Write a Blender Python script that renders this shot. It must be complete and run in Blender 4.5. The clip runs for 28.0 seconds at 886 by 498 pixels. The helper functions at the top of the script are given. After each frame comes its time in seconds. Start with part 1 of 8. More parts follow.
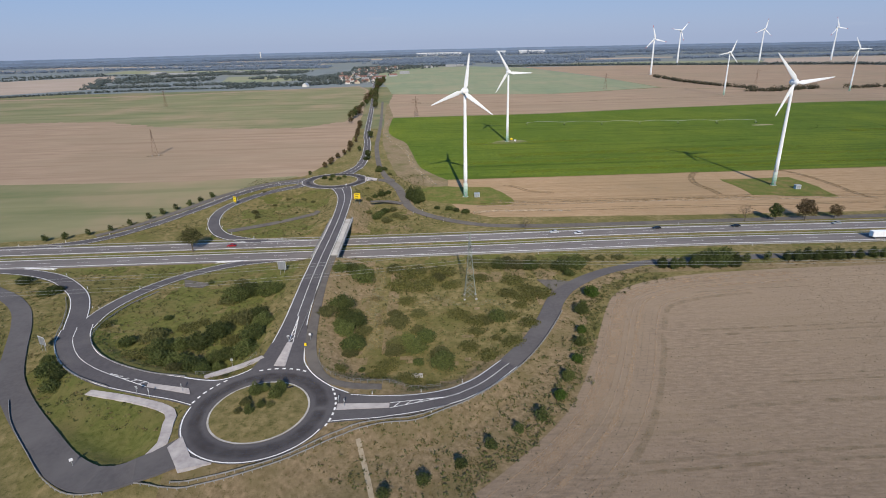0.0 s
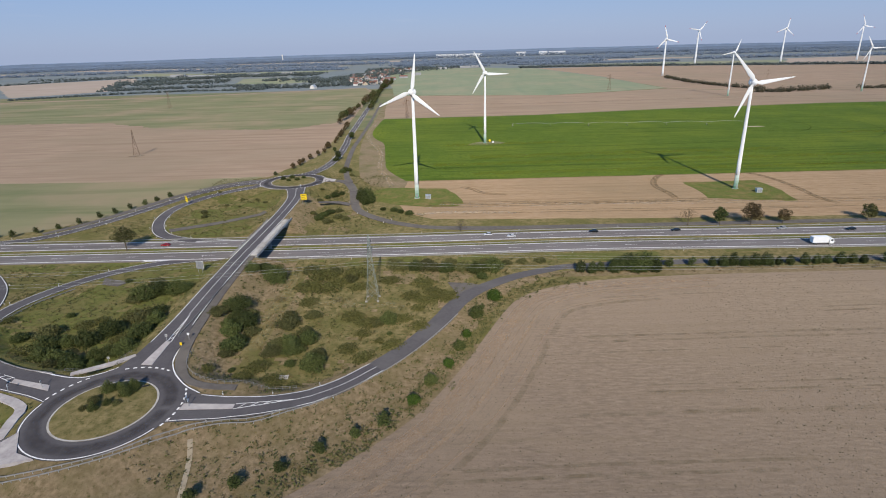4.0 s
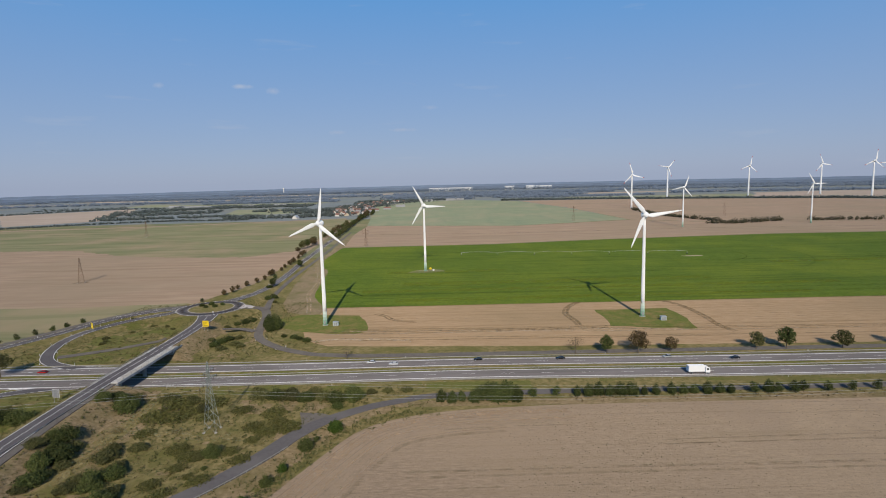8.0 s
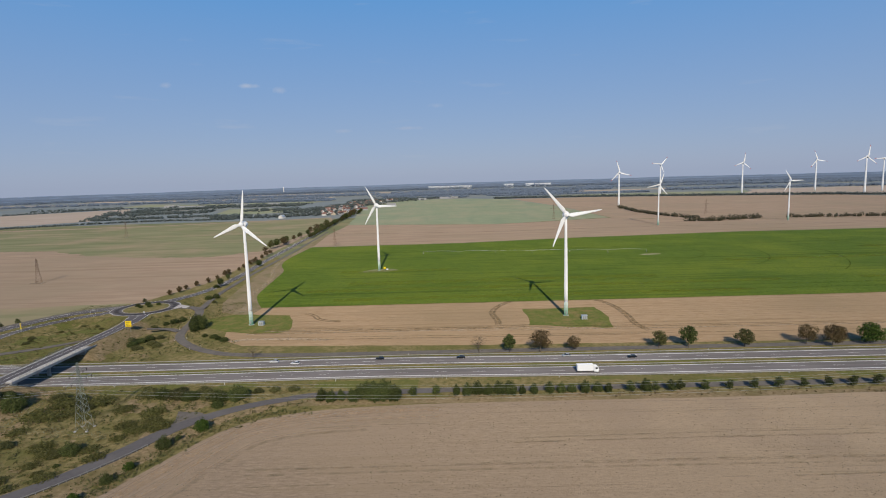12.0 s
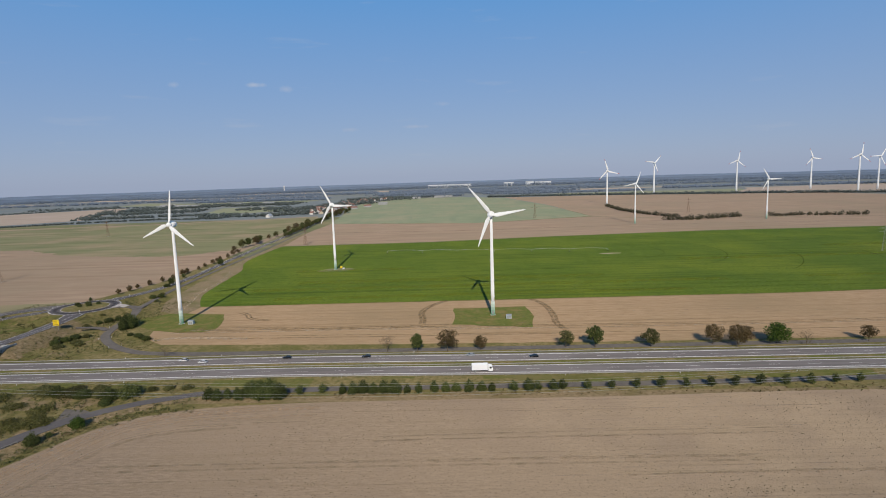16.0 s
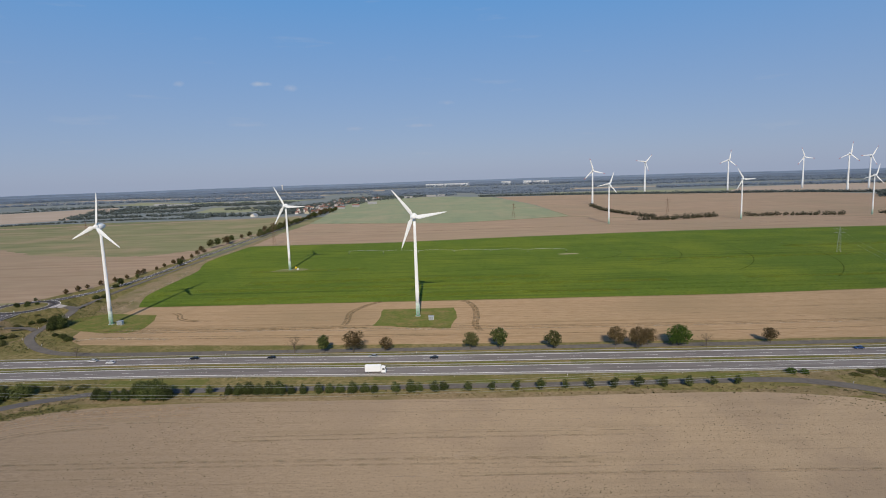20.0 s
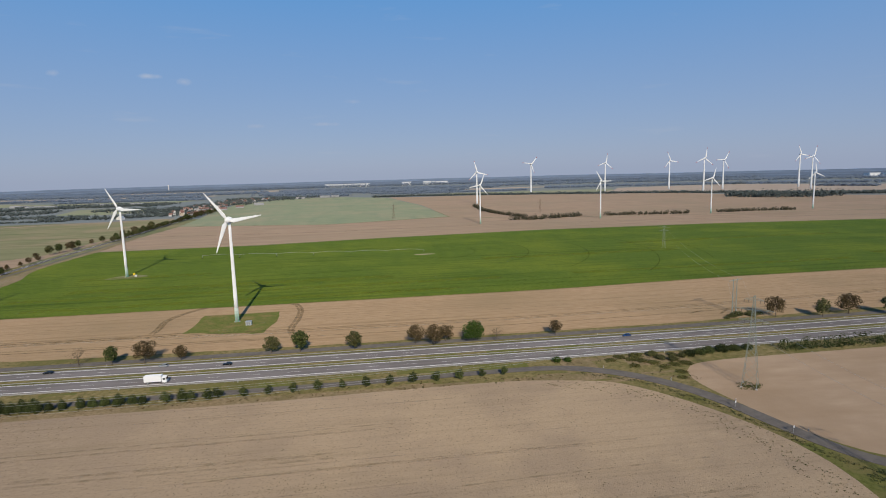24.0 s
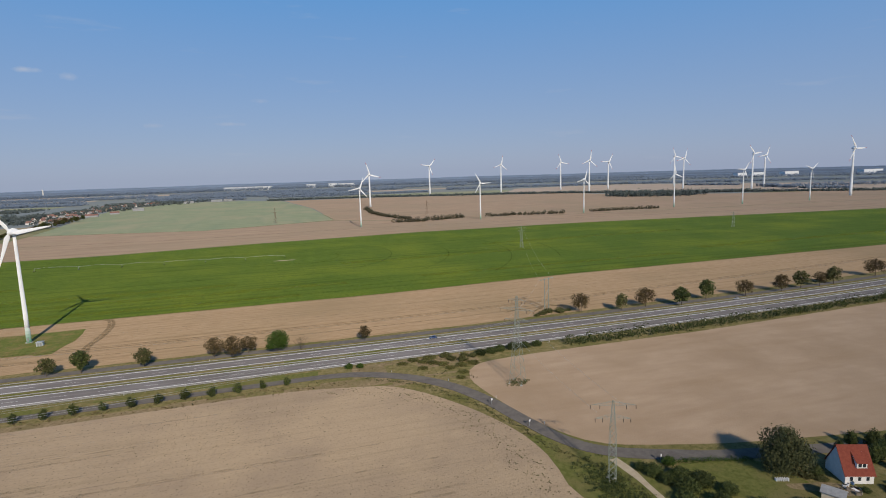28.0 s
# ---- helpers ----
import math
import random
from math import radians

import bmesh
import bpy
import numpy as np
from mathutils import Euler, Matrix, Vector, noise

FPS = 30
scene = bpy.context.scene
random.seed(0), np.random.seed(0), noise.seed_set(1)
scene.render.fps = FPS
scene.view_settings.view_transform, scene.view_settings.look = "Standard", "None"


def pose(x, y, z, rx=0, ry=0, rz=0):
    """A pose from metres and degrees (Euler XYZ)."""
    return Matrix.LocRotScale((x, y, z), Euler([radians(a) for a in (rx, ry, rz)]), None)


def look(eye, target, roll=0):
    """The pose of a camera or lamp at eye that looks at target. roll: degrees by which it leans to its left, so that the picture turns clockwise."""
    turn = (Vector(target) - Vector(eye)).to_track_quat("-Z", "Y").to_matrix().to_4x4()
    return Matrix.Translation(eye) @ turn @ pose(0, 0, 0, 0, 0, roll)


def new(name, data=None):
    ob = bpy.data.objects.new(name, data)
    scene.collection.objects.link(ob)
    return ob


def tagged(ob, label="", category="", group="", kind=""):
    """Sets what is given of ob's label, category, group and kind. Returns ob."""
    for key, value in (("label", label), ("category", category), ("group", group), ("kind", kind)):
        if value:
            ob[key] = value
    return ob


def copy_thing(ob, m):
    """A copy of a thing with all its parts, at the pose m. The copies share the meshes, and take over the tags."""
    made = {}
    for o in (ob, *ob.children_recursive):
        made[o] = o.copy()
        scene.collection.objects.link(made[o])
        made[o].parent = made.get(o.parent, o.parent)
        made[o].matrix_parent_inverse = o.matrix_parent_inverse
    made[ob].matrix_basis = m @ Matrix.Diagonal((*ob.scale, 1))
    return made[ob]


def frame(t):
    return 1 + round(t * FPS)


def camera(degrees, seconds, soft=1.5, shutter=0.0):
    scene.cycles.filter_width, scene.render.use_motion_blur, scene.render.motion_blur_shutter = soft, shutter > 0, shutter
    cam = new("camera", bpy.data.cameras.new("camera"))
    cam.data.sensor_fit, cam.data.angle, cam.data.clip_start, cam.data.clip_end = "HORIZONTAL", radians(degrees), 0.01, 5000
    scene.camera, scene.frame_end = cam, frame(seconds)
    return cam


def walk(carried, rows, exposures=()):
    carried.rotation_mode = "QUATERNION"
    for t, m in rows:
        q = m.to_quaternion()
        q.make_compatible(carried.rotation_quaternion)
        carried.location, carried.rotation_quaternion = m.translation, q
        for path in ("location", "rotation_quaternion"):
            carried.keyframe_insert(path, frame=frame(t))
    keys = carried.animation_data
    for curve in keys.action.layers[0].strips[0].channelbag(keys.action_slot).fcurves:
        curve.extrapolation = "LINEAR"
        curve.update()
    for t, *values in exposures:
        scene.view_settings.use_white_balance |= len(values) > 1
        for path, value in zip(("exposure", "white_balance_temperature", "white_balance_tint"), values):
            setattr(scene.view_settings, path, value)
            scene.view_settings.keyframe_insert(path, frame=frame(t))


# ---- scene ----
cam = camera(78.15, 28.0, soft=1.0)
PATH = [
    (0, (0.18, 0.37, 91.29), (2.710, 93.856, 55.869), -1.32),
    (0.5, (4.97, 2.18, 91.29), (5.767, 95.738, 55.978), -1.41),
    (1, (9.99, 3.18, 91.22), (9.974, 96.753, 55.950), -1.49),
    (1.5, (15.26, 3.70, 91.11), (14.797, 97.298, 55.890), -1.52),
    (2, (20.85, 3.60, 90.98), (19.522, 97.195, 55.793), -1.59),
    (2.5, (26.75, 2.94, 90.88), (24.571, 96.511, 55.661), -1.71),
    (4.5, (52.82, 0.95, 89.71), (51.100, 94.589, 54.658), -1.67),
    (5, (59.91, 0.59, 89.83), (58.261, 94.372, 55.158), -1.71),
    (5.5, (67.31, 0.44, 89.99), (65.806, 95.825, 60.006), -1.65),
    (6, (74.59, 0.23, 89.93), (73.180, 96.902, 64.370), -1.61),
    (6.5, (82.11, 0.23, 89.75), (80.800, 97.949, 68.537), -1.56),
    (7, (89.36, 0.12, 89.66), (88.103, 98.666, 72.709), -1.47),
    (7.5, (96.58, 0.03, 89.46), (95.318, 99.168, 76.388), -1.41),
    (8, (103.78, -0.33, 89.23), (102.441, 98.847, 76.523), -1.42),
    (8.5, (111.11, -0.59, 89.23), (109.539, 98.573, 76.453), -1.50),
    (9, (118.21, -0.85, 89.42), (116.526, 98.303, 76.574), -1.51),
    (9.5, (124.94, -1.19, 89.35), (123.132, 97.960, 76.503), -1.52),
    (10, (131.32, -1.42, 89.48), (129.365, 97.729, 76.568), -1.55),
    (10.5, (137.64, -1.61, 89.53), (135.554, 97.529, 76.590), -1.61),
    (11, (143.73, -1.81, 89.46), (141.510, 97.327, 76.534), -1.62),
    (11.5, (149.91, -2.02, 89.44), (147.537, 97.104, 76.463), -1.68),
    (13.5, (174.35, -2.41, 89.23), (171.435, 96.692, 76.148), -1.79),
    (14, (180.65, -2.49, 89.17), (177.618, 96.600, 76.030), -1.80),
    (14.5, (187.10, -2.62, 89.07), (183.870, 96.454, 75.891), -1.83),
    (15, (193.45, -2.72, 88.94), (190.056, 96.344, 75.746), -1.84),
    (15.5, (199.89, -2.76, 88.91), (196.301, 96.301, 75.712), -1.83),
    (16, (206.53, -2.77, 88.97), (202.793, 96.278, 75.699), -1.85),
    (16.5, (213.11, -2.74, 89.06), (209.275, 96.291, 75.722), -1.86),
    (17, (219.51, -2.87, 89.15), (215.560, 96.158, 75.800), -1.87),
    (17.5, (225.81, -2.92, 89.24), (221.735, 96.103, 75.910), -1.85),
    (18, (232.12, -3.05, 89.34), (228.001, 95.963, 75.970), -1.86),
    (18.5, (238.34, -3.11, 89.47), (234.141, 95.902, 76.099), -1.84),
    (19, (244.61, -3.17, 89.53), (240.348, 95.835, 76.153), -1.85),
    (19.5, (250.98, -3.25, 89.55), (246.528, 95.751, 76.134), -1.85),
    (20, (257.36, -3.40, 89.53), (252.838, 95.592, 76.081), -1.87),
    (20.5, (263.84, -3.47, 89.52), (259.633, 95.523, 76.025), -1.87),
    (21, (270.74, -3.80, 89.43), (268.517, 95.253, 75.864), -1.85),
    (21.5, (277.63, -4.19, 89.46), (281.270, 94.783, 75.647), -1.72),
    (22, (284.41, -5.03, 89.55), (293.041, 93.608, 75.563), -1.59),
    (22.5, (291.43, -6.22, 89.72), (302.515, 92.169, 75.692), -1.52),
    (24.5, (320.73, -11.61, 89.74), (332.807, 86.683, 75.880), -1.55),
    (25, (327.92, -12.66, 89.77), (338.758, 85.790, 75.959), -1.67),
    (25.5, (335.15, -13.50, 89.80), (345.295, 85.034, 76.093), -1.71),
    (26, (342.68, -14.45, 89.95), (353.729, 83.986, 76.253), -1.78),
    (26.5, (349.92, -15.61, 90.11), (364.578, 82.346, 76.317), -1.79),
    (27, (357.41, -17.10, 90.17), (375.826, 80.202, 76.277), -1.79),
    (27.5, (364.47, -18.94, 90.21), (386.647, 77.558, 76.209), -1.77),
    (28, (371.97, -21.08, 90.41), (399.034, 74.154, 76.330), -1.79),
]
walk(cam, [(t, look(eye, target, roll)) for t, eye, target, roll in PATH], [(0, 0.07, 6180, 11), (5, 0.06, 6180, 11), (7.5, -0.1, 6500, 10), (28, -0.15, 6500, 10)])

# ---- the light: afternoon sun from the south, clear hazy sky ----
SUN_EL, SUN_AZ = radians(29.5), radians(177.0)  # compass bearing of the sun, 0 = +y
HAZE_LOW, HAZE_HIGH = (3.3, 4.0, 5.75, 1), (0.95, 3.35, 7.3, 1)
world = bpy.data.worlds.new("sky")
scene.world = world
world.use_nodes = True
wn = world.node_tree
sky = wn.nodes.new("ShaderNodeTexSky")
sky.sky_type = "NISHITA"
sky.sun_disc = False
sky.sun_elevation, sky.sun_rotation = SUN_EL, SUN_AZ
sky.altitude, sky.air_density, sky.dust_density, sky.ozone_density = 100, 1.0, 0.6, 3.0
haze = wn.nodes.new("ShaderNodeMix")  # haze over the whole sky, greyer low down
haze.data_type = "RGBA"
haze.inputs["Factor"].default_value = 0.85
haze_slots = [i for i in haze.inputs if i.type == "RGBA"]
height = wn.nodes.new("ShaderNodeSeparateXYZ")
wn.links.new(wn.nodes.new("ShaderNodeTexCoord").outputs["Generated"], height.inputs[0])
fade = wn.nodes.new("ShaderNodeValToRGB")
fade.color_ramp.elements[0].position, fade.color_ramp.elements[0].color = 0.0, HAZE_LOW
fade.color_ramp.elements[1].position, fade.color_ramp.elements[1].color = 0.34, HAZE_HIGH
fade.color_ramp.elements.new(0.8).color = (0.35, 1.1, 2.5, 1)
wn.links.new(height.outputs["Z"], fade.inputs[0])
wn.links.new(sky.outputs[0], haze_slots[0])
wn.links.new(fade.outputs[0], haze_slots[1])
wisp_at = wn.nodes.new("ShaderNodeMapping")  # a few thin wisps of cloud
wisp_at.inputs["Scale"].default_value = (7.0, 7.0, 46.0)
wn.links.new(height.inputs[0].links[0].from_socket, wisp_at.inputs[0])
wisp = wn.nodes.new("ShaderNodeTexNoise")
wisp.inputs["Scale"].default_value, wisp.inputs["Detail"].default_value = 1.0, 5.0
wn.links.new(wisp_at.outputs[0], wisp.inputs["Vector"])
thin = wn.nodes.new("ShaderNodeMapRange")
thin.inputs["From Min"].default_value, thin.inputs["From Max"].default_value, thin.inputs["To Max"].default_value = 0.64, 0.85, 0.3
wn.links.new(wisp.outputs["Fac"], thin.inputs["Value"])
cloud = wn.nodes.new("ShaderNodeMix")
cloud.data_type = "RGBA"
cloud_slots = [i for i in cloud.inputs if i.type == "RGBA"]
cloud_slots[1].default_value = (5.0, 5.4, 6.3, 1)
wn.links.new(thin.outputs["Result"], cloud.inputs["Factor"])
wn.links.new([o for o in haze.outputs if o.type == "RGBA"][0], cloud_slots[0])
sky_colour = [o for o in cloud.outputs if o.type == "RGBA"][0]
# small single clouds: direction, half width, half height, colour, cover
CLOUDS = [((-0.342, 0.926, 0.16), 0.02, 0.0045, (5.4, 5.8, 6.6, 1), 0.5), ((-0.292, 0.944, 0.154), 0.014, 0.007, (5.2, 5.6, 6.6, 1), 0.4), ((-0.452, 0.878, 0.157), 0.01, 0.005, (5.0, 5.5, 6.6, 1), 0.35),
          ((-0.081, 0.993, 0.089), 0.03, 0.004, (4.6, 5.1, 6.3, 1), 0.4), ((-0.194, 0.977, 0.086), 0.016, 0.0045, (4.6, 5.1, 6.3, 1), 0.35), ((-0.029, 0.992, 0.126), 0.016, 0.005, (4.6, 5.2, 6.5, 1), 0.3)]
rag = wn.nodes.new("ShaderNodeTexNoise")
rag.inputs["Scale"].default_value, rag.inputs["Detail"].default_value = 60.0, 4.0
wn.links.new(height.inputs[0].links[0].from_socket, rag.inputs["Vector"])
for (dx, dy, dz), wide, high, tone, cover in CLOUDS:
    at = wn.nodes.new("ShaderNodeMapping")
    at.inputs["Location"].default_value = (-dx / wide, -dy / wide, -dz / high)
    at.inputs["Scale"].default_value = (1 / wide, 1 / wide, 1 / high)
    wn.links.new(height.inputs[0].links[0].from_socket, at.inputs[0])
    span = wn.nodes.new("ShaderNodeVectorMath")
    span.operation = "LENGTH"
    wn.links.new(at.outputs[0], span.inputs[0])
    torn = wn.nodes.new("ShaderNodeMath")
    torn.operation = "MULTIPLY_ADD"
    torn.inputs[1].default_value = 1.6
    wn.links.new(rag.outputs["Fac"], torn.inputs[0])
    wn.links.new(span.outputs["Value"], torn.inputs[2])
    body = wn.nodes.new("ShaderNodeMapRange")
    body.inputs["From Min"].default_value, body.inputs["From Max"].default_value = 1.75, 0.85
    body.inputs["To Max"].default_value = cover
    wn.links.new(torn.outputs[0], body.inputs["Value"])
    layer = wn.nodes.new("ShaderNodeMix")
    layer.data_type = "RGBA"
    slots = [i for i in layer.inputs if i.type == "RGBA"]
    slots[1].default_value = tone
    wn.links.new(body.outputs["Result"], layer.inputs["Factor"])
    wn.links.new(sky_colour, slots[0])
    sky_colour = [o for o in layer.outputs if o.type == "RGBA"][0]
wn.links.new(sky_colour, wn.nodes["Background"].inputs[0])
wn.nodes["Background"].inputs[1].default_value = 0.1
sun = new("sun", bpy.data.lights.new("sun", "SUN"))
sun.data.energy, sun.data.angle, sun.data.color = 3.45, radians(0.55), (1.0, 0.875, 0.71)
sun.matrix_world = look((math.sin(SUN_AZ) * math.cos(SUN_EL) * 100, math.cos(SUN_AZ) * math.cos(SUN_EL) * 100, math.sin(SUN_EL) * 100), (0, 0, 0))


# ---- materials ----
def surface(name, tones, size=4.0, rough=0.85, bump=0.0, bump_size=0.5, stretch=(1, 1, 1), turn=0.0, patches=None, patch_size=60.0,
            vary=0.0, metal=0.0, local=False, streaks=None, flecks=None, drift=None):
    """A matt or glossy surface: two tones mixed by noise, broad patches of a third tone, and fine relief."""
    m = bpy.data.materials.new(name)
    m.use_nodes = True
    nt = m.node_tree
    nodes, link = nt.nodes, nt.links.new
    bsdf = nodes["Principled BSDF"]
    bsdf.inputs["Roughness"].default_value = rough
    bsdf.inputs["Metallic"].default_value = metal
    bsdf.inputs["Specular IOR Level"].default_value = 0.08 if rough > 0.8 else 0.25 if rough > 0.6 else 0.5
    bsdf.inputs["Diffuse Roughness"].default_value = 1.0 if rough >= 0.45 and metal < 0.2 else 0.0  # rough soil and growth throw light back towards the sun
    if local:
        where = nodes.new("ShaderNodeTexCoord").outputs["Object"]
    else:
        where = nodes.new("ShaderNodeNewGeometry").outputs["Position"]
    mapping = nodes.new("ShaderNodeMapping")
    mapping.inputs["Rotation"].default_value = (0, 0, radians(turn))
    mapping.inputs["Scale"].default_value = stretch
    link(where, mapping.inputs[0])

    def grain(scale, detail, socket, roughness=0.6):
        n = nodes.new("ShaderNodeTexNoise")
        n.inputs["Scale"].default_value = scale
        n.inputs["Detail"].default_value = detail
        n.inputs["Roughness"].default_value = roughness
        link(socket, n.inputs["Vector"])
        return n.outputs["Fac"]

    def ramp(socket, low, high):
        r = nodes.new("ShaderNodeMapRange")
        r.inputs["From Min"].default_value, r.inputs["From Max"].default_value = low, high
        link(socket, r.inputs["Value"])
        return r.outputs["Result"]

    def mix(fac, a, b):
        x = nodes.new("ShaderNodeMix")
        x.data_type = "RGBA"
        if isinstance(fac, float):
            x.inputs["Factor"].default_value = fac
        else:
            link(fac, x.inputs["Factor"])
        for value, slot in ((a, "A"), (b, "B")):
            socket = [s for s in x.inputs if s.name == slot and s.type == "RGBA"][0]
            if isinstance(value, tuple):
                socket.default_value = (*value, 1)
            else:
                link(value, socket)
        return [s for s in x.outputs if s.type == "RGBA"][0]

    colour = mix(ramp(grain(1 / size, 6, mapping.outputs[0]), 0.33, 0.67), tones[0], tones[1])
    if drift:  # base tone that shifts slowly from west to east
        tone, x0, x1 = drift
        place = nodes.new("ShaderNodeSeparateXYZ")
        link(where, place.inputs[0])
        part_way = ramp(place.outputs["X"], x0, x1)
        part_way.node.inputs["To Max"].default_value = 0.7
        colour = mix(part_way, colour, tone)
    if patches:
        colour = mix(ramp(grain(1 / patch_size, 4, where), 0.45, 0.68), colour, patches)
    if streaks:
        tone, sx, sy, amount = streaks
        lines = nodes.new("ShaderNodeMapping")
        lines.inputs["Rotation"].default_value = (0, 0, radians(turn))
        lines.inputs["Scale"].default_value = (sx, sy, 0.0)
        link(where, lines.inputs[0])
        power = nodes.new("ShaderNodeMath")
        power.operation = "MULTIPLY"
        power.inputs[1].default_value = amount
        link(ramp(grain(1.0, 3, lines.outputs[0]), 0.5, 0.72), power.inputs[0])
        colour = mix(power.outputs[0], colour, tone)
    if flecks:  # small tufts and clods
        tone, size2, low, high = flecks
        colour = mix(ramp(grain(1 / size2, 3, where, 0.75), low, high), colour, tone)
    if vary:
        info = nodes.new("ShaderNodeObjectInfo")
        hsv = nodes.new("ShaderNodeHueSaturation")
        link(ramp(info.outputs["Random"], 0.0, 1.0), hsv.inputs["Value"])
        spread = nodes.new("ShaderNodeMapRange")
        spread.inputs["To Min"].default_value, spread.inputs["To Max"].default_value = 1 - vary, 1 + vary
        link(info.outputs["Random"], spread.inputs["Value"])
        link(spread.outputs["Result"], hsv.inputs["Value"])
        link(colour, hsv.inputs["Color"])
        colour = hsv.outputs["Color"]
    link(colour, bsdf.inputs["Base Color"])
    if bump:
        b = nodes.new("ShaderNodeBump")
        b.inputs["Strength"].default_value = min(1.0, bump)
        b.inputs["Distance"].default_value = bump_size * 0.4
        link(grain(1 / bump_size, 5, where, 0.7), b.inputs["Height"])
        link(b.outputs["Normal"], bsdf.inputs["Normal"])
    return m


ASPHALT = surface("asphalt", ((0.084, 0.079, 0.085), (0.106, 0.1, 0.107)), 1.2, 0.9, 0.15, 0.15, patches=(0.124, 0.118, 0.122), patch_size=18, flecks=((0.074, 0.069, 0.074), 0.5, 0.55, 0.75))
ASPHALT_MID = surface("grey asphalt", ((0.098, 0.092, 0.095), (0.12, 0.113, 0.116)), 1.2, 0.9, 0.15, 0.15, patches=(0.135, 0.127, 0.128), patch_size=16)
ASPHALT_OLD = surface("worn asphalt", ((0.105, 0.095, 0.088), (0.145, 0.132, 0.122)), 2.5, 0.9, 0.2, 0.3, patches=(0.155, 0.14, 0.125), patch_size=11)
MOTORWAY = surface("motorway asphalt", ((0.165, 0.15, 0.142), (0.225, 0.206, 0.194)), 4.0, 0.85, 0.1, 0.3, stretch=(0.012, 1.8, 1), patches=(0.24, 0.222, 0.214), patch_size=45, streaks=((0.11, 0.1, 0.098), 0.004, 0.8, 0.5))
LANES = surface("worn driving lane", ((0.135, 0.123, 0.12), (0.19, 0.174, 0.168)), 4.0, 0.85, 0.1, 0.3, stretch=(0.012, 1.8, 1), patches=(0.205, 0.19, 0.188), patch_size=45, streaks=((0.11, 0.102, 0.103), 0.004, 0.9, 0.6))
PAINT = surface("road paint", ((0.74, 0.73, 0.72), (0.86, 0.85, 0.83)), 0.7, 0.6)
CONCRETE = surface("pale concrete", ((0.4, 0.38, 0.36), (0.52, 0.5, 0.47)), 1.4, 0.85, 0.15, 0.2, patches=(0.34, 0.32, 0.29), patch_size=5)
MEADOW = surface("dry meadow", ((0.118, 0.108, 0.04), (0.27, 0.215, 0.105)), 2.6, 0.95, 0.8, 1.2, patches=(0.125, 0.12, 0.04), patch_size=22, flecks=((0.078, 0.08, 0.024), 1.5, 0.54, 0.72))
MEADOW_GREEN = surface("mown grass", ((0.09, 0.104, 0.026), (0.155, 0.153, 0.05)), 1.8, 0.95, 0.7, 0.8, patches=(0.165, 0.142, 0.058), patch_size=15, flecks=((0.06, 0.072, 0.018), 1.2, 0.56, 0.75))
BANK = surface("dry brown bank", ((0.17, 0.128, 0.07), (0.31, 0.236, 0.145)), 1.4, 0.95, 0.8, 1.0, patches=(0.17, 0.14, 0.068), patch_size=12, flecks=((0.1, 0.09, 0.036), 1.2, 0.55, 0.72))
# drift puts the field's sunlit brightening towards the east into the soil colour
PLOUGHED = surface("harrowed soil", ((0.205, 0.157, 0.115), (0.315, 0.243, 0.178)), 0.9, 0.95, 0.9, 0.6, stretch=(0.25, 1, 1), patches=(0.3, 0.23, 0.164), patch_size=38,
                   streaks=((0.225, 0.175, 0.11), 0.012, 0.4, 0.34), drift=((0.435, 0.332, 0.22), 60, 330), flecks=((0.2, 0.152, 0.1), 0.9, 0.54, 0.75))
SANDY_FIELD = surface("smooth sandy soil", ((0.335, 0.245, 0.168), (0.395, 0.295, 0.205)), 6.0, 0.95, 0.5, 0.8, stretch=(0.3, 1, 1), patches=(0.31, 0.225, 0.15), patch_size=40,
                      streaks=((0.29, 0.205, 0.13), 0.012, 0.06, 0.6))
STUBBLE = surface("harvested stubble", ((0.31, 0.212, 0.125), (0.42, 0.3, 0.185)), 1.6, 0.95, 0.6, 0.8, stretch=(0.2, 1, 1), patches=(0.298, 0.217, 0.13), patch_size=110,
                  streaks=((0.235, 0.163, 0.09), 0.005, 0.3, 0.65), flecks=((0.25, 0.175, 0.1), 1.3, 0.55, 0.75))
# bluer than STUBBLE: distance haze put into the base colours
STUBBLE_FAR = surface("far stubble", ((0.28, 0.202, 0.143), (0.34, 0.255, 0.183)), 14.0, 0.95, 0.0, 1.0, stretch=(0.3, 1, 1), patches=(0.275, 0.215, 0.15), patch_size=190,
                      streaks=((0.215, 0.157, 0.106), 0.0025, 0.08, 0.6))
HEADLAND = surface("dry grassy headland", ((0.185, 0.145, 0.088), (0.275, 0.212, 0.135)), 2.0, 0.95, 0.6, 0.8, patches=(0.15, 0.138, 0.062), patch_size=16, flecks=((0.11, 0.1, 0.045), 1.5, 0.55, 0.75))
# the haze's paleness is put into these two field colours
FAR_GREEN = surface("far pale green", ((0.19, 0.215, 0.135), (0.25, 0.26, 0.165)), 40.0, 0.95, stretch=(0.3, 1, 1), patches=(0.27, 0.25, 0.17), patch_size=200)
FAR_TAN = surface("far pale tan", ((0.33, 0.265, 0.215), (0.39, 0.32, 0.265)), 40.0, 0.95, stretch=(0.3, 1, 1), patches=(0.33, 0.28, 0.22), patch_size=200)
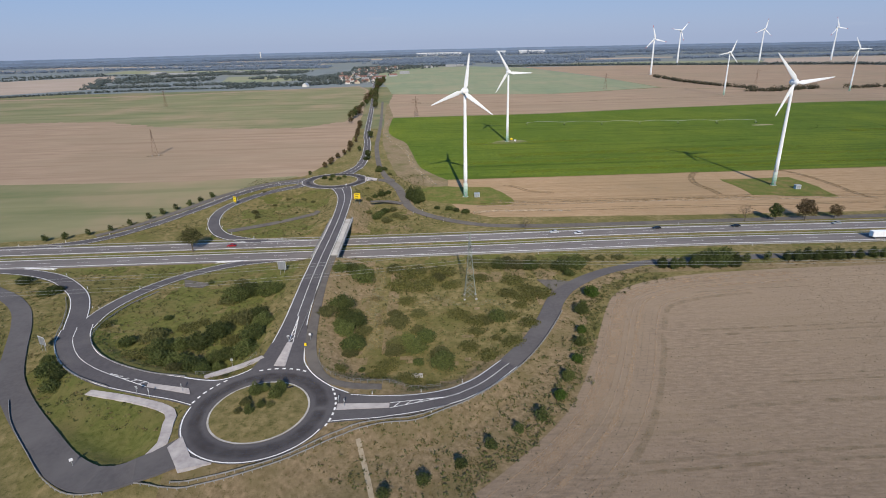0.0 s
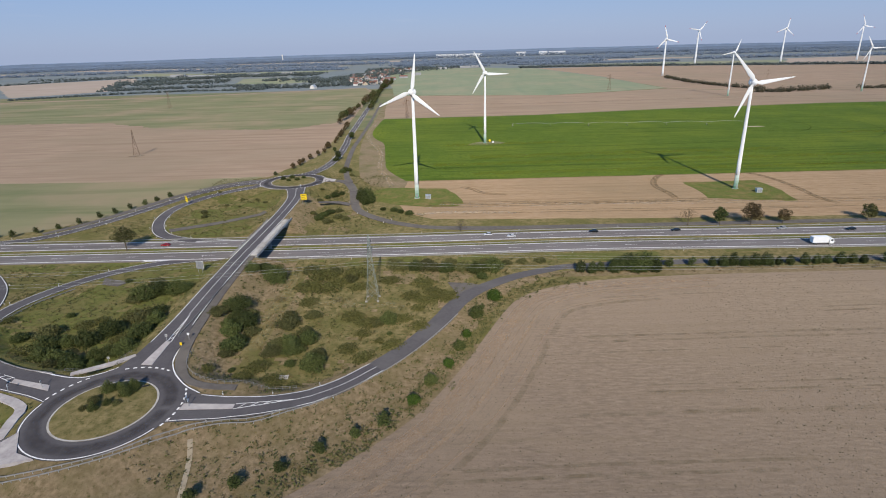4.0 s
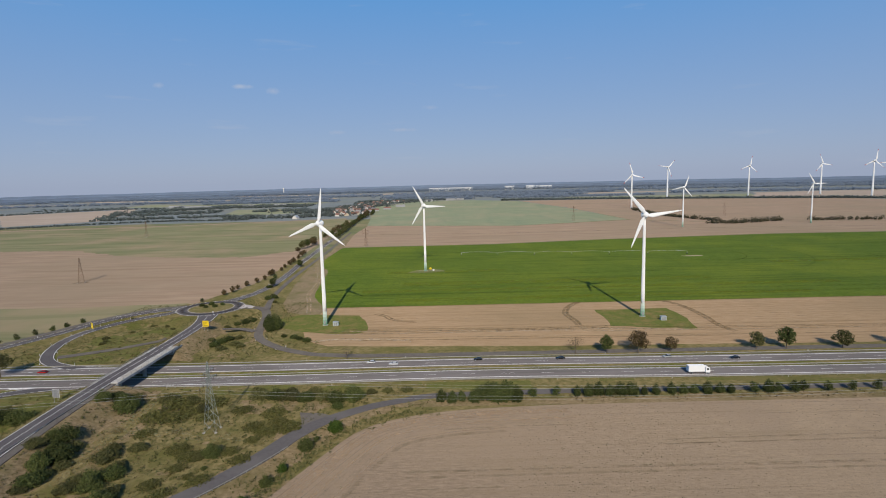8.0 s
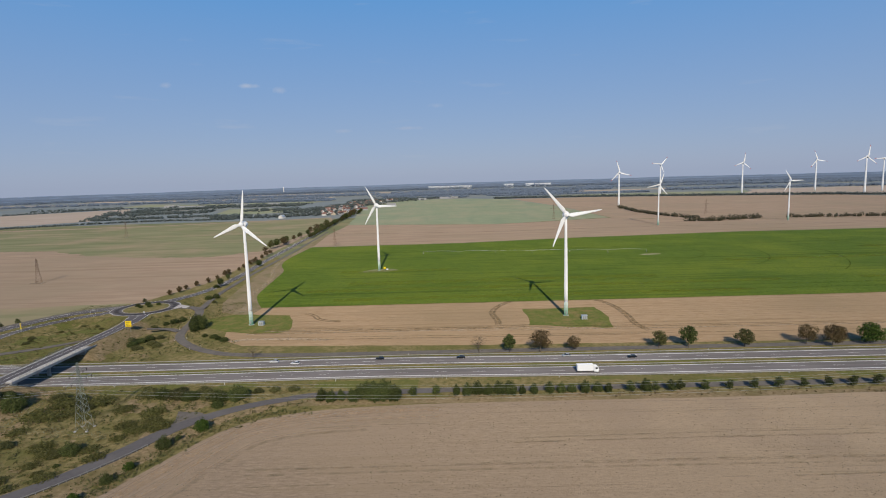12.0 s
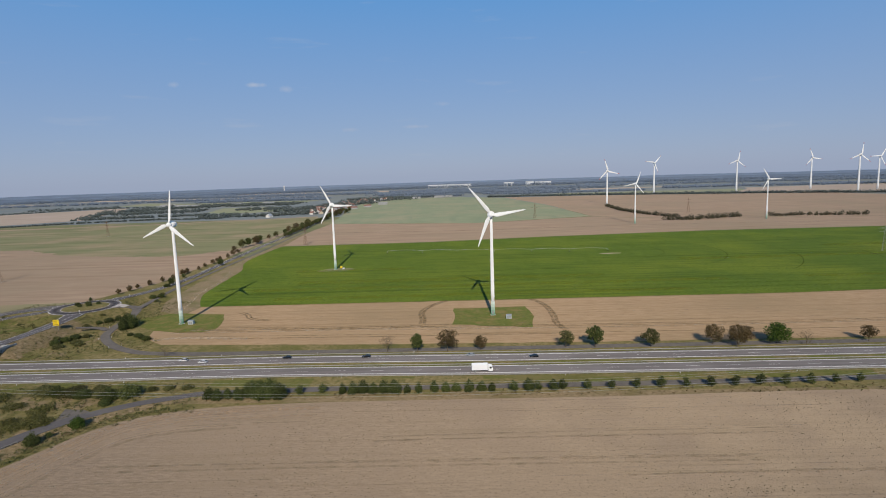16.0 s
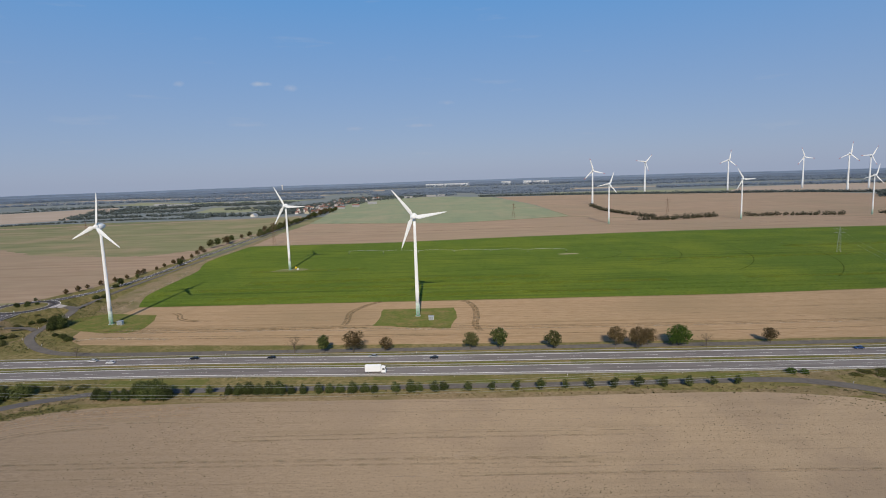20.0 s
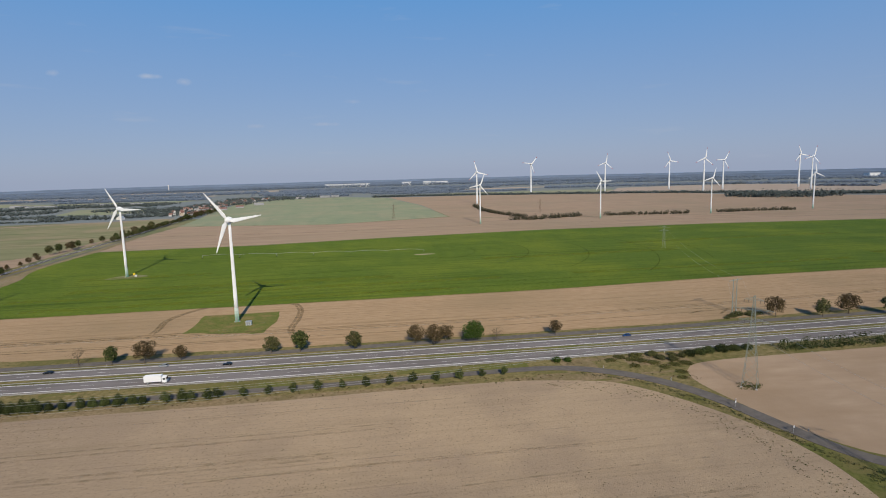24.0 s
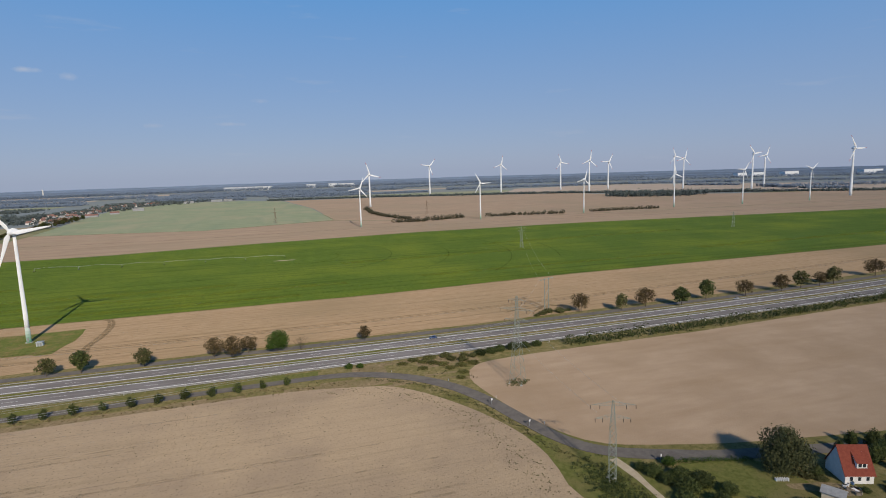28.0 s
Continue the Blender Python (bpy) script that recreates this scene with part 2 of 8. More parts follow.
MAIZE = surface("green crop", ((0.074, 0.116, 0.014), (0.122, 0.17, 0.022)), 3.0, 0.9, 0.8, 1.0, stretch=(0.3, 1, 1), patches=(0.145, 0.182, 0.022), patch_size=90,
                streaks=((0.045, 0.078, 0.009), 0.006, 0.16, 0.8), flecks=((0.048, 0.08, 0.009), 2.4, 0.5, 0.7), drift=((0.075, 0.122, 0.02), 250, 900))
PAD_GRASS = surface("fresh grass", ((0.09, 0.118, 0.024), (0.15, 0.158, 0.045)), 2.0, 0.95, 0.6, 0.8, patches=(0.2, 0.16, 0.065), patch_size=9, flecks=((0.055, 0.065, 0.012), 1.4, 0.55, 0.75))
VERGE_YELLOW = surface("yellow-green verge grass", ((0.11, 0.115, 0.04), (0.18, 0.17, 0.065)), 1.5, 0.95, 0.4, 0.5, flecks=((0.07, 0.08, 0.02), 1.5, 0.5, 0.7))
# pale crop green with haze blue mixed into the colour
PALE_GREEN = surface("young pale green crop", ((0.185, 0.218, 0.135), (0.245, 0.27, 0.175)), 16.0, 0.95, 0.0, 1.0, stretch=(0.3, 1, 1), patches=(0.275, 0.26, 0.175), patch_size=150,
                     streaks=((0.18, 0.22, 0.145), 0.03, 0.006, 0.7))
# fallow green, also with some haze blue in its colour
FALLOW = surface("fallow green", ((0.165, 0.172, 0.09), (0.225, 0.215, 0.12)), 30.0, 0.95, 0.0, 1.0, stretch=(0.25, 1, 1), patches=(0.28, 0.222, 0.145), patch_size=110,
                 streaks=((0.12, 0.145, 0.065), 0.004, 0.05, 0.9))
# bluish haze put into the colour of the far ground
FAR_LAND = surface("wooded land tinted with haze", ((0.14, 0.17, 0.185), (0.19, 0.212, 0.215)), 60.0, 0.95, stretch=(0.3, 1, 1), patches=(0.19, 0.195, 0.17), patch_size=300)
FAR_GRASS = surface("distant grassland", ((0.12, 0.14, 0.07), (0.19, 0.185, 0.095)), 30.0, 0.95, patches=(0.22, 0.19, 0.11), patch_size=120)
# aerial haze put into the forest colours, bluer for each farther ridge
HAZE_WOODS = [surface("forest tinted with haze", (c, tuple(v * 1.18 for v in c)), 120.0, 1.0) for c in ((0.16, 0.212, 0.295), (0.185, 0.24, 0.33), (0.215, 0.28, 0.385))]


# ---- building helpers ----
def part(name, bm, material, parent=None, label="", smooth=False):
    """Links a bmesh as one mesh object, under a thing or part where one is given."""
    data = bpy.data.meshes.new(name)
    bm.to_mesh(data)
    bm.free()
    data.materials.append(material)
    if smooth:
        for p in data.polygons:
            p.use_smooth = True
    ob = new(name, data)
    ob.parent = parent
    return tagged(ob, label)


def thing(name, label, category, group="", kind=""):
    return tagged(new(name), label, category, group, kind)


def box(bm, lo, hi, m=None):
    made = bmesh.ops.create_cube(bm, size=1.0)["verts"]
    for v in made:
        v.co = Vector([lo[i] + (v.co[i] + 0.5) * (hi[i] - lo[i]) for i in range(3)])
        if m is not None:
            v.co = m @ v.co
    return made


def beam(bm, a, b, w, h=None):
    """A square bar from a to b."""
    a, b = Vector(a), Vector(b)
    ahead = (b - a).normalized()
    side = ahead.cross(Vector((0, 0, 1)))
    side = side.normalized() if side.length > 1e-4 else Vector((1, 0, 0))
    above = side.cross(ahead)
    h = h or w
    ring = []
    for p in (a, b):
        ring.append([bm.verts.new(p + side * w / 2 * sx + above * h / 2 * sy) for sx, sy in ((-1, -1), (1, -1), (1, 1), (-1, 1))])
    for i in range(4):
        j = (i + 1) % 4
        bm.faces.new((ring[0][i], ring[0][j], ring[1][j], ring[1][i]))
    bm.faces.new(ring[0][::-1])
    bm.faces.new(ring[1])


def tube(bm, rings, sides=16, cap=True):
    """A lathe along rings of (centre, axis x, axis y, radius x, radius y)."""
    made = []
    for c, ax, ay, rx, ry in rings:
        made.append([bm.verts.new(Vector(c) + Vector(ax) * rx * math.cos(2 * math.pi * i / sides) + Vector(ay) * ry * math.sin(2 * math.pi * i / sides)) for i in range(sides)])
    for r0, r1 in zip(made, made[1:]):
        for i in range(sides):
            j = (i + 1) % sides
            bm.faces.new((r0[i], r0[j], r1[j], r1[i]))
    if cap:
        bm.faces.new(made[0][::-1])
        bm.faces.new(made[-1])
    return made


def spline(points, step=2.5):
    """Points along a smooth curve through the given ones (any number of columns), about step apart."""
    p = np.array(points, float)
    p = np.vstack([2 * p[0] - p[1], p, 2 * p[-1] - p[-2]])
    out = []
    for i in range(1, len(p) - 2):
        n = max(2, int(np.linalg.norm(p[i + 1, :2] - p[i, :2]) / step))
        for u in np.arange(n) / n:
            a, b, c, d = p[i - 1], p[i], p[i + 1], p[i + 2]
            out.append(0.5 * (2 * b + (c - a) * u + (2 * a - 5 * b + 4 * c - d) * u * u + (3 * b - a - 3 * c + d) * u ** 3))
    out.append(p[-2])
    return np.array(out)


def sideways(line):
    """Unit vectors to the right of a line, in plan."""
    d = np.gradient(line[:, :2], axis=0)
    d /= np.linalg.norm(d, axis=1)[:, None] + 1e-9
    return np.c_[d[:, 1], -d[:, 0]]


def ribbon(bm, line, left, right, lift=0.0, thick=0.0):
    """A strip along a line between two offsets (to the right is plus), at the line's height."""
    s = sideways(line)
    left, right = np.broadcast_to(left, len(line)), np.broadcast_to(right, len(line))
    rows = []
    for k, (p, n) in enumerate(zip(line, s)):
        z = p[2] + lift
        a = bm.verts.new((p[0] + n[0] * left[k], p[1] + n[1] * left[k], z))
        b = bm.verts.new((p[0] + n[0] * right[k], p[1] + n[1] * right[k], z))
        if thick:
            c = bm.verts.new((p[0] + n[0] * right[k], p[1] + n[1] * right[k], z - thick))
            d = bm.verts.new((p[0] + n[0] * left[k], p[1] + n[1] * left[k], z - thick))
            rows.append((a, b, c, d))
        else:
            rows.append((a, b))
    for r0, r1 in zip(rows, rows[1:]):
        n = len(r0)
        for i in range(n if n > 2 else 1):
            j = (i + 1) % n
            bm.faces.new((r0[i], r0[j], r1[j], r1[i]))
    if thick:
        bm.faces.new(rows[0][::-1])
        bm.faces.new(rows[-1])


def dashes(bm, line, offset, width, length, gap, lift, start=0.0, end=None):
    """Short strips along a line."""
    along = np.r_[0, np.cumsum(np.linalg.norm(np.diff(line[:, :2], axis=0), axis=1))]
    s = sideways(line)
    at = start
    end = end or along[-1]
    while at + length < end:
        us = np.array([at, at + length])
        c = np.stack([np.interp(us, along, line[:, i]) for i in range(3)], 1)
        n = np.stack([np.interp(us, along, s[:, i]) for i in range(2)], 1)
        q = []
        for k, e in ((0, -1), (0, 1), (1, 1), (1, -1)):
            o = offset + e * width / 2
            q.append(bm.verts.new((c[k, 0] + n[k, 0] * o, c[k, 1] + n[k, 1] * o, c[k, 2] + lift)))
        bm.faces.new(q)
        at += length + gap


# ---- the plan: roads as lines of x, y, height, width ----
def bend(x):
    """The motorway swings gently north towards the east."""
    swing = 2.4 * math.exp(-(((x - 115.0) / 75.0) ** 2))
    return swing + 0.000105 * max(0.0, x - 455.0) ** 2 if x < 900 else 0.0935 * (x - 900) + 20.8


BRIDGE_ROAD = [(-45.2, 134, 4.2, 15), (-44.6, 144, 4.35, 12), (-44.8, 154, 4.6, 10), (-45.4, 168, 4.95, 8.2), (-46.2, 195, 5.5, 7.6), (-46.3, 221, 6.0, 7.4), (-46.3, 250, 6.1, 7.4),
               (-47, 283, 5.8, 7.4), (-49.3, 318, 5.1, 8.5), (-53, 338, 4.8, 11), (-56, 348, 4.8, 13)]
EAST_ROAD = [(-30, 118, 4.2, 13), (-22, 118, 4.1, 11), (-14, 118, 3.8, 9.5), (-4, 119.6, 3.3, 7.8), (5, 123, 2.6, 6.8), (13.2, 128.8, 2, 6.5), (22.7, 139.5, 1.2, 6.3)]
LANE_EAST = [(21.5, 138.0, 1.3, 6.3), (32, 152.8, 0.7, 6.3), (40.5, 168.3, 0.3, 6.8), (47.4, 184, 0.1, 6.6), (56, 195.5, 0.05, 6), (70, 206.5, 0, 5.4), (84.5, 213, 0, 5), (98.5, 217, 0, 5), (150, 219.4, 0, 5)]
SERVICE_ROAD = [(148, 219.4, 0, 5), (225, 219.4, 0, 5), (297, 219.8, 0, 5), (362, 221.4, 0, 5), (386, 221.2, 0, 5.4), (402, 217.5, 0, 6.2), (420, 207, 0, 6.4), (434, 191.5, 0, 6.4), (443, 173.6, 0, 6.2), (450, 151, 0, 6.0),
                (456.5, 133.5, 0, 5.6), (466, 122.5, 0, 6), (485, 113.4, 0, 6.4), (502, 107.8, 0, 6.0), (560, 96.5, 0, 5), (640, 86, 0, 4.2)]
WEST_ROAD = [(-60, 126, 4.2, 12), (-68, 128.8, 4.1, 10.5), (-78, 132, 3.9, 10), (-93, 138.3, 3.4, 10), (-107.3, 148.4, 2.7, 10), (-117.5, 161, 2.0, 10.5), (-122.5, 172, 1.6, 10)]
RAMP_WEST = [(-120.5, 165.5, 1.8, 7), (-125, 175, 1.5, 7), (-131, 188, 1.2, 6.9), (-137.5, 198.8, 0.85, 6.7), (-145.3, 208, 0.5, 6.6), (-157, 218.5, 0.25, 6.5), (-169.5, 225.5, 0.1, 6.3), (-185, 230.5, 0.02, 6.2), (-205, 233.5, 0, 6.5), (-240, 235, 0, 6)]
RAMP_EAST = [(-119.5, 169, 1.7, 7), (-120.2, 184, 1.3, 6.5), (-115.8, 200.5, 0.8, 6.2), (-106, 216, 0.4, 6), (-91, 228, 0.1, 6), (-75, 233.2, 0, 5.5), (-50, 235.5, 0, 5)]
LOCAL_ROAD = [(-56, 106, 4.0, 11), (-60.5, 102.4, 3.4, 9), (-67, 99, 2.7, 8), (-76, 98, 2.0, 7.8), (-86, 103.3, 1.5, 7.8), (-99, 115, 1, 7.4), (-113, 128.5, 0.6, 7), (-125, 142, 0.4, 7), (-135, 158.5, 0.2, 6.5), (-146, 178, 0.1, 6.3),
              (-157, 193, 0, 6), (-173, 206, 0, 6), (-200, 219, 0, 6), (-260, 224, 0, 6), (-420, 226, 0, 6)]
LOOP_RAMP = [(-76, 360, 4.6, 9), (-86, 355, 4.1, 7.5), (-100, 346.5, 3.4, 6.8), (-113, 331.5, 2.6, 6.5), (-120.5, 313, 1.8, 6.5), (-118, 291, 1.0, 6.5), (-107, 271.5, 0.4, 6.5), (-90, 262, 0.1, 6), (-72, 259, 0, 5.5), (-50, 258, 0, 5)]
NORTHWEST_RAMP = [(-78, 368, 4.6, 8), (-88, 366.5, 4.3, 7), (-104, 360.5, 3.9, 6.6), (-121, 343.5, 3, 6.5), (-136, 315.5, 2, 6.5), (-151, 289.5, 1.1, 6.5), (-168, 271, 0.4, 6.5), (-188, 263.5, 0.05, 6.2), (-215, 260.3, 0, 6), (-245, 259, 0, 5)]
OLD_ROAD = [(-84, 375, 4.3, 5), (-96, 372.5, 4.0, 5), (-110.5, 366, 3.5, 5), (-128, 347, 2.7, 5), (-143, 319.5, 1.8, 5), (-158, 293.5, 0.9, 4.6), (-174, 276.5, 0.3, 4)]
NORTH_ROAD = [(-61, 380, 4.8, 12), (-55.5, 394, 4.5, 9), (-52, 412, 3.6, 7.5), (-51, 435, 2.4, 7), (-52.5, 480, 0.9, 6.8), (-57, 540, 0.05, 6.6), (-63, 598, 0, 6.6), (-71.5, 727, 0, 6.6), (-87, 958, 0, 6.6), (-105, 1199, 0, 6.6), (-141, 1600, 0, 6.6), (-190, 2100, 0, 6.6)]
SIDE_ROAD = [(-43, 367, 4.6, 10), (-33, 369, 3.7, 7), (-25, 366, 2.8, 6), (-18.5, 350, 2, 5.5), (-15.5, 334, 1.4, 5.2), (-8.8, 307, 0.7, 5), (8, 288, 0.2, 5), (28, 276, 0, 5), (44, 272.4, 0, 5.4), (60, 270.8, 0, 5.8), (80, 270.3, 0, 5.4), (110, 270.2, 0, 5.4), (150, 270.2, 0, 5.4), (220, 270.2, 0, 5.4), (320, 270.2, 0, 5.4), (420, 270.2, 0, 5.4), (560, 271.5, 0, 5.4), (700, 276.6, 0, 5.4), (900, 291, 0, 5.4)]
FIELD_PATH = [(-24, 367, 2.7, 5), (-31, 395, 1.8, 4), (-38, 436, 1.2, 4), (-46, 515, 0.1, 4), (-49, 575, 0, 4), (-55, 700, 0, 3.6), (-70, 950, 0, 3.6)]
FOOTWAY = [(-14, 127, 3.7, 2.4), (-22, 127.4, 4.1, 2.4), (-29, 130.5, 4.2, 2.4), (-34.0, 137.5, 4.3, 3.2), (-37.2, 148, 4.5, 3.4), (-39.2, 165, 4.9, 3.2), (-41.0, 195, 5.5, 2.6), (-41.0, 221, 6.0, 2.0)]
PALE_PATH = [(-95, 130.4, 3.2, 2.2), (-78, 124.5, 3.7, 2.4), (-68, 119.5, 3.8, 2.6), (-66, 114, 3.6, 2.6), (-64.6, 107.5, 3.3, 2.6), (-66.5, 102.5, 2.8, 2.6)]
SOUTH_ROUND, NORTH_ROUND = (-44.4, 117.6, 4.2, 12.6, 19.0), (-61.8, 366.0, 4.8, 15.0, 22.0)  # x, y, height, island radius, outer radius
RAISED = [BRIDGE_ROAD, EAST_ROAD, LANE_EAST, WEST_ROAD, RAMP_WEST, RAMP_EAST, LOCAL_ROAD, LOOP_RAMP, NORTHWEST_RAMP, OLD_ROAD, NORTH_ROAD, SIDE_ROAD, FIELD_PATH, FOOTWAY, PALE_PATH]


BANK_TOPS = np.vstack([[(cx, cy, cz - 0.16, cw / 2 + 1.6) for cx, cy, cz, cw in spline(r, 3.0) if cz > 0.03] for r in RAISED]
                      + [[(cx, cy, cz - 0.05, outer + 1.6)] for cx, cy, cz, inner, outer in (SOUTH_ROUND, NORTH_ROUND)])


def bank_height(x, y):
    """The height of the ground: flat land with banks that slope away from the raised roads."""
    x, y = np.asarray(x, float), np.asarray(y, float)
    h = np.zeros(x.shape)
    near = (x > -260) & (x < 90) & (y > 60) & (y < 620)
    px, py = x[near], y[near]
    if px.size == 0:
        return h
    if px.size < 200:
        d = np.hypot(px[:, None] - BANK_TOPS[:, 0], py[:, None] - BANK_TOPS[:, 1])
        top = (BANK_TOPS[:, 2] - np.maximum(0, d - BANK_TOPS[:, 3]) * 0.5).max(1)
    else:
        top = np.zeros(px.shape)
        for cx, cy, cz, reach in BANK_TOPS:
            top = np.maximum(top, cz - np.maximum(0, np.hypot(px - cx, py - cy) - reach) * 0.5)
    # the motorway runs in the open between the bridge's ends
    free = np.where(py < 247, np.maximum(0, 229.5 - py) * 0.62, np.maximum(0, py - 264.5) * 0.62)
    h[near] = np.maximum(0, np.minimum(top, free))
    return h


# ---- ground ----
def steps(*runs):
    out = []
    for a, b, n in runs:
        out += list(np.linspace(a, b, n, endpoint=False))
    return np.array(out + [runs[-1][1]])


def ground_sheet():
    xs = steps((-5200, -1200, 12), (-1200, -260, 20), (-260, 92, 176), (92, 700, 40), (700, 6200, 24))
    ys = steps((-1500, 60, 12), (60, 420, 180), (420, 640, 40), (640, 1500, 20), (1500, 4990, 16))
    gx, gy = np.meshgrid(xs, ys)
    gz = bank_height(gx, gy)
    verts = np.stack([gx, gy, gz], -1).reshape(-1, 3)
    nx, ny = len(xs), len(ys)
    i = np.arange(nx * ny).reshape(ny, nx)
    faces = np.stack([i[:-1, :-1], i[:-1, 1:], i[1:, 1:], i[1:, :-1]], -1).reshape(-1, 4)
    data = bpy.data.meshes.new("ground")
    data.from_pydata(verts.tolist(), [], faces.tolist())
    data.materials.append(MEADOW)
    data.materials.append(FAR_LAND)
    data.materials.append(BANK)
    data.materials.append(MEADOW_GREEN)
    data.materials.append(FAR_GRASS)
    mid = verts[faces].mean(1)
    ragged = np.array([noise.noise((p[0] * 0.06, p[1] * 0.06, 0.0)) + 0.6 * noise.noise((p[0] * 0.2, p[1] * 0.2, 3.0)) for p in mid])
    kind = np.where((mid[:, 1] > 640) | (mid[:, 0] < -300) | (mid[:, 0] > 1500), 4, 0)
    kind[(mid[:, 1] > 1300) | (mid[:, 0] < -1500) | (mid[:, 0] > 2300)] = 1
    x, y, h = mid.T
    on_bank = h > 0.5 + 1.2 * ragged
    kind[on_bank & (x > -46) & (x < 60) & (y > 60) & (y < 226)] = 2
    kind[on_bank & (x > -50) & (x < -8) & (y > 266) & (y < 330)] = 2
    kind[(y < 108 + 6 * ragged + 0.85 * np.maximum(0, x)) & (y > 60) & (x > -62 + 5 * ragged) & (x < 55)] = 2
    kind[(x < -66) & (x > -112) & (y > 99) & (y < 127 - 0.6 * (x + 80)) & (x > -107 + (127 - y) * 0.9)] = 3
    kind[(x > -112) & (x < -60) & (y > 265) & (y < 345) & (ragged > -0.1)] = 3
    kind[(x > -122) & (x < -52) & (y > 140) & (y < 229) & (h < 3.5) & (ragged > -0.3)] = 3
    kind[(y > 221) & (y < 232) & (ragged > 0.05) & (x < 385)] = 3
    kind[(x > 385) & (x < 460) & (y > 195) & (y < 231) & (ragged > 0.0)] = 2
    kind[(y > 244) & (y < 250) & (ragged > 0.0)] = 3
    lane_x = np.interp(y, (118, 123, 128.8, 139.5, 152.8, 168.3, 184, 195.5, 207), (-2, 5, 13.2, 22.7, 32, 40.5, 47.4, 56, 70))
    kind[(x > lane_x + 3) & (x < lane_x + 14 + 3 * ragged) & (y > 116) & (y < 207)] = 2
    kind[(x > -42) & (x < -23 + 9 * ragged) & (y > 138) & (y < 228) & (ragged > -0.35)] = 2
    kind[(x > -16) & (x < -12 + 3 * ragged) & (y > 150) & (y < 215)] = 2
    kind[(y > 205) & (y < 212.5 + 1.5 * ragged) & (x > 75) & (x < 395) & (ragged > -0.45)] = 2
    kind[(x > 430) & (x < 470) & (y < 140) & (y > 60)] = 3
    data.polygons.foreach_set("material_index", kind.astype(np.int32))
    data.polygons.foreach_set("use_smooth", np.ones(len(faces), bool))
    return tagged(new("ground", data), "dry grassy ground with road embankments, flat to the horizon", "ground", kind="structure")


ground_sheet()


def field(name, corners, material, label, z, curved=True, rough_edge=0.7):
    """A field: its outline, a little uneven, filled and lying on the ground."""
    pts = np.array(corners + corners[:1], float)
    out = []
    for a, b in zip(pts, pts[1:]):
        n = max(1, int(np.linalg.norm(b - a) / 6))
        n = min(n, 60)
        for u in np.arange(n) / n:
            p = a + (b - a) * u
            w = rough_edge if 0 < u else 0.0
            out.append((p[0] + w * noise.noise((p[0] * 0.11, p[1] * 0.11, 1)), p[1] + w * noise.noise((p[0] * 0.11, p[1] * 0.11, 7)), z))
    bm = bmesh.new()
    f = bm.faces.new([bm.verts.new(p) for p in out])
    if f.normal.z < 0:
        f.normal_flip()
    bmesh.ops.triangulate(bm, faces=[f])
    for tri in bm.faces:
        if tri.normal.z < 0:
            tri.normal_flip()
    ob = part(name, bm, material)
    return tagged(ob, label, "field", kind="structure")


def edge(points, step=6.0):
    """A smooth boundary as plain corners."""
    return [tuple(p) for p in spline(points, step).round(2)]


SOUTH_EDGE = edge([(6.9, 90.4), (16.6, 98.5), (34.3, 116.8), (46.5, 137.6), (57, 161), (65.1, 178.5), (71, 187.2), (80, 194), (100, 201), (138.4, 205), (191, 206), (265, 206.5), (321, 208.5), (365, 209), (393, 205), (412.5, 198), (430.5, 175.5), (443, 148.5), (446.5, 127), (444.5, 110)])
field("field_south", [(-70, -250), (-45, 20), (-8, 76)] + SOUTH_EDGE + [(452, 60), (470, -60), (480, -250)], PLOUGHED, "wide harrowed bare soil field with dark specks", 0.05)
SE_EDGE = edge([(560, 104), (515, 112), (487.3, 119.5), (468, 127), (459, 137), (453.5, 150), (447.5, 172), (444.5, 197), (452, 211.5), (470.9, 216), (508, 217)])
field("field_southeast", SE_EDGE + [(588, 217.5), (735, 226), (900, 244), (1500, 300), (1500, 60), (800, 70), (640, 92)], SANDY_FIELD, "bare sandy field beside the lane", 0.05)
field("field_strip", [(36, 288), (155, 281), (307, 277), (470, 277), (535, 279), (700, 286), (810, 295), (1000, 312), (1600, 372), (1600, 408), (974, 396), (600, 391), (443, 380), (163, 379), (15, 379), (6, 345), (20, 300)], STUBBLE, "tan harvested strip beside the motorway", 0.05)
field("field_green", edge([(14, 379.5), (4, 400), (-5, 425), (-9, 455), (-14, 500), (-20, 540), (-33, 575), (-41, 620), (-42, 720)], 12) + [(-40, 731), (160, 733), (315, 760), (560, 782), (840, 775), (1400, 705), (1600, 690), (1600, 410), (974, 398), (600, 393), (443, 381.5), (163, 380.5)], MAIZE, "bright green irrigated crop field", 0.09)
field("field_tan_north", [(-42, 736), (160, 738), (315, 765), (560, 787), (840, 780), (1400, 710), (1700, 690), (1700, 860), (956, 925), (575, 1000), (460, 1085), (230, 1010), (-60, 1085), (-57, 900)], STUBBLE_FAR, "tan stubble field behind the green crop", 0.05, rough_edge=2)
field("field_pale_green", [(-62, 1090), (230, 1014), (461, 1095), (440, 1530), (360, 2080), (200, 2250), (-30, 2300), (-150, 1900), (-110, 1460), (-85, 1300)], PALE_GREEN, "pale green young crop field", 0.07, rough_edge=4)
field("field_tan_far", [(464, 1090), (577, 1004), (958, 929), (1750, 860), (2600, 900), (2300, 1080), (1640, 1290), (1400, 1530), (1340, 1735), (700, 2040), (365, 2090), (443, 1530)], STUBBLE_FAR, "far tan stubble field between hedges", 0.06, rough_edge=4)
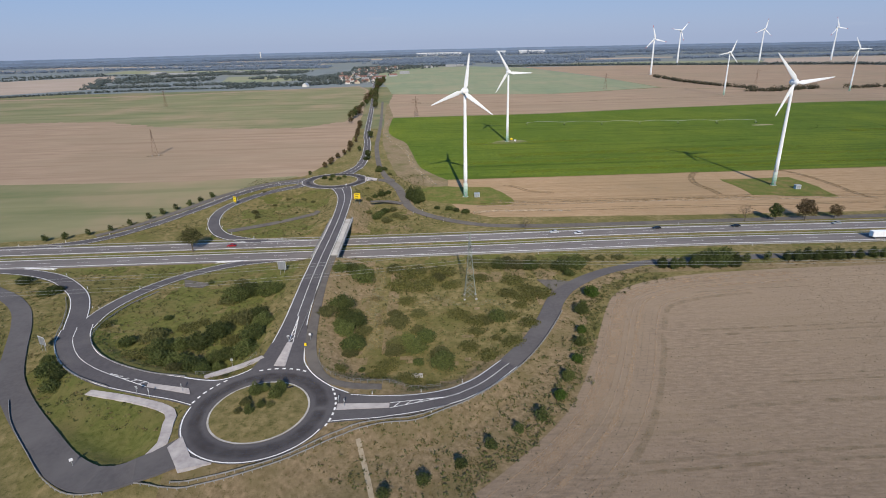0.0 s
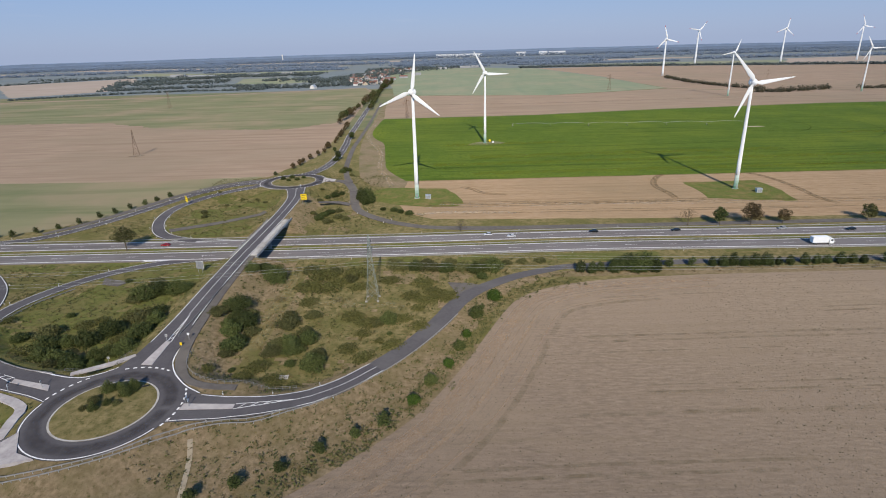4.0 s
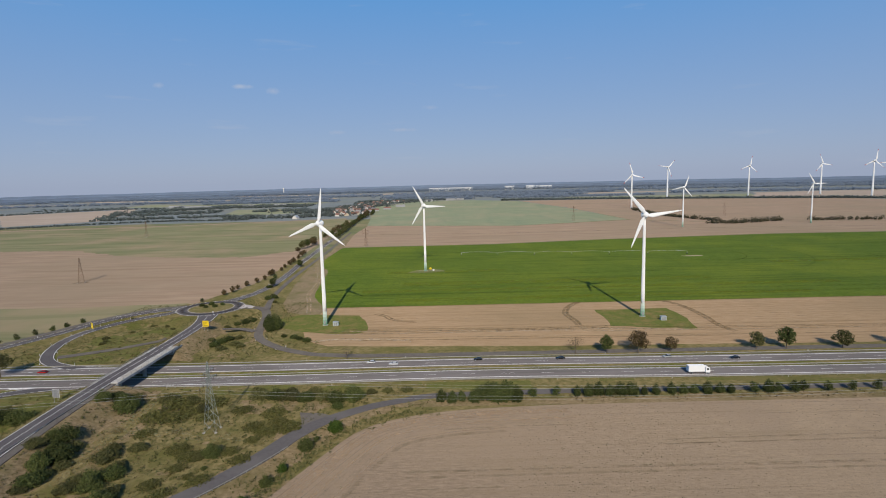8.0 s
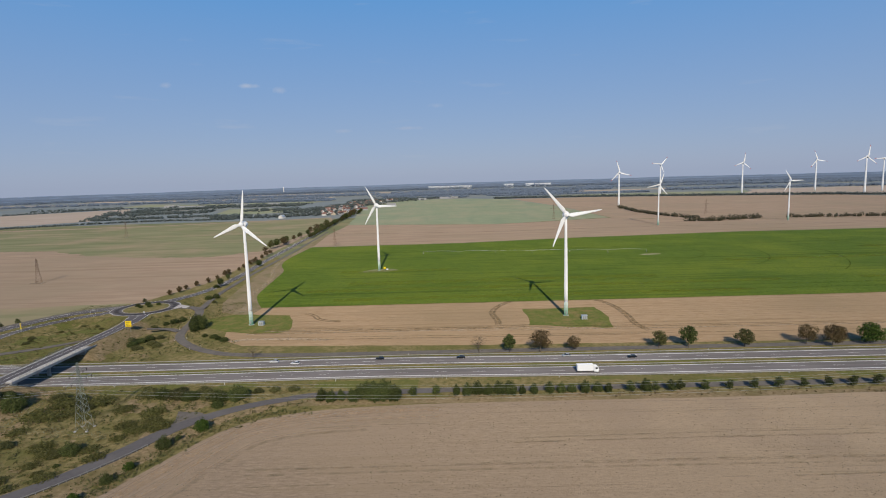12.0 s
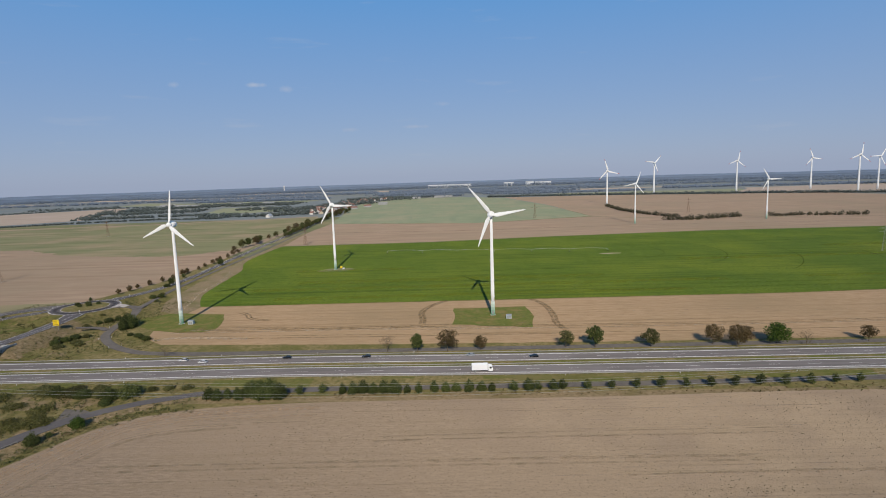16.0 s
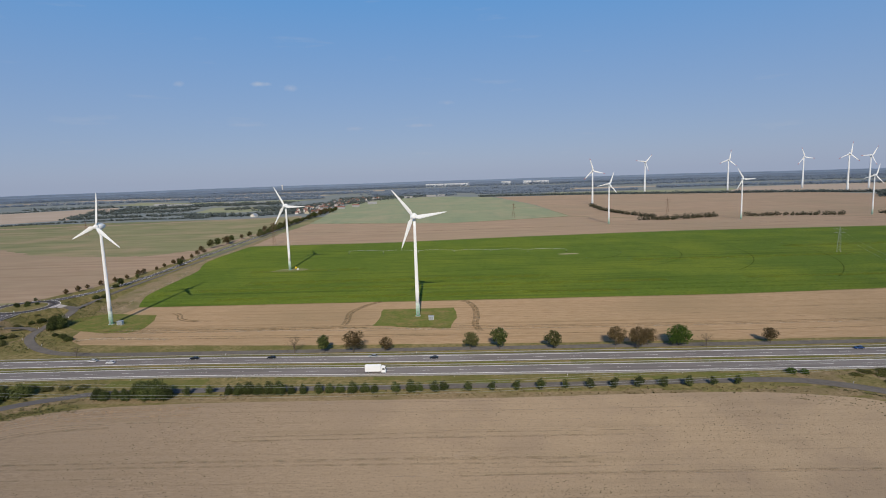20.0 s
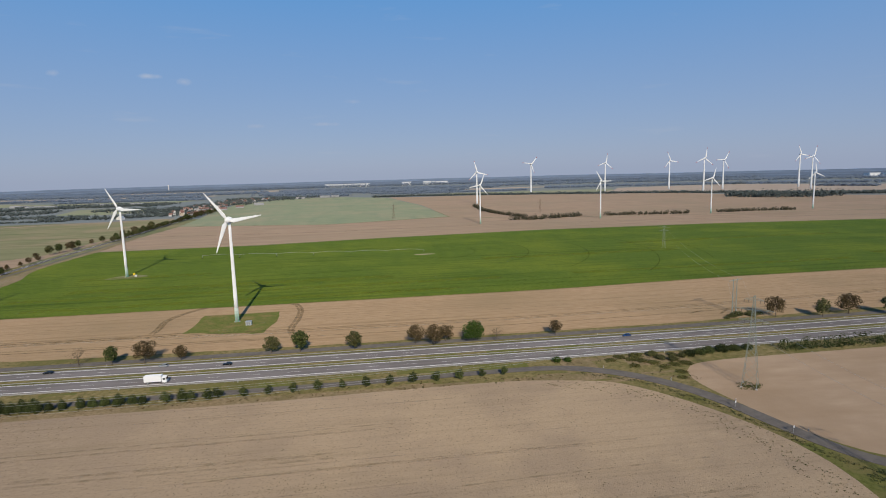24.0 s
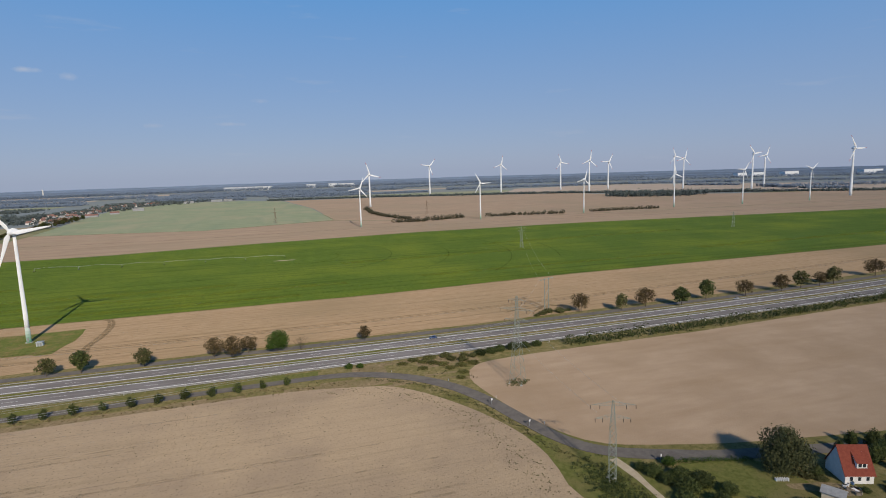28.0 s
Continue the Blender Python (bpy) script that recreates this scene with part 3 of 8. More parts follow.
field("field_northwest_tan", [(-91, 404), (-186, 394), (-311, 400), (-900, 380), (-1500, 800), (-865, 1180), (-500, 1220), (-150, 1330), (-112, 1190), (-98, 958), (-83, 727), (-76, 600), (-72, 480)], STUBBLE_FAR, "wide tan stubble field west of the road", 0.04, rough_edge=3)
field("field_northwest_band", [(-100, 712), (-150, 660), (-240, 670), (-330, 700), (-430, 770), (-600, 780), (-900, 830), (-1500, 950), (-1500, 1040), (-1150, 1060), (-865, 1150), (-500, 1195), (-150, 1310), (-120, 1190), (-104, 950)], FALLOW, "greenish band of regrowth in the stubble", 0.08, rough_edge=9)
field("field_northwest_strip", [(-95, 406), (-186, 397), (-311, 403), (-900, 386), (-800, 268), (-240, 268), (-196, 274), (-165, 294), (-148, 322), (-134, 350), (-112, 376)], FALLOW, "dull green fallow strip beside the slip road", 0.085, rough_edge=1.5)
field("field_pad_north", [(-12, 349), (-5, 356), (13, 361), (28, 357), (42, 355.5), (48, 342), (52, 327), (53, 315), (46, 312), (34, 311.5), (20, 316), (9, 321), (-2, 328), (-9, 338)], PAD_GRASS, "grass patch round the turbine foot", 0.12, rough_edge=2.5)
field("field_pad_east", [(199, 357), (224, 357.5), (247, 358.5), (249, 340), (248, 325), (246, 308), (222, 311), (198, 316.5), (200, 335)], PAD_GRASS, "square grass patch round the turbine foot", 0.12, rough_edge=3.0)
field("field_corner_tan", [(14, 356), (2, 362), (-10, 368), (-22, 398), (-27, 430), (-33, 467), (-42, 540), (-46, 596), (-52, 720), (-60, 900), (-57, 905), (-41, 735), (-40, 620), (-32, 575), (-19, 540), (-13, 500), (-8, 455), (-4, 425), (5, 400), (15, 379)], HEADLAND, "narrow brown grassy headland beside the green crop", 0.066, rough_edge=1.0)
field("field_strip_south", edge([(34, 302), (60, 302), (120, 298), (250, 295), (420, 293), (600, 300), (800, 314)], 20) + [(810, 296), (700, 287), (535, 280), (470, 278), (307, 278), (155, 282), (36, 289)], STUBBLE, "tan harvested strip below the wheel ruts", 0.07)
# farther fields, with the paleness of the haze in their base colours
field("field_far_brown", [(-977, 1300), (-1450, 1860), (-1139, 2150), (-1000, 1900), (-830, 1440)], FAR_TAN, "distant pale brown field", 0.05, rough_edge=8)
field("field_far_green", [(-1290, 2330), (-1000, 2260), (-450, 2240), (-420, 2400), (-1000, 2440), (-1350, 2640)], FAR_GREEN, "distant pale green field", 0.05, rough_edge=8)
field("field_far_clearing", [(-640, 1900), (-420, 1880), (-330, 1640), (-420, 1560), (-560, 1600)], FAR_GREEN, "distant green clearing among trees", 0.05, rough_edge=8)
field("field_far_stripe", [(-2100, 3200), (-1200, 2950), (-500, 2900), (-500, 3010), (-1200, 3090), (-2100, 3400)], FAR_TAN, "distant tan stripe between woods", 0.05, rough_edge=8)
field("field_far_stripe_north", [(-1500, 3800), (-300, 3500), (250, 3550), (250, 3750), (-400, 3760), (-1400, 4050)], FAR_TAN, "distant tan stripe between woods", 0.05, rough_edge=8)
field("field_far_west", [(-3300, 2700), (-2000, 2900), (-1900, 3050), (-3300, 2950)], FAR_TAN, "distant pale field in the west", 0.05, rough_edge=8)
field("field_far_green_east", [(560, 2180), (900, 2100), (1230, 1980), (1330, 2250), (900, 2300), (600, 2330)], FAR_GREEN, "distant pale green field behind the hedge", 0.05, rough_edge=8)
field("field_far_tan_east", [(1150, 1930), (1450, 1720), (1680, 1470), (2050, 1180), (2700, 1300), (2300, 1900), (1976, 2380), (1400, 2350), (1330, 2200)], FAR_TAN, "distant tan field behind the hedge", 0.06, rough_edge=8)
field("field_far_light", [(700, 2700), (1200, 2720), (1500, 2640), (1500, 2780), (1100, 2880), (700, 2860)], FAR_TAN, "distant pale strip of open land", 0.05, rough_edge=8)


# ---- roads ----
PAVING = surface("grey-pink paving", ((0.33, 0.3, 0.3), (0.44, 0.41, 0.4)), 1.2, 0.9, 0.2, 0.2, patches=(0.5, 0.47, 0.45), patch_size=4)
LIFT = [0.10]
ROAD_LINES = {}


def bridge_span(line):
    return (line[:, 1] > 222) & (line[:, 1] < 274) & (line[:, 2] > 3)


def road(name, points, material, label, lines=True, centre=False, trim=(0.0, 0.0), category="road"):
    """A raised strip of asphalt with painted edge lines."""
    line = spline(points)
    LIFT[0] += 0.006
    half = line[:, 3] / 2
    out = sideways(line)
    for off in (-half, -0.6 * half, -0.3 * half, 0 * half, 0.3 * half, 0.6 * half, half):  # never below its own ground
        line[:, 2] = np.maximum(line[:, 2], np.where(bridge_span(line), 0.0, bank_height(line[:, 0] + out[:, 0] * off, line[:, 1] + out[:, 1] * off)))
    if name == "road_local":  # its upper end crosses the steep foot of the bank
        line[1:-1, 2] = np.maximum(line[1:-1, 2], np.maximum(line[:-2, 2], line[2:, 2]))
        line[:, 2] += 0.12
    line[:, 2] += LIFT[0]
    bm = bmesh.new()
    ribbon(bm, line, -half, half, 0.0, 0.5)
    ob = tagged(part(name, bm, material), label, category, kind="structure")
    if lines:
        gone = np.r_[0, np.cumsum(np.linalg.norm(np.diff(line[:, :2], axis=0), axis=1))]
        for side, start in zip((-1, 1), trim):
            bm = bmesh.new()
            kept, half = line[gone >= start], (line[:, 3] / 2)[gone >= start]
            ribbon(bm, kept, side * half - side * 0.3 - 0.11, side * half - side * 0.3 + 0.11, 0.02)
            part("edge_line", bm, PAINT, ob, "white painted edge line")
    ROAD_LINES[name] = line
    if centre:
        bm = bmesh.new()
        keep = np.hypot(line[:, 0] - line[0, 0], line[:, 1] - line[0, 1]) > centre
        ribbon(bm, line[keep], -0.08, 0.08, 0.02)
        part("centre_line", bm, PAINT, ob, "thin white centre line")
    return ob, line


road("road_local", LOCAL_ROAD, ASPHALT_MID, "grey worn asphalt lane curving round the meadow", lines=False)
road("lane_east", LANE_EAST, ASPHALT_MID, "grey asphalt lane running down to the motorway", lines=False)
road("road_service", SERVICE_ROAD, ASPHALT_OLD, "narrow grey asphalt service road", lines=False)
road("road_side", SIDE_ROAD, ASPHALT_OLD, "narrow grey asphalt side road", lines=False)
road("road_old", OLD_ROAD, ASPHALT_OLD, "worn grey strip of asphalt beside the slip road", lines=False)
road("path_field", FIELD_PATH, ASPHALT_OLD, "grey track beside the avenue", lines=False, category="path")
road("footway", FOOTWAY, ASPHALT_OLD, "grey asphalt footway beside the bridge road", lines=False, category="footpath")
road("path_pale_north", [(-64.5, 134.2, 4.2, 1.6), (-60.5, 136.6, 4.2, 1.9), (-55.5, 139.4, 4.3, 1.9), (-50.5, 143.6, 4.4, 1.6)], PAVING, "short pale footpath beside the roundabout", lines=False, category="footpath")
road("path_pale", PALE_PATH, PAVING, "pale paved footpath round the grass", lines=False, category="footpath")
road("ramp_west", RAMP_WEST, ASPHALT, "dark asphalt slip road joining the motorway", trim=(0.0, 12.0))
road("ramp_east", RAMP_EAST, ASPHALT, "dark asphalt slip road leaving the motorway", trim=(9.0, 0.0))
road("ramp_loop", LOOP_RAMP, ASPHALT, "dark asphalt loop ramp")
road("ramp_northwest", NORTHWEST_RAMP, ASPHALT, "dark asphalt slip road on a low bank")
road("road_west", WEST_ROAD, ASPHALT, "dark asphalt road into the roundabout", centre=34, trim=(0.0, 10.0))
road("road_east", EAST_ROAD, ASPHALT, "dark asphalt road curving away from the roundabout", centre=32, trim=(8.0, 0.0))
road("road_north", NORTH_ROAD, ASPHALT, "dark asphalt country road lined with trees", centre=14)
BRIDGE_OB, BRIDGE_LINE = road("road_bridge", BRIDGE_ROAD, ASPHALT, "dark asphalt road climbing over the motorway", centre=32, trim=(17.0, 26.0))


def ring(bm, x, y, r0, r1, z, n=72, a0=0.0, a1=2 * math.pi):
    whole = abs(a1 - a0 - 2 * math.pi) < 1e-6
    rows = []
    for i in range(n if whole else n + 1):
        a = a0 + (a1 - a0) * i / n
        rows.append([bm.verts.new((x + r * math.cos(a), y + r * math.sin(a), z)) for r in (r0, r1)])
    for i in range(n):
        p, q = rows[i], rows[(i + 1) % len(rows)]
        bm.faces.new((p[0], p[1], q[1], q[0]))


def roundabout(name, x, y, z, inner, outer, mouths, arcs):
    z += LIFT[0] + 0.03
    bm = bmesh.new()
    ring(bm, x, y, inner, outer, z)
    ob = tagged(part(name, bm, ASPHALT), "dark asphalt roundabout with a round grassy island", "roundabout", kind="structure")
    bm = bmesh.new()
    ring(bm, x, y, inner - 0.5, inner, z + 0.12)
    ring(bm, x, y, inner, inner + 0.02, z + 0.06)
    part("kerb", bm, CONCRETE, ob, "pale concrete kerb ring")
    for a0, a1 in arcs:
        bm = bmesh.new()
        ring(bm, x, y, outer - 0.6, outer - 0.3, z + 0.02, 30, radians(a0), radians(a1))
        part("edge_line", bm, PAINT, ob, "white painted outer line")
    for a0, a1 in mouths:
        a = a0 + 2.0
        while a < a1 - 2:
            bm = bmesh.new()
            ring(bm, x, y, outer - 0.1, outer + 0.4, z + 0.02, 3, radians(a), radians(a + 3.2))
            part("give_way_dash", bm, PAINT, ob, "white give-way dash")
            a += 6.4
    bm = bmesh.new()
    rows = [[bm.verts.new((x + r * math.cos(a), y + r * math.sin(a), z + 0.1 + 0.7 * (1 - (r / inner) ** 2) + 0.1 * noise.noise((r * math.cos(a) * 0.5, r * math.sin(a) * 0.5, 0)))) for a in np.arange(48) * 2 * math.pi / 48] for r in np.linspace(inner - 0.45, 0.4, 8)]
    for r0, r1 in zip(rows, rows[1:]):
        for i in range(48):
            j = (i + 1) % 48
            bm.faces.new((r0[i], r0[j], r1[j], r1[i]))
    bm.faces.new(rows[-1])
    part("island", bm, MEADOW, ob, "domed island of dry grass", smooth=True)
    return ob, z


ROUND_S, ZS = roundabout("roundabout_south", *SOUTH_ROUND, [(-24, 26), (62, 106), (130, 168)], [(172, 334)])
ROUND_N, ZN = roundabout("roundabout_north", *NORTH_ROUND, [(-12, 18), (60, 102), (158, 214), (268, 306)], [(18, 60), (102, 158), (214, 268), (306, 348)])


# ---- the motorway ----
def along_motorway(y, x0=-900.0, x1=1500.0, step=20.0):
    xs = np.arange(x0, x1 + 1, step)
    return np.array([(x, y + bend(x), 0.0, 0) for x in xs])


def carriageway(name, y0, y1, shoulder_south):
    line = along_motorway((y0 + y1) / 2)
    half = (y1 - y0) / 2
    bm = bmesh.new()
    ribbon(bm, line, -half, half, 0.2, 0.3)
    ob = tagged(part(name, bm, MOTORWAY), "grey two-lane motorway carriageway with hard shoulder", "motorway", kind="structure")
    # right of the line is south
    inner, outer = (-half + 0.7, half - 1.8) if shoulder_south else (half - 0.7, -half + 1.8)
    bm = bmesh.new()
    ribbon(bm, line, min(inner, outer), max(inner, outer), 0.206)
    part("lanes", bm, LANES, ob, "darker worn driving lanes")
    for off in (inner, outer):
        bm = bmesh.new()
        ribbon(bm, line, off - 0.24, off + 0.24, 0.215)
        part("edge_line", bm, PAINT, ob, "white painted edge line")
    bm = bmesh.new()
    dashes(bm, line, (inner + outer) / 2, 0.15, 6.0, 12.0, 0.215)
    tagged(part("lane_line", bm, PAINT, ob, "broken white lane line"), kind="stuff")
    return ob


carriageway("motorway_south", 232.6, 244.0, True)
carriageway("motorway_north", 250.2, 261.0, False)
for y0, y1 in ((244.3, 245.0), (261.4, 262.3)):
    bm = bmesh.new()
    ribbon(bm, along_motorway((y0 + y1) / 2), -(y1 - y0) / 2, (y1 - y0) / 2, 0.17)
    tagged(part("verge", bm, VERGE_YELLOW), "thin yellow-green grass edge beside the carriageway", "verge", kind="structure")


# ---- paved corners, islands in the road, hatching ----
def slab(name, corners, material, label, parent=None, thick=0.14, category="kerb"):
    """A flat piece of paving with an edge; corners are x, y, z of its top."""
    bm = bmesh.new()
    top = [bm.verts.new(c) for c in corners]
    low = [bm.verts.new((c[0], c[1], c[2] - thick)) for c in corners]
    f = bm.faces.new(top)
    f.normal_update()
    if f.normal.z < 0:
        f.normal_flip()
    for i in range(len(top)):
        j = (i + 1) % len(top)
        bm.faces.new((top[i], top[j], low[j], low[i]))
    ob = part(name, bm, material, parent)
    return tagged(ob, label, category, kind="structure") if parent is None else tagged(ob, label)


def hatch(corners, road_name, parent, bars=4, width=0.2):
    """Painted outline and slanting bars between two lines that meet: corners are left, right, tip."""
    line = ROAD_LINES[road_name]
    a, b, c = (Vector((p[0], p[1], line[np.argmin(np.hypot(line[:, 0] - p[0], line[:, 1] - p[1])), 2] + 0.035)) for p in corners)
    bm = bmesh.new()

    def stroke(p, q):
        side = (q - p).cross(Vector((0, 0, 1))).normalized() * width / 2
        bm.faces.new([bm.verts.new(v) for v in (p - side, p + side, q + side, q - side)])

    stroke(a, c), stroke(b, c)
    for k in range(bars):
        s = (k + 0.3) / (bars + 0.8)
        stroke(a.lerp(c, s), b.lerp(c, min(1, s + 0.12)))
    part("hatching", bm, PAINT, parent, "white painted hatching")


TOPZ = LIFT[0] + 0.13
slab("island_paved_north", [(-46.0, 138.2, 4.32 + TOPZ), (-42.6, 137.8, 4.32 + TOPZ), (-43.2, 150.7, 4.55 + TOPZ), (-45.0, 151.0, 4.55 + TOPZ)], PAVING, "pale paved splitter island in the road", thick=0.3)
slab("island_paved_east", [(-24.8, 119.2, 4.16 + TOPZ), (-24.8, 116.7, 4.16 + TOPZ), (-11.4, 117.3, 3.75 + TOPZ), (-11.4, 119.2, 3.75 + TOPZ)], PAVING, "pale paved splitter island in the road", thick=0.3)
slab("island_paved_west", [(-65.2, 126.0, 4.15 + TOPZ), (-66.6, 128.6, 4.15 + TOPZ), (-79.4, 132.4, 3.9 + TOPZ), (-79.0, 130.6, 3.9 + TOPZ)], PAVING, "pale paved splitter island in the road", thick=0.3)
slab("apron_south", [(-62.4, 105.2, 4.05 + TOPZ), (-60.4, 108.9, 4.25 + TOPZ), (-55.5, 101.5, 4.25 + TOPZ), (-50.1, 99.3, 4.25 + TOPZ), (-57.0, 97.6, 4.1 + TOPZ)], PAVING, "pale paved apron between roundabout and lane", thick=0.9, category="apron")
slab("apron_north", [(-41.5, 362.5, 4.85 + TOPZ), (-34.0, 366.5, 4.0 + TOPZ), (-34.0, 372.0, 4.0 + TOPZ), (-42.5, 374.5, 4.85 + TOPZ)], PAVING, "pale paved apron beside the roundabout", thick=0.4, category="apron")
slab("layby", [(43.5, 202.5, 0.14), (52.0, 201.5, 0.14), (57.0, 199.0, 0.14), (47.0, 186.0, 0.14), (46.5, 194.0, 0.14)], ASPHALT_OLD, "grey asphalt stub beside the lane", thick=0.1, category="road")
slab("layby_ramp", [(-100.0, 207.0, 0.5), (-92.5, 205.5, 0.4), (-90.5, 209.0, 0.35), (-103.0, 214.0, 0.5)], ASPHALT_OLD, "grey asphalt patch beside the slip road", thick=0.4, category="road")
hatch([(-44.6, 150.9), (-43.2, 150.8), (-44.9, 168.0)], "road_bridge", BRIDGE_OB, 5)
hatch([(-11.2, 117.2), (-11.2, 119.3), (3.0, 122.0)], "road_east", BRIDGE_OB, 4)
hatch([(-79.6, 132.9), (-79.2, 130.7), (-96.5, 140.3)], "road_west", BRIDGE_OB, 5)

hatch([(-97.0, 233.6), (-96.6, 231.8), (-85.5, 233.9)], "ramp_east", BRIDGE_OB, 4, 0.5)
hatch([(-166.0, 230.0), (-166.6, 231.8), (-182.0, 233.4)], "ramp_west", BRIDGE_OB, 4, 0.5)


def corner_fill(curve, centre, reach, z, label):
    """Asphalt that rounds off the corner between two arms of a roundabout, with its edge line."""
    pts = spline([(*p, z, 0) for p in curve], 1.2)
    bm = bmesh.new()
    rows = []
    for p in pts:
        d = Vector((p[0] - centre[0], p[1] - centre[1], 0))
        q = Vector((centre[0], centre[1], z)) + d * (reach / d.length)
        rows.append((bm.verts.new(p[:3]), bm.verts.new(q)))
    for r0, r1 in zip(rows, rows[1:]):
        bm.faces.new((r0[0], r0[1], r1[1], r1[0]))
    for f in bm.faces:
        f.normal_update()
        if f.normal.z < 0:
            f.normal_flip()
    ob = tagged(part("road_corner", bm, ASPHALT), label, "road", kind="structure")
    bm = bmesh.new()
    ribbon(bm, pts, -0.16, 0.16, 0.02)
    part("edge_line", bm, PAINT, ob, "white painted edge line")


corner_fill([(-40.6, 160.0), (-39.4, 150.0), (-38.4, 144.0), (-37.2, 139.3), (-34.2, 134.0), (-30.6, 129.8), (-27.0, 126.6), (-22.6, 123.8)], SOUTH_ROUND[:2], SOUTH_ROUND[4] - 2.5, ZS - 0.012, "dark asphalt corner between bridge road and east road")
corner_fill([(-48.9, 152.0), (-48.9, 145.0), (-49.6, 141.2), (-51.9, 137.4), (-55.2, 134.2), (-59.4, 132.2), (-63.9, 132.4), (-70.0, 134.0)], SOUTH_ROUND[:2], SOUTH_ROUND[4] - 2.5, ZS - 0.016, "dark asphalt corner between bridge road and west road")
LOOP_PATH = [(-106, 277.5, 0.1, 5), (-96, 283, 0.1, 5), (-86, 288.5, 0.1, 4.6), (-74, 297.5, 0.1, 4.2), (-63, 306.5, 0.2, 4)]
road("path_loop", LOOP_PATH, ASPHALT_OLD, "grey track across the grass inside the loop", lines=False, category="path")
CROSS_PATH = [(-34, 317, 3.2, 2.5), (-24, 322, 1.6, 3.5), (-15, 318, 1.1, 4)]
road("path_cross", CROSS_PATH, ASPHALT_OLD, "short grey branch of the side road", lines=False, category="path")
DRY_PATH = [(-18.5, 108, 2.7, 1.2), (-17.2, 104, 1.4, 1.1), (-15.5, 98, 0.6, 1.1), (-13.5, 90, 0.2, 1.0)]
SAND = surface("dry sandy track", ((0.34, 0.285, 0.205), (0.43, 0.365, 0.27)), 2.0, 0.95, 0.3, 0.4)


# ---- soft-edged marks on the fields ----
def worn_tone(name, tone, size=2.5, low=0.25, high=0.6, stretch=(1, 1, 1)):
    """A mark that thins out to its sides and breaks up along its length."""
    m = surface(name, (tone, tuple(v * 1.15 for v in tone)), 1.5, 0.95, 0.3, 0.5)
    nt = m.node_tree
    out, bsdf = nt.nodes["Material Output"], nt.nodes["Principled BSDF"]
    weight = nt.nodes.new("ShaderNodeAttribute")
    weight.attribute_name = "cover"
    grain = nt.nodes.new("ShaderNodeTexNoise")
    grain.inputs["Scale"].default_value, grain.inputs["Detail"].default_value = 1 / size, 4
    nt.links.new(nt.nodes.new("ShaderNodeNewGeometry").outputs["Position"], grain.inputs["Vector"])
    times = nt.nodes.new("ShaderNodeMath")
    times.operation = "MULTIPLY"
    nt.links.new(weight.outputs["Fac"], times.inputs[0])
    nt.links.new(grain.outputs["Fac"], times.inputs[1])
    r = nt.nodes.new("ShaderNodeMapRange")
    r.inputs["From Min"].default_value, r.inputs["From Max"].default_value = low, high
    nt.links.new(times.outputs[0], r.inputs["Value"])
    mix = nt.nodes.new("ShaderNodeMixShader")
    nt.links.new(r.outputs["Result"], mix.inputs[0])
    nt.links.new(nt.nodes.new("ShaderNodeBsdfTransparent").outputs[0], mix.inputs[1])
    nt.links.new(bsdf.outputs[0], mix.inputs[2])
    nt.links.new(mix.outputs[0], out.inputs["Surface"])
    return m


def soft_band(name, points, width, material, label, lift=0.13, offsets=(0.0,)):
    """Marks along a line, densest in the middle of their width."""
    line = spline([(*p, 0, 0) for p in points], 4.0)
    s = sideways(line)
    top = None
    for o in offsets:
        cols = []
        for u in (-0.5, -0.2, 0.2, 0.5):
            cols.append(np.c_[line[:, 0] + s[:, 0] * (o + u * width), line[:, 1] + s[:, 1] * (o + u * width), np.full(len(line), lift)])
        verts = np.stack(cols, 1).reshape(-1, 3)
        n = len(line)
        i = np.arange(n * 4).reshape(n, 4)
        faces = np.stack([i[:-1, :-1], i[:-1, 1:], i[1:, 1:], i[1:, :-1]], -1).reshape(-1, 4)
        data = bpy.data.meshes.new(name)
        data.from_pydata(verts.tolist(), [], faces.tolist())
        cover = np.tile([0.0, 1.0, 1.0, 0.0], n)
        cover[:4] = 0.0
        cover[-4:] = 0.0
        data.attributes.new("cover", "FLOAT", "POINT").data.foreach_set("value", cover.astype(np.float32))
        data.materials.append(material)
        if top is None:
            top = tagged(new(name, data), label, "track", kind="structure")
        else:
            rut = new("rut", data)
            rut.parent = top
            tagged(rut)
    return top


PALE_SOIL = worn_tone("pale trodden soil", (0.4, 0.295, 0.2), 5.0, 0.1, 1.1)
DAMP_SOIL = worn_tone("damp weedy soil", (0.2, 0.16, 0.085), 5.0, 0.36, 1.5)
FURROW_SOIL = worn_tone("dark furrow soil", (0.19, 0.145, 0.095), 9.0, 0.38, 2.2)
PALE_LINE = worn_tone("pale dry furrow", (0.44, 0.345, 0.24), 9.0, 0.36, 2.2)
RUT_SOIL = worn_tone("trodden dark rut", (0.185, 0.132, 0.07), 3.5, 0.2, 1.05)
RUT_PALE = worn_tone("pale sandy rut", (0.46, 0.36, 0.25), 3.0, 0.15, 0.8)
CROP_RUT = worn_tone("wheel rut in the crop", (0.03, 0.05, 0.006), 2.0, 0.2, 1.05)
CROP_PALE = worn_tone("thin yellowing crop", (0.152, 0.188, 0.02), 16.0, 0.1, 1.2)


def inset(points, d):
    """The line moved sideways by d."""
    p = np.array(points, float)
    s = sideways(p)
    return [tuple(q) for q in (p[:, :2] + s * d)[::2]]


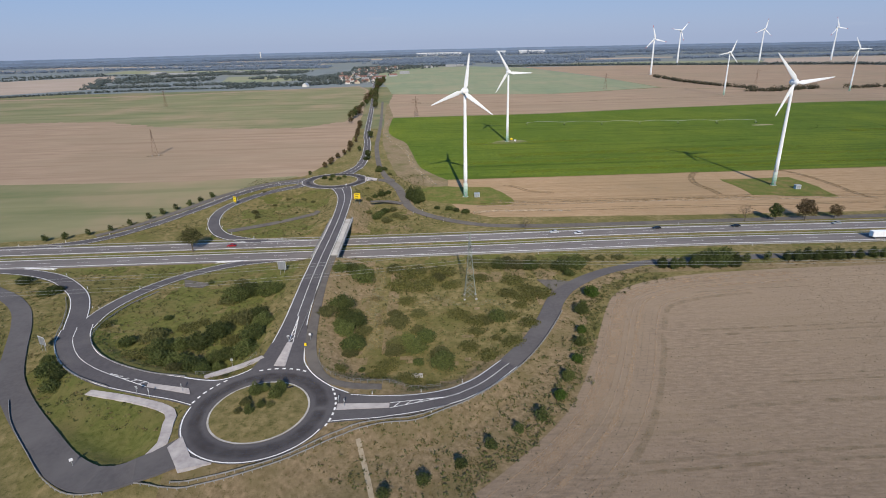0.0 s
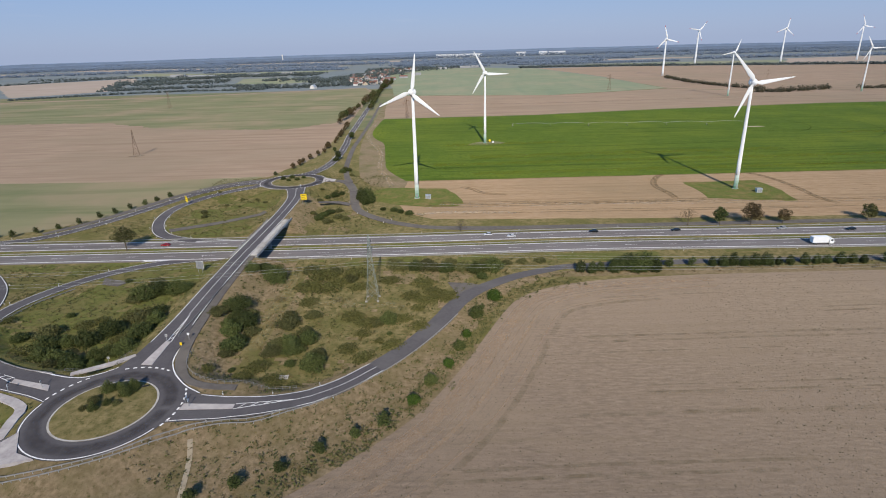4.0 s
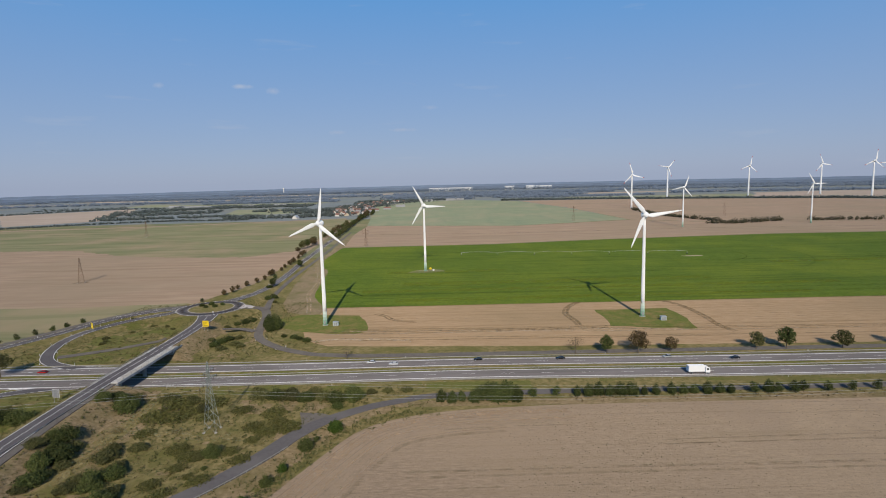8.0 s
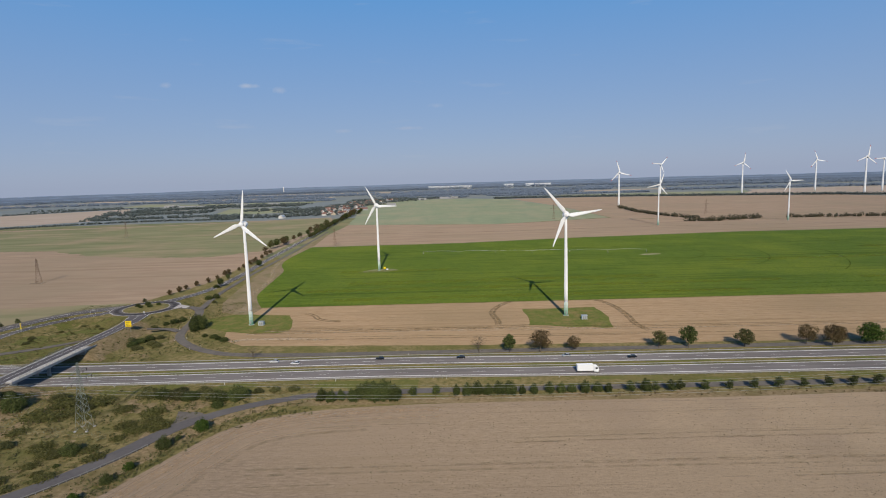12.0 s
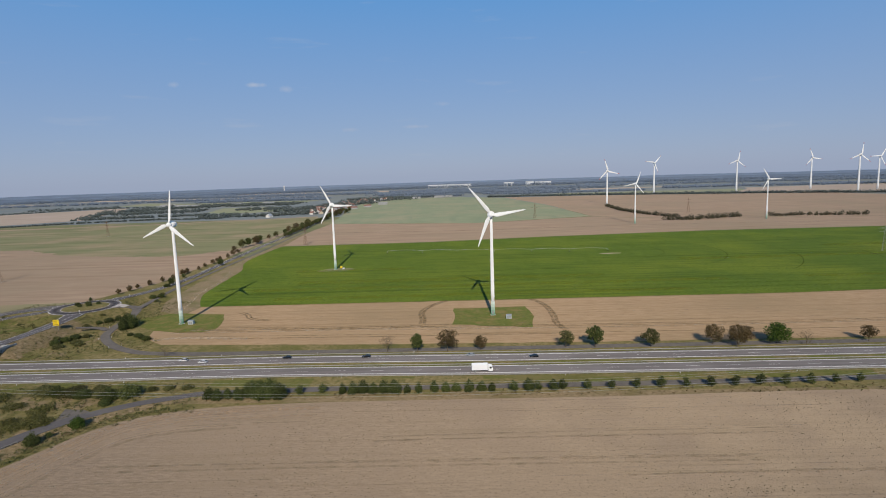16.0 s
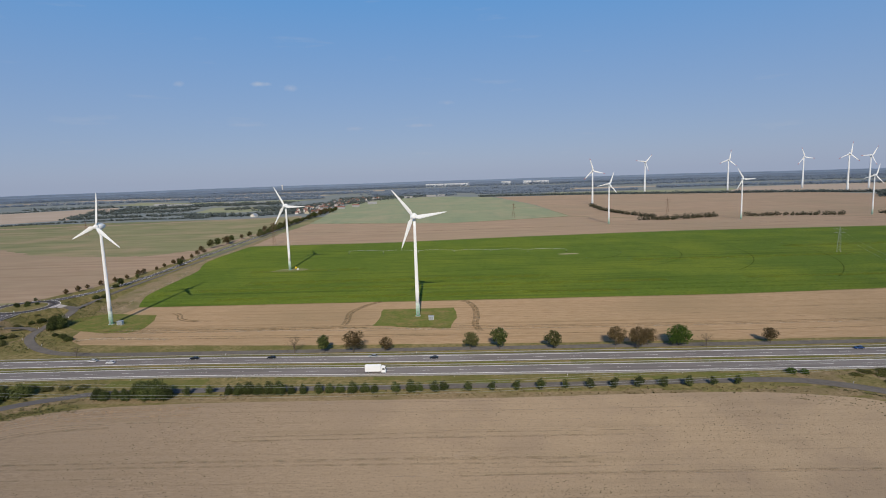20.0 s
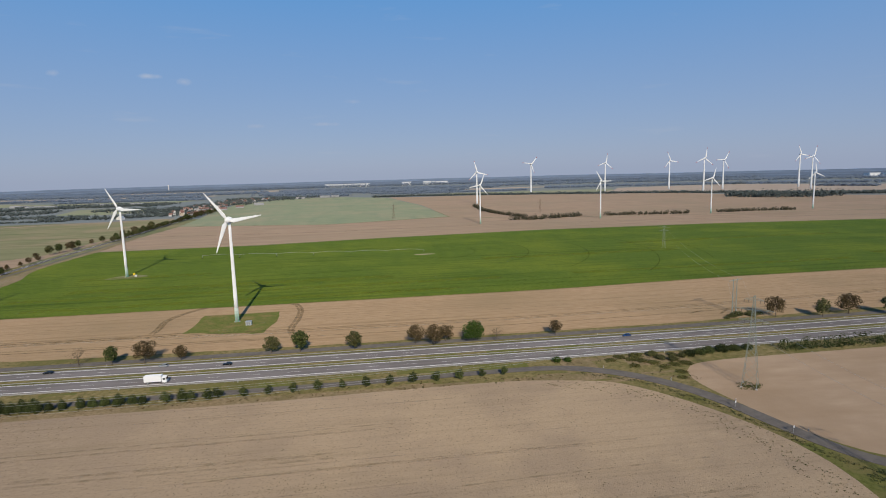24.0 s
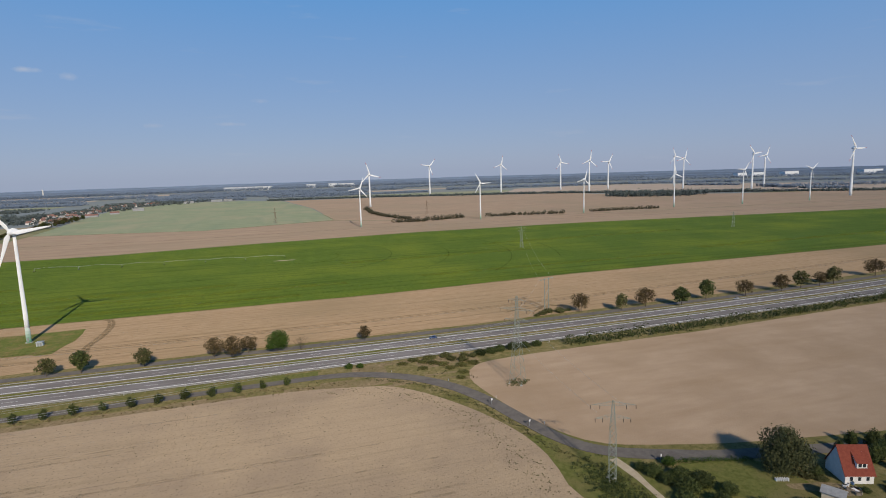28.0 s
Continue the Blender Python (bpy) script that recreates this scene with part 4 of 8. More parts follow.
soft_band("headland_pale", inset(SOUTH_EDGE[2:34], 5.0), 6.0, PALE_SOIL, "pale trodden soil along the field edge", 0.115)
soft_band("headland_pale", inset(SOUTH_EDGE[2:34], 11.5), 2.2, PALE_SOIL, "pale trodden line along the field edge", 0.12)
soft_band("headland_dark", inset(SOUTH_EDGE[2:30], 20.0), 3.6, DAMP_SOIL, "dark weedy furrow round the headland", 0.125)
for k, (d, w) in enumerate(((2.5, 0.6), (4.2, 0.5), (7.2, 0.7), (9.0, 0.5), (13.4, 0.7), (15.6, 0.5), (17.6, 0.7))):
    soft_band("furrow_round", inset(SOUTH_EDGE[0:30], d), w, PALE_SOIL if k % 3 == 0 else FURROW_SOIL, "narrow tillage line following the field edge", 0.127 + 0.003 * (k % 4))
lines = np.random.default_rng(23)
for k in range(26):  # long faint tillage lines across the field
    y = 58.0 + 146.0 * lines.random()
    x0 = 34 + max(0.0, y - 95) * 0.62 + 210 * lines.random()
    x1 = min(415.0 - 0.2 * y, x0 + 50 + 150 * lines.random())
    soft_band("tillage_line", [(x0, y), (x0 * 0.6 + x1 * 0.4, y + 0.6), (x1, y + 1.6)], 0.7 + 0.9 * lines.random(), PALE_LINE if k % 2 else FURROW_SOIL, "faint straight tillage line in the soil", 0.139 + 0.003 * (k % 4))
for k, (x0, x1, y, w) in enumerate(((62, 190, 117.5, 3.0), (95, 330, 131.0, 1.6), (70, 150, 147.0, 1.4), (85, 300, 158.0, 2.4), (96, 150, 186.0, 1.8), (170, 320, 176.0, 1.8), (250, 400, 150.0, 1.6), (200, 420, 118.0, 2.2), (300, 425, 98.0, 2.6), (150, 300, 92.0, 2.0), (330, 420, 135.0, 1.6), (40, 130, 99.0, 2.2))):
    soft_band("furrow", [(x0, y - 1), (x0 * 0.6 + x1 * 0.4, y + 0.8), (x1, y + 2)], w, DAMP_SOIL, "dark weedy furrow across the bare soil", 0.135 + 0.004 * (k % 3), (0.0, 3.2) if k % 2 else (0.0,))
DRY_STRIP = worn_tone("pale dry grass", (0.27, 0.225, 0.11), 2.2, 0.12, 0.9)
for pts, w in (([(-20.6, 217), (-20.2, 205), (-20.1, 194), (-21.2, 182), (-19.4, 170), (-18.8, 160), (-18.8, 150)], 7.0), ([(-16, 184), (-17, 174), (-16, 166)], 6.0), ([(-2, 192), (6, 186), (14, 182), (22, 184), (30, 178)], 6.0), ([(-28, 186), (-24, 190), (-14, 189), (-4, 185), (6, 190)], 5.0)):
    soft_band("dry_strip", pts, w, DRY_STRIP, "pale strip of dry flattened grass in the meadow", 0.06)
# green crop: tramlines along it and wheel arcs of the watering arm
for k, (y, x0, x1) in enumerate(((419.0, 2, 1300), (452.0, 60, 420), (497.0, 40, 300), (560.0, 330, 900), (655.0, 20, 640), (404.0, 300, 1200))):
    soft_band("tramline", [(x0, y), (x0 * 0.7 + x1 * 0.3, y + 1), (x0 * 0.3 + x1 * 0.7, y + 2), (x1, y + 6)], 1.5, CROP_RUT, "dark wheel ruts along the green crop", 0.15 + 0.004 * k, (-1.2, 1.2))
for k, (y, x0, x1, w) in enumerate(((398.0, 60, 380, 14), (432.0, 30, 420, 16), (462.0, 60, 330, 20), (520.0, 40, 160, 16), (440.0, 480, 760, 14), (540.0, 420, 640, 20), (610.0, 600, 900, 18), (470.0, 800, 1200, 18))):
    soft_band("pale_crop", [(x0, y), ((x0 + x1) / 2, y + 3), (x1, y + 5)], w, CROP_PALE, "yellow-green strip in the crop", 0.128)
PIVOT = (366.9, 604.0)
for k, (r, a0, a1) in enumerate(((58, -85, 25), (118, -55, 15), (182, -48, 12), (250, -44, 30), (300, -25, 40))):
    soft_band("wheel_arc", [(PIVOT[0] + r * math.cos(radians(a)), PIVOT[1] + r * math.sin(radians(a))) for a in np.linspace(a0, a1, 14)], 1.7, CROP_RUT, "dark curved wheel rut of the watering arm", 0.172 + 0.004 * k)


TYRE_DARK = worn_tone("tyre-polished asphalt", (0.072, 0.067, 0.072), 4.0, 0.1, 1.0)
for (cx, cy, cz, inner, outer), z in ((SOUTH_ROUND, ZS), (NORTH_ROUND, ZN)):
    for r, w in (((inner + outer) / 2 - 0.3, 4.6),):
        soft_band("wheel_track", [(cx + r * math.cos(a), cy + r * math.sin(a)) for a in np.linspace(0.0, 2 * math.pi, 40)], w, TYRE_DARK, "dark tyre-polished band on the roundabout", z + 0.008)


# ---- wind turbines ----
WHITE = surface("white turbine coating", ((0.84, 0.85, 0.85), (0.9, 0.91, 0.91)), 5.0, 0.45, local=True)
BAND_TONES = [(0.16, 0.34, 0.22), (0.27, 0.45, 0.33), (0.4, 0.55, 0.45), (0.54, 0.66, 0.58), (0.67, 0.75, 0.69)]
BANDS = [surface("green tower band", (c, tuple(v * 0.92 for v in c)), 2.0, 0.5, local=True) for c in BAND_TONES]
RED = surface("red blade marking", ((0.5, 0.06, 0.04), (0.56, 0.08, 0.05)), 2.0, 0.5, local=True)
STEEL = surface("galvanised steel", ((0.36, 0.38, 0.37), (0.48, 0.5, 0.49)), 1.5, 0.5, metal=0.35, local=True)
DOOR_GREY = surface("grey door paint", ((0.3, 0.33, 0.32), (0.36, 0.38, 0.37)), 1.0, 0.5, local=True)
X, Y, Z = (1, 0, 0), (0, 1, 0), (0, 0, 1)


def blade_mesh(length, chord, tip=False):
    """A tapered, twisted blade that points up from the hub; tip: only the outer quarter."""
    bm = bmesh.new()
    rings = []
    stations = (0.0, 0.04, 0.09, 0.18, 0.3, 0.5, 0.7, 0.85, 0.95, 1.0)
    widths = (0.32, 0.34, 0.66, 1.0, 0.88, 0.68, 0.5, 0.36, 0.24, 0.08)
    thick = (0.32, 0.3, 0.24, 0.2, 0.15, 0.11, 0.075, 0.05, 0.03, 0.015)
    for s, w, h in zip(stations, widths, thick):
        if tip and s < 0.84:
            continue
        a = radians(24 * (1 - s) ** 2 + 3)
        ax, ay = Vector((math.cos(a), -math.sin(a), 0)), Vector((math.sin(a), math.cos(a), 0))
        grow = 1.06 if tip else 1.0
        rings.append((Vector((0.0, 0, s * length)) + ax * w * chord * 0.22, ax, ay, w * chord / 2 * grow, h * chord / 2 * grow))
    tube(bm, rings, 10)
    return bm


def turbine(x, y, hub, reach, phase, label, group, bands=True, red=False, facing=0.0):
    """Tower, nacelle, spinner and three blades; the rotor faces south, turned by facing."""
    t = thing("wind_turbine", label, "wind turbine", group)
    foot = (1.3 if bands else 1.8) * hub / 64
    tower_top = hub - 1.6
    lower = 9.0 if bands else 0.0
    radius = lambda z: foot + (foot * 0.6 - foot) * (z / tower_top) ** 0.9  # noqa: E731
    bm = bmesh.new()
    tube(bm, [((0, 0, z), X, Y, radius(z), radius(z)) for z in np.linspace(lower, tower_top, 8)], 24)
    part("tower", bm, WHITE, t, smooth=True)
    for k in range(5 if bands else 0):
        z0, z1 = lower * k / 5, lower * (k + 1) / 5
        bm = bmesh.new()
        tube(bm, [((0, 0, z0), X, Y, radius(z0), radius(z0)), ((0, 0, z1), X, Y, radius(z1), radius(z1))], 24, cap=False)
        part("tower_band", bm, BANDS[k], t, "green painted ring of the tower foot", smooth=True)
    bm = bmesh.new()
    tube(bm, [((0, 0, -0.1), X, Y, foot * 1.5, foot * 1.5), ((0, 0, 0.25), X, Y, foot * 1.45, foot * 1.45)], 24)
    part("foundation", bm, CONCRETE, t, "round concrete footing")
    bm = bmesh.new()
    box(bm, (-0.5, -foot - 0.12, 0.9), (0.5, -foot * 0.9, 3.0))
    part("door", bm, DOOR_GREY, t, "grey steel door")
    size = reach / 20.0
    head = pose(0, 0, hub, 0, 0, facing)
    bm = bmesh.new()
    shape = ((-2.1, 2.0), (-1.7, 2.35), (-0.6, 2.45), (0.8, 2.2), (2.2, 1.6), (3.2, 0.95), (3.7, 0.25))
    tube(bm, [((0, yy * size, 0), X, Z, r * size * 0.86, r * size * 0.86) for yy, r in shape], 20)
    ob = part("nacelle", bm, WHITE, t, "rounded white nacelle", smooth=True)
    ob.matrix_local = head
    bm = bmesh.new()
    tube(bm, [((0, yy * size, 0), X, Z, r * size * 0.86, r * size * 0.86) for yy, r in ((-2.2, 1.85), (-2.9, 1.75), (-3.6, 1.35), (-4.1, 0.75), (-4.3, 0.15))], 20)
    ob = part("spinner", bm, WHITE, t, "domed white spinner", smooth=True)
    ob.matrix_local = head
    for k in range(3):
        blade = part("blade", blade_mesh(reach, 2.5 * size), WHITE, t, smooth=True)
        blade.matrix_local = head @ pose(0, -2.9 * size, 0, 0, phase + 120 * k, 0)
        if red:
            part("blade_tip", blade_mesh(reach, 2.5 * size, True), RED, blade, "red painted blade tip", smooth=True)
    t.location = (x, y, 0)
    return t


NEAR_LABEL = "white wind turbine with green-banded tower foot, three still blades"
for x, y, phase, facing in ((24.2, 333.0, 8, -12), (79.0, 529.0, -28, -8), (224.3, 338.0, -38, -8)):
    turbine(x, y, 64.2, 21.5, phase, NEAR_LABEL, "near wind turbines", facing=facing)
for x, y, hub, phase in ((493.5, 915, 66, 20), (717, 931, 67, -30), (942, 948, 66, 15), (1166, 962, 70, -8), (1330, 946, 74, 35), (1507, 936, 71, 50)):
    turbine(x, y, hub, 20.5, phase, "slim white wind turbine standing in a stubble field", "far wind turbines")
turbine(595, 1480, 88, 33, -15, "tall white wind turbine beside a hedge", "far wind turbines", bands=False, red=True)
for x, y, hub, phase in ((912, 2040, 112, 40), (1205, 2030, 110, 10), (1475, 2040, 112, -20), (1405, 1700, 113, 8), (1605, 1893, 108, 30), (1792, 1690, 111, 15), (1899, 1484, 118, -38), (2020, 1550, 112, 22), (1724, 1009, 116, -30), (1900, 1875, 122, -20)):
    turbine(x, y, hub, 36, phase, "tall slender white wind turbine with red blade tips", "distant wind turbines", bands=False, red=True)


# ---- plants ----
def leaf_material(name, dark, mid, light, vary=0.12):
    """Foliage whose leaves differ one by one."""
    m = bpy.data.materials.new(name)
    m.use_nodes = True
    nodes, link = m.node_tree.nodes, m.node_tree.links.new
    bsdf = nodes["Principled BSDF"]
    bsdf.inputs["Roughness"].default_value = 0.75
    bsdf.inputs["Specular IOR Level"].default_value = 0.2
    bsdf.inputs["Diffuse Roughness"].default_value = 1.0
    ramp = nodes.new("ShaderNodeValToRGB")
    ramp.color_ramp.elements[0].color, ramp.color_ramp.elements[1].color = (*dark, 1), (*light, 1)
    ramp.color_ramp.elements.new(0.55).color = (*mid, 1)
    geo = nodes.new("ShaderNodeNewGeometry")
    link(geo.outputs["Random Per Island"], ramp.inputs[0])
    info = nodes.new("ShaderNodeObjectInfo")
    spread = nodes.new("ShaderNodeMapRange")
    spread.inputs["To Min"].default_value, spread.inputs["To Max"].default_value = 1 - vary, 1 + vary
    link(info.outputs["Random"], spread.inputs["Value"])
    hsv = nodes.new("ShaderNodeHueSaturation")
    link(spread.outputs["Result"], hsv.inputs["Value"])
    link(ramp.outputs["Color"], hsv.inputs["Color"])
    link(hsv.outputs["Color"], bsdf.inputs["Base Color"])
    return m


LEAF = leaf_material("dark green leaves", (0.028, 0.04, 0.011), (0.056, 0.072, 0.02), (0.098, 0.114, 0.034), 0.3)
LEAF_FRESH = leaf_material("fresh green leaves", (0.026, 0.05, 0.007), (0.05, 0.09, 0.013), (0.09, 0.13, 0.022))
LEAF_DULL = leaf_material("dull olive leaves", (0.05, 0.055, 0.017), (0.088, 0.09, 0.031), (0.14, 0.132, 0.052), 0.3)
LEAF_MID = leaf_material("mid green leaves", (0.04, 0.054, 0.014), (0.076, 0.092, 0.026), (0.122, 0.138, 0.044), 0.32)
LEAF_PALE = leaf_material("yellow-olive scrub leaves", (0.05, 0.056, 0.013), (0.095, 0.095, 0.026), (0.16, 0.145, 0.05))
LEAF_WILLOW = leaf_material("grey-green willow leaves", (0.045, 0.052, 0.02), (0.072, 0.08, 0.032), (0.115, 0.115, 0.05))
LEAF_BROWN = leaf_material("browning leaves", (0.05, 0.038, 0.017), (0.095, 0.066, 0.028), (0.135, 0.1, 0.04))
# blue-grey of the haze mixed into the leaf colours
LEAF_FAR = leaf_material("foliage tinted with haze", (0.066, 0.084, 0.084), (0.08, 0.1, 0.096), (0.104, 0.122, 0.11))
STRAW = leaf_material("dry straw grass", (0.105, 0.083, 0.03), (0.16, 0.126, 0.052), (0.225, 0.18, 0.082))
DRY_BROWN = leaf_material("dry brown grass", (0.085, 0.06, 0.026), (0.135, 0.097, 0.045), (0.2, 0.148, 0.072))
TUFT = leaf_material("green grass tufts", (0.06, 0.074, 0.018), (0.1, 0.11, 0.034), (0.15, 0.145, 0.058))
WEED = leaf_material("dark weeds", (0.045, 0.05, 0.022), (0.075, 0.075, 0.04), (0.115, 0.1, 0.06))
BARK = surface("bark", ((0.09, 0.07, 0.05), (0.16, 0.13, 0.1)), 0.4, 0.9, 0.4, 0.2, local=True)


def leaves(rng, lobes, count, size, flat=0.5, sunward=0.0):
    """Quads spread through lobes (centre, radii), denser towards their skins and turned outwards."""
    lobes = [(np.array(c, float), np.array(r, float)) for c, r in lobes]
    weight = np.array([np.prod(r) ** 0.67 for _, r in lobes])
    pick = rng.choice(len(lobes), count, p=weight / weight.sum())
    d = rng.normal(size=(count, 3))
    d /= np.linalg.norm(d, axis=1)[:, None]
    depth = 1 - 0.45 * rng.random(count) ** 1.8
    c = np.array([lobes[i][0] for i in pick])
    r = np.array([lobes[i][1] for i in pick])
    at = c + d * r * depth[:, None] * (1 + 0.12 * rng.normal(size=(count, 1)))
    n = d / r * r.mean() + flat * rng.normal(size=(count, 3)) + sunward * np.array((0.05, -0.87, 0.5))
    n /= np.linalg.norm(n, axis=1)[:, None]
    u = np.cross(n, rng.normal(size=(count, 3)))
    u /= np.linalg.norm(u, axis=1)[:, None]
    v = np.cross(n, u)
    s = size * (0.6 + 0.8 * rng.random((count, 1)))
    quad = np.stack([at - u * s, at - v * s * 0.6, at + u * s, at + v * s * 0.6], 1)
    return quad.reshape(-1, 3)


def quads_mesh(name, verts, material):
    data = bpy.data.meshes.new(name)
    n = len(verts) // 4
    data.from_pydata(verts.tolist(), [], np.arange(n * 4).reshape(n, 4).tolist())
    data.materials.append(material)
    return data


def limb_mesh(rng, height, radius, spread, limbs=5, fork=0.35):
    bm = bmesh.new()
    lean = rng.normal(size=2) * 0.03 * height
    top = Vector((lean[0], lean[1], height))
    tube(bm, [((0, 0, -0.2), X, Y, radius * 1.3, radius * 1.3), (tuple(top * fork), X, Y, radius * 0.85, radius * 0.85), (tuple(top), X, Y, radius * 0.18, radius * 0.18)], 7)
    for k in range(limbs):
        a = 2 * math.pi * (k + rng.random() * 0.6) / limbs
        s = fork + (0.85 - fork) * rng.random()
        start = top * s
        stop = start + Vector((math.cos(a), math.sin(a), 0.9)) * spread * (1.15 - s) * 0.9
        mid = (start + stop) / 2 + Vector((0, 0, -0.05 * spread))
        tube(bm, [(tuple(start), X, Y, radius * 0.45, radius * 0.45), (tuple(mid), X, Y, radius * 0.3, radius * 0.3), (tuple(stop), X, Y, radius * 0.08, radius * 0.08)], 5)
        for _ in range(3):
            u = 0.35 + 0.5 * rng.random()
            base = start.lerp(stop, u)
            tip = base + Vector((rng.normal() * 0.35, rng.normal() * 0.35, 0.45)) * spread * 0.6
            beam(bm, base, tip, radius * 0.22)
    return bm


def tree_kind(seed, height, width, material, label, category="tree", count=620, leaf=0.3, stem=0.28, trunk=0.17, lobes=13, pointed=False, limbs=7, dense=False, name="tree"):
    """One tree with trunk and crown, to be copied."""
    rng = np.random.default_rng(seed)
    t = thing(name, label, category)
    part("trunk", limb_mesh(rng, height * 0.86, trunk, width * 0.5, limbs=limbs, fork=stem + 0.06), BARK, t, "grey-brown bark")
    shape = []
    for k in range(lobes):
        s = (k + 0.5) / lobes
        z = height * (stem + (0.93 - stem) * s)
        wide = width / 2 * ((1 - s) ** 0.7 * 0.9 + 0.12 if pointed else math.sin(math.pi * min(0.96, 0.16 + 0.8 * s)) ** 0.7)
        a = 2.4 * k + rng.random()
        off = wide * (0.2 if pointed else 0.5 if dense else 0.58) * (0.6 + 0.6 * rng.random())
        r = wide * ((0.36 + 0.24 * rng.random()) if not (pointed or dense) else (0.62 + 0.2 * rng.random()))
        shape.append(((off * math.cos(a), off * math.sin(a), z), (r, r, max(0.5, r * 0.75))))
    crown = new("crown", quads_mesh("crown", leaves(rng, shape, count, leaf), material))
    crown.parent = t
    return t


def shrub_kind(seed, width, height, material, label, count=420, leaf=0.26, lobes=7, name="shrub"):
    rng = np.random.default_rng(seed)
    t = thing(name, label, "shrub")
    bm = bmesh.new()
    for k in range(4):
        a = 1.6 * k + rng.random()
        beam(bm, (0, 0, -0.2), (math.cos(a) * width * 0.2, math.sin(a) * width * 0.2, height * 0.55), 0.09)
    part("stems", bm, BARK, t, "thin brown stems")
    shape = []
    for k in range(lobes):
        a = 2.4 * k + rng.random() * 0.7
        off = width * 0.32 * math.sqrt((k + 0.3) / lobes)
        r = width * (0.2 + 0.1 * rng.random())
        top = height * (0.85 - 0.4 * off / (width * 0.32) + 0.2 * rng.random())
        shape.append(((off * math.cos(a), off * math.sin(a), top * 0.5), (r, r, top * 0.5)))
    crown = new("foliage", quads_mesh("foliage", leaves(rng, shape, count, leaf), material))
    crown.parent = t
    return t


USED = set()


def plant(kind, x, y, scale=1.0, turn=0.0, z=None, wide=1.0, group="", label=""):
    """Sets a tree or shrub on the ground; the first of a kind is the one that was built."""
    h = float(bank_height(np.array([x]), np.array([y]))[0]) if z is None else z
    m = pose(x, y, h, 0, 0, turn)
    if kind.name in USED:
        ob = copy_thing(kind, m)
    else:
        USED.add(kind.name)
        ob = kind
        ob.matrix_basis = m
    ob.scale = (scale * wide, scale * wide, scale)
    tagged(ob, label, "", group)
    return ob


def foliage_stuff(name, spots, material, label, category, per=14, leaf=2.0, seed=3, sunward=0.0):
    """Far or uncountable growth: clumps of leaves at spots of (x, y, z, radius, height), one mesh."""
    rng = np.random.default_rng(seed)
    out = []
    for x, y, z, r, h in spots:
        out.append(leaves(rng, [((x, y, z + h * 0.5), (r, r, h * 0.55))], per, leaf, 0.5, sunward))
    ob = new(name, quads_mesh(name, np.vstack(out), material))
    return tagged(ob, label, category, kind="stuff")


def strip_spots(rng, points, width, gap, radius, height):
    """Spots along a line, scattered over its width."""
    line = spline([(*p, 0) for p in points], gap)
    s = sideways(line)
    out = []
    for p, n in zip(line, s):
        o = rng.normal() * width / 2.5
        k = 0.65 + 0.7 * rng.random()
        out.append((p[0] + n[0] * o + rng.normal() * gap * 0.3, p[1] + n[1] * o, 0, radius * k, height * k))
    return out


rng = np.random.default_rng(11)
# each: a line, its width, spacing, tree radius, tree height
WOODS_WEST = [
    ([(-915, 1221), (-756, 1314), (-600, 1360), (-451, 1346), (-400, 1350)], 6, 6, 4, 3.5),
    ([(-830, 1440), (-900, 1600), (-980, 1790)], 24, 6, 7, 6),
    ([(-820, 1450), (-620, 1500), (-420, 1480)], 40, 4, 7, 6),
    ([(-960, 1790), (-860, 1980), (-660, 2060), (-420, 2040)], 90, 2.2, 9, 8),
    ([(-880, 1650), (-760, 1720), (-640, 1760)], 110, 2.6, 8, 7),
    ([(-520, 1760), (-430, 1740), (-360, 1720)], 70, 3, 8, 7),
]
WOODS_NORTHWEST = [
    ([(-470, 1370), (-410, 1392), (-295, 1395), (-205, 1440)], 26, 3.5, 6, 8),
    ([(-330, 1560), (-260, 1700), (-200, 1850), (-160, 2000)], 80, 2.4, 8, 9),
    ([(-1443, 1861), (-1250, 2120), (-1020, 2140)], 12, 9, 5, 5),
    ([(-1520, 2116), (-1200, 2200)], 24, 8, 7, 8),
    ([(-1000, 2180), (-700, 2200), (-420, 2160)], 14, 7, 6, 6),
    ([(-1000, 2470), (-700, 2500), (-400, 2440)], 60, 4, 10, 10),
]
WOODS_NORTH = [
    ([(-2600, 2500), (-1600, 2700), (-1000, 2780), (-500, 2760)], 70, 6, 11, 11),
    ([(-3200, 3050), (-2000, 3450), (-1100, 3250), (-300, 3150)], 160, 3.5, 15, 14),
    ([(-260, 2250), (-100, 2330), (60, 2360), (200, 2400)], 60, 3, 9, 10),
    ([(-250, 2050), (-100, 2150), (20, 2260)], 90, 5, 8, 9),
    ([(-200, 2650), (56, 2800), (302, 2750), (566, 2650), (700, 2560)], 200, 2.2, 13, 14),
    ([(-200, 3150), (200, 3250), (600, 3150), (1000, 3000)], 160, 3, 14, 15),
]
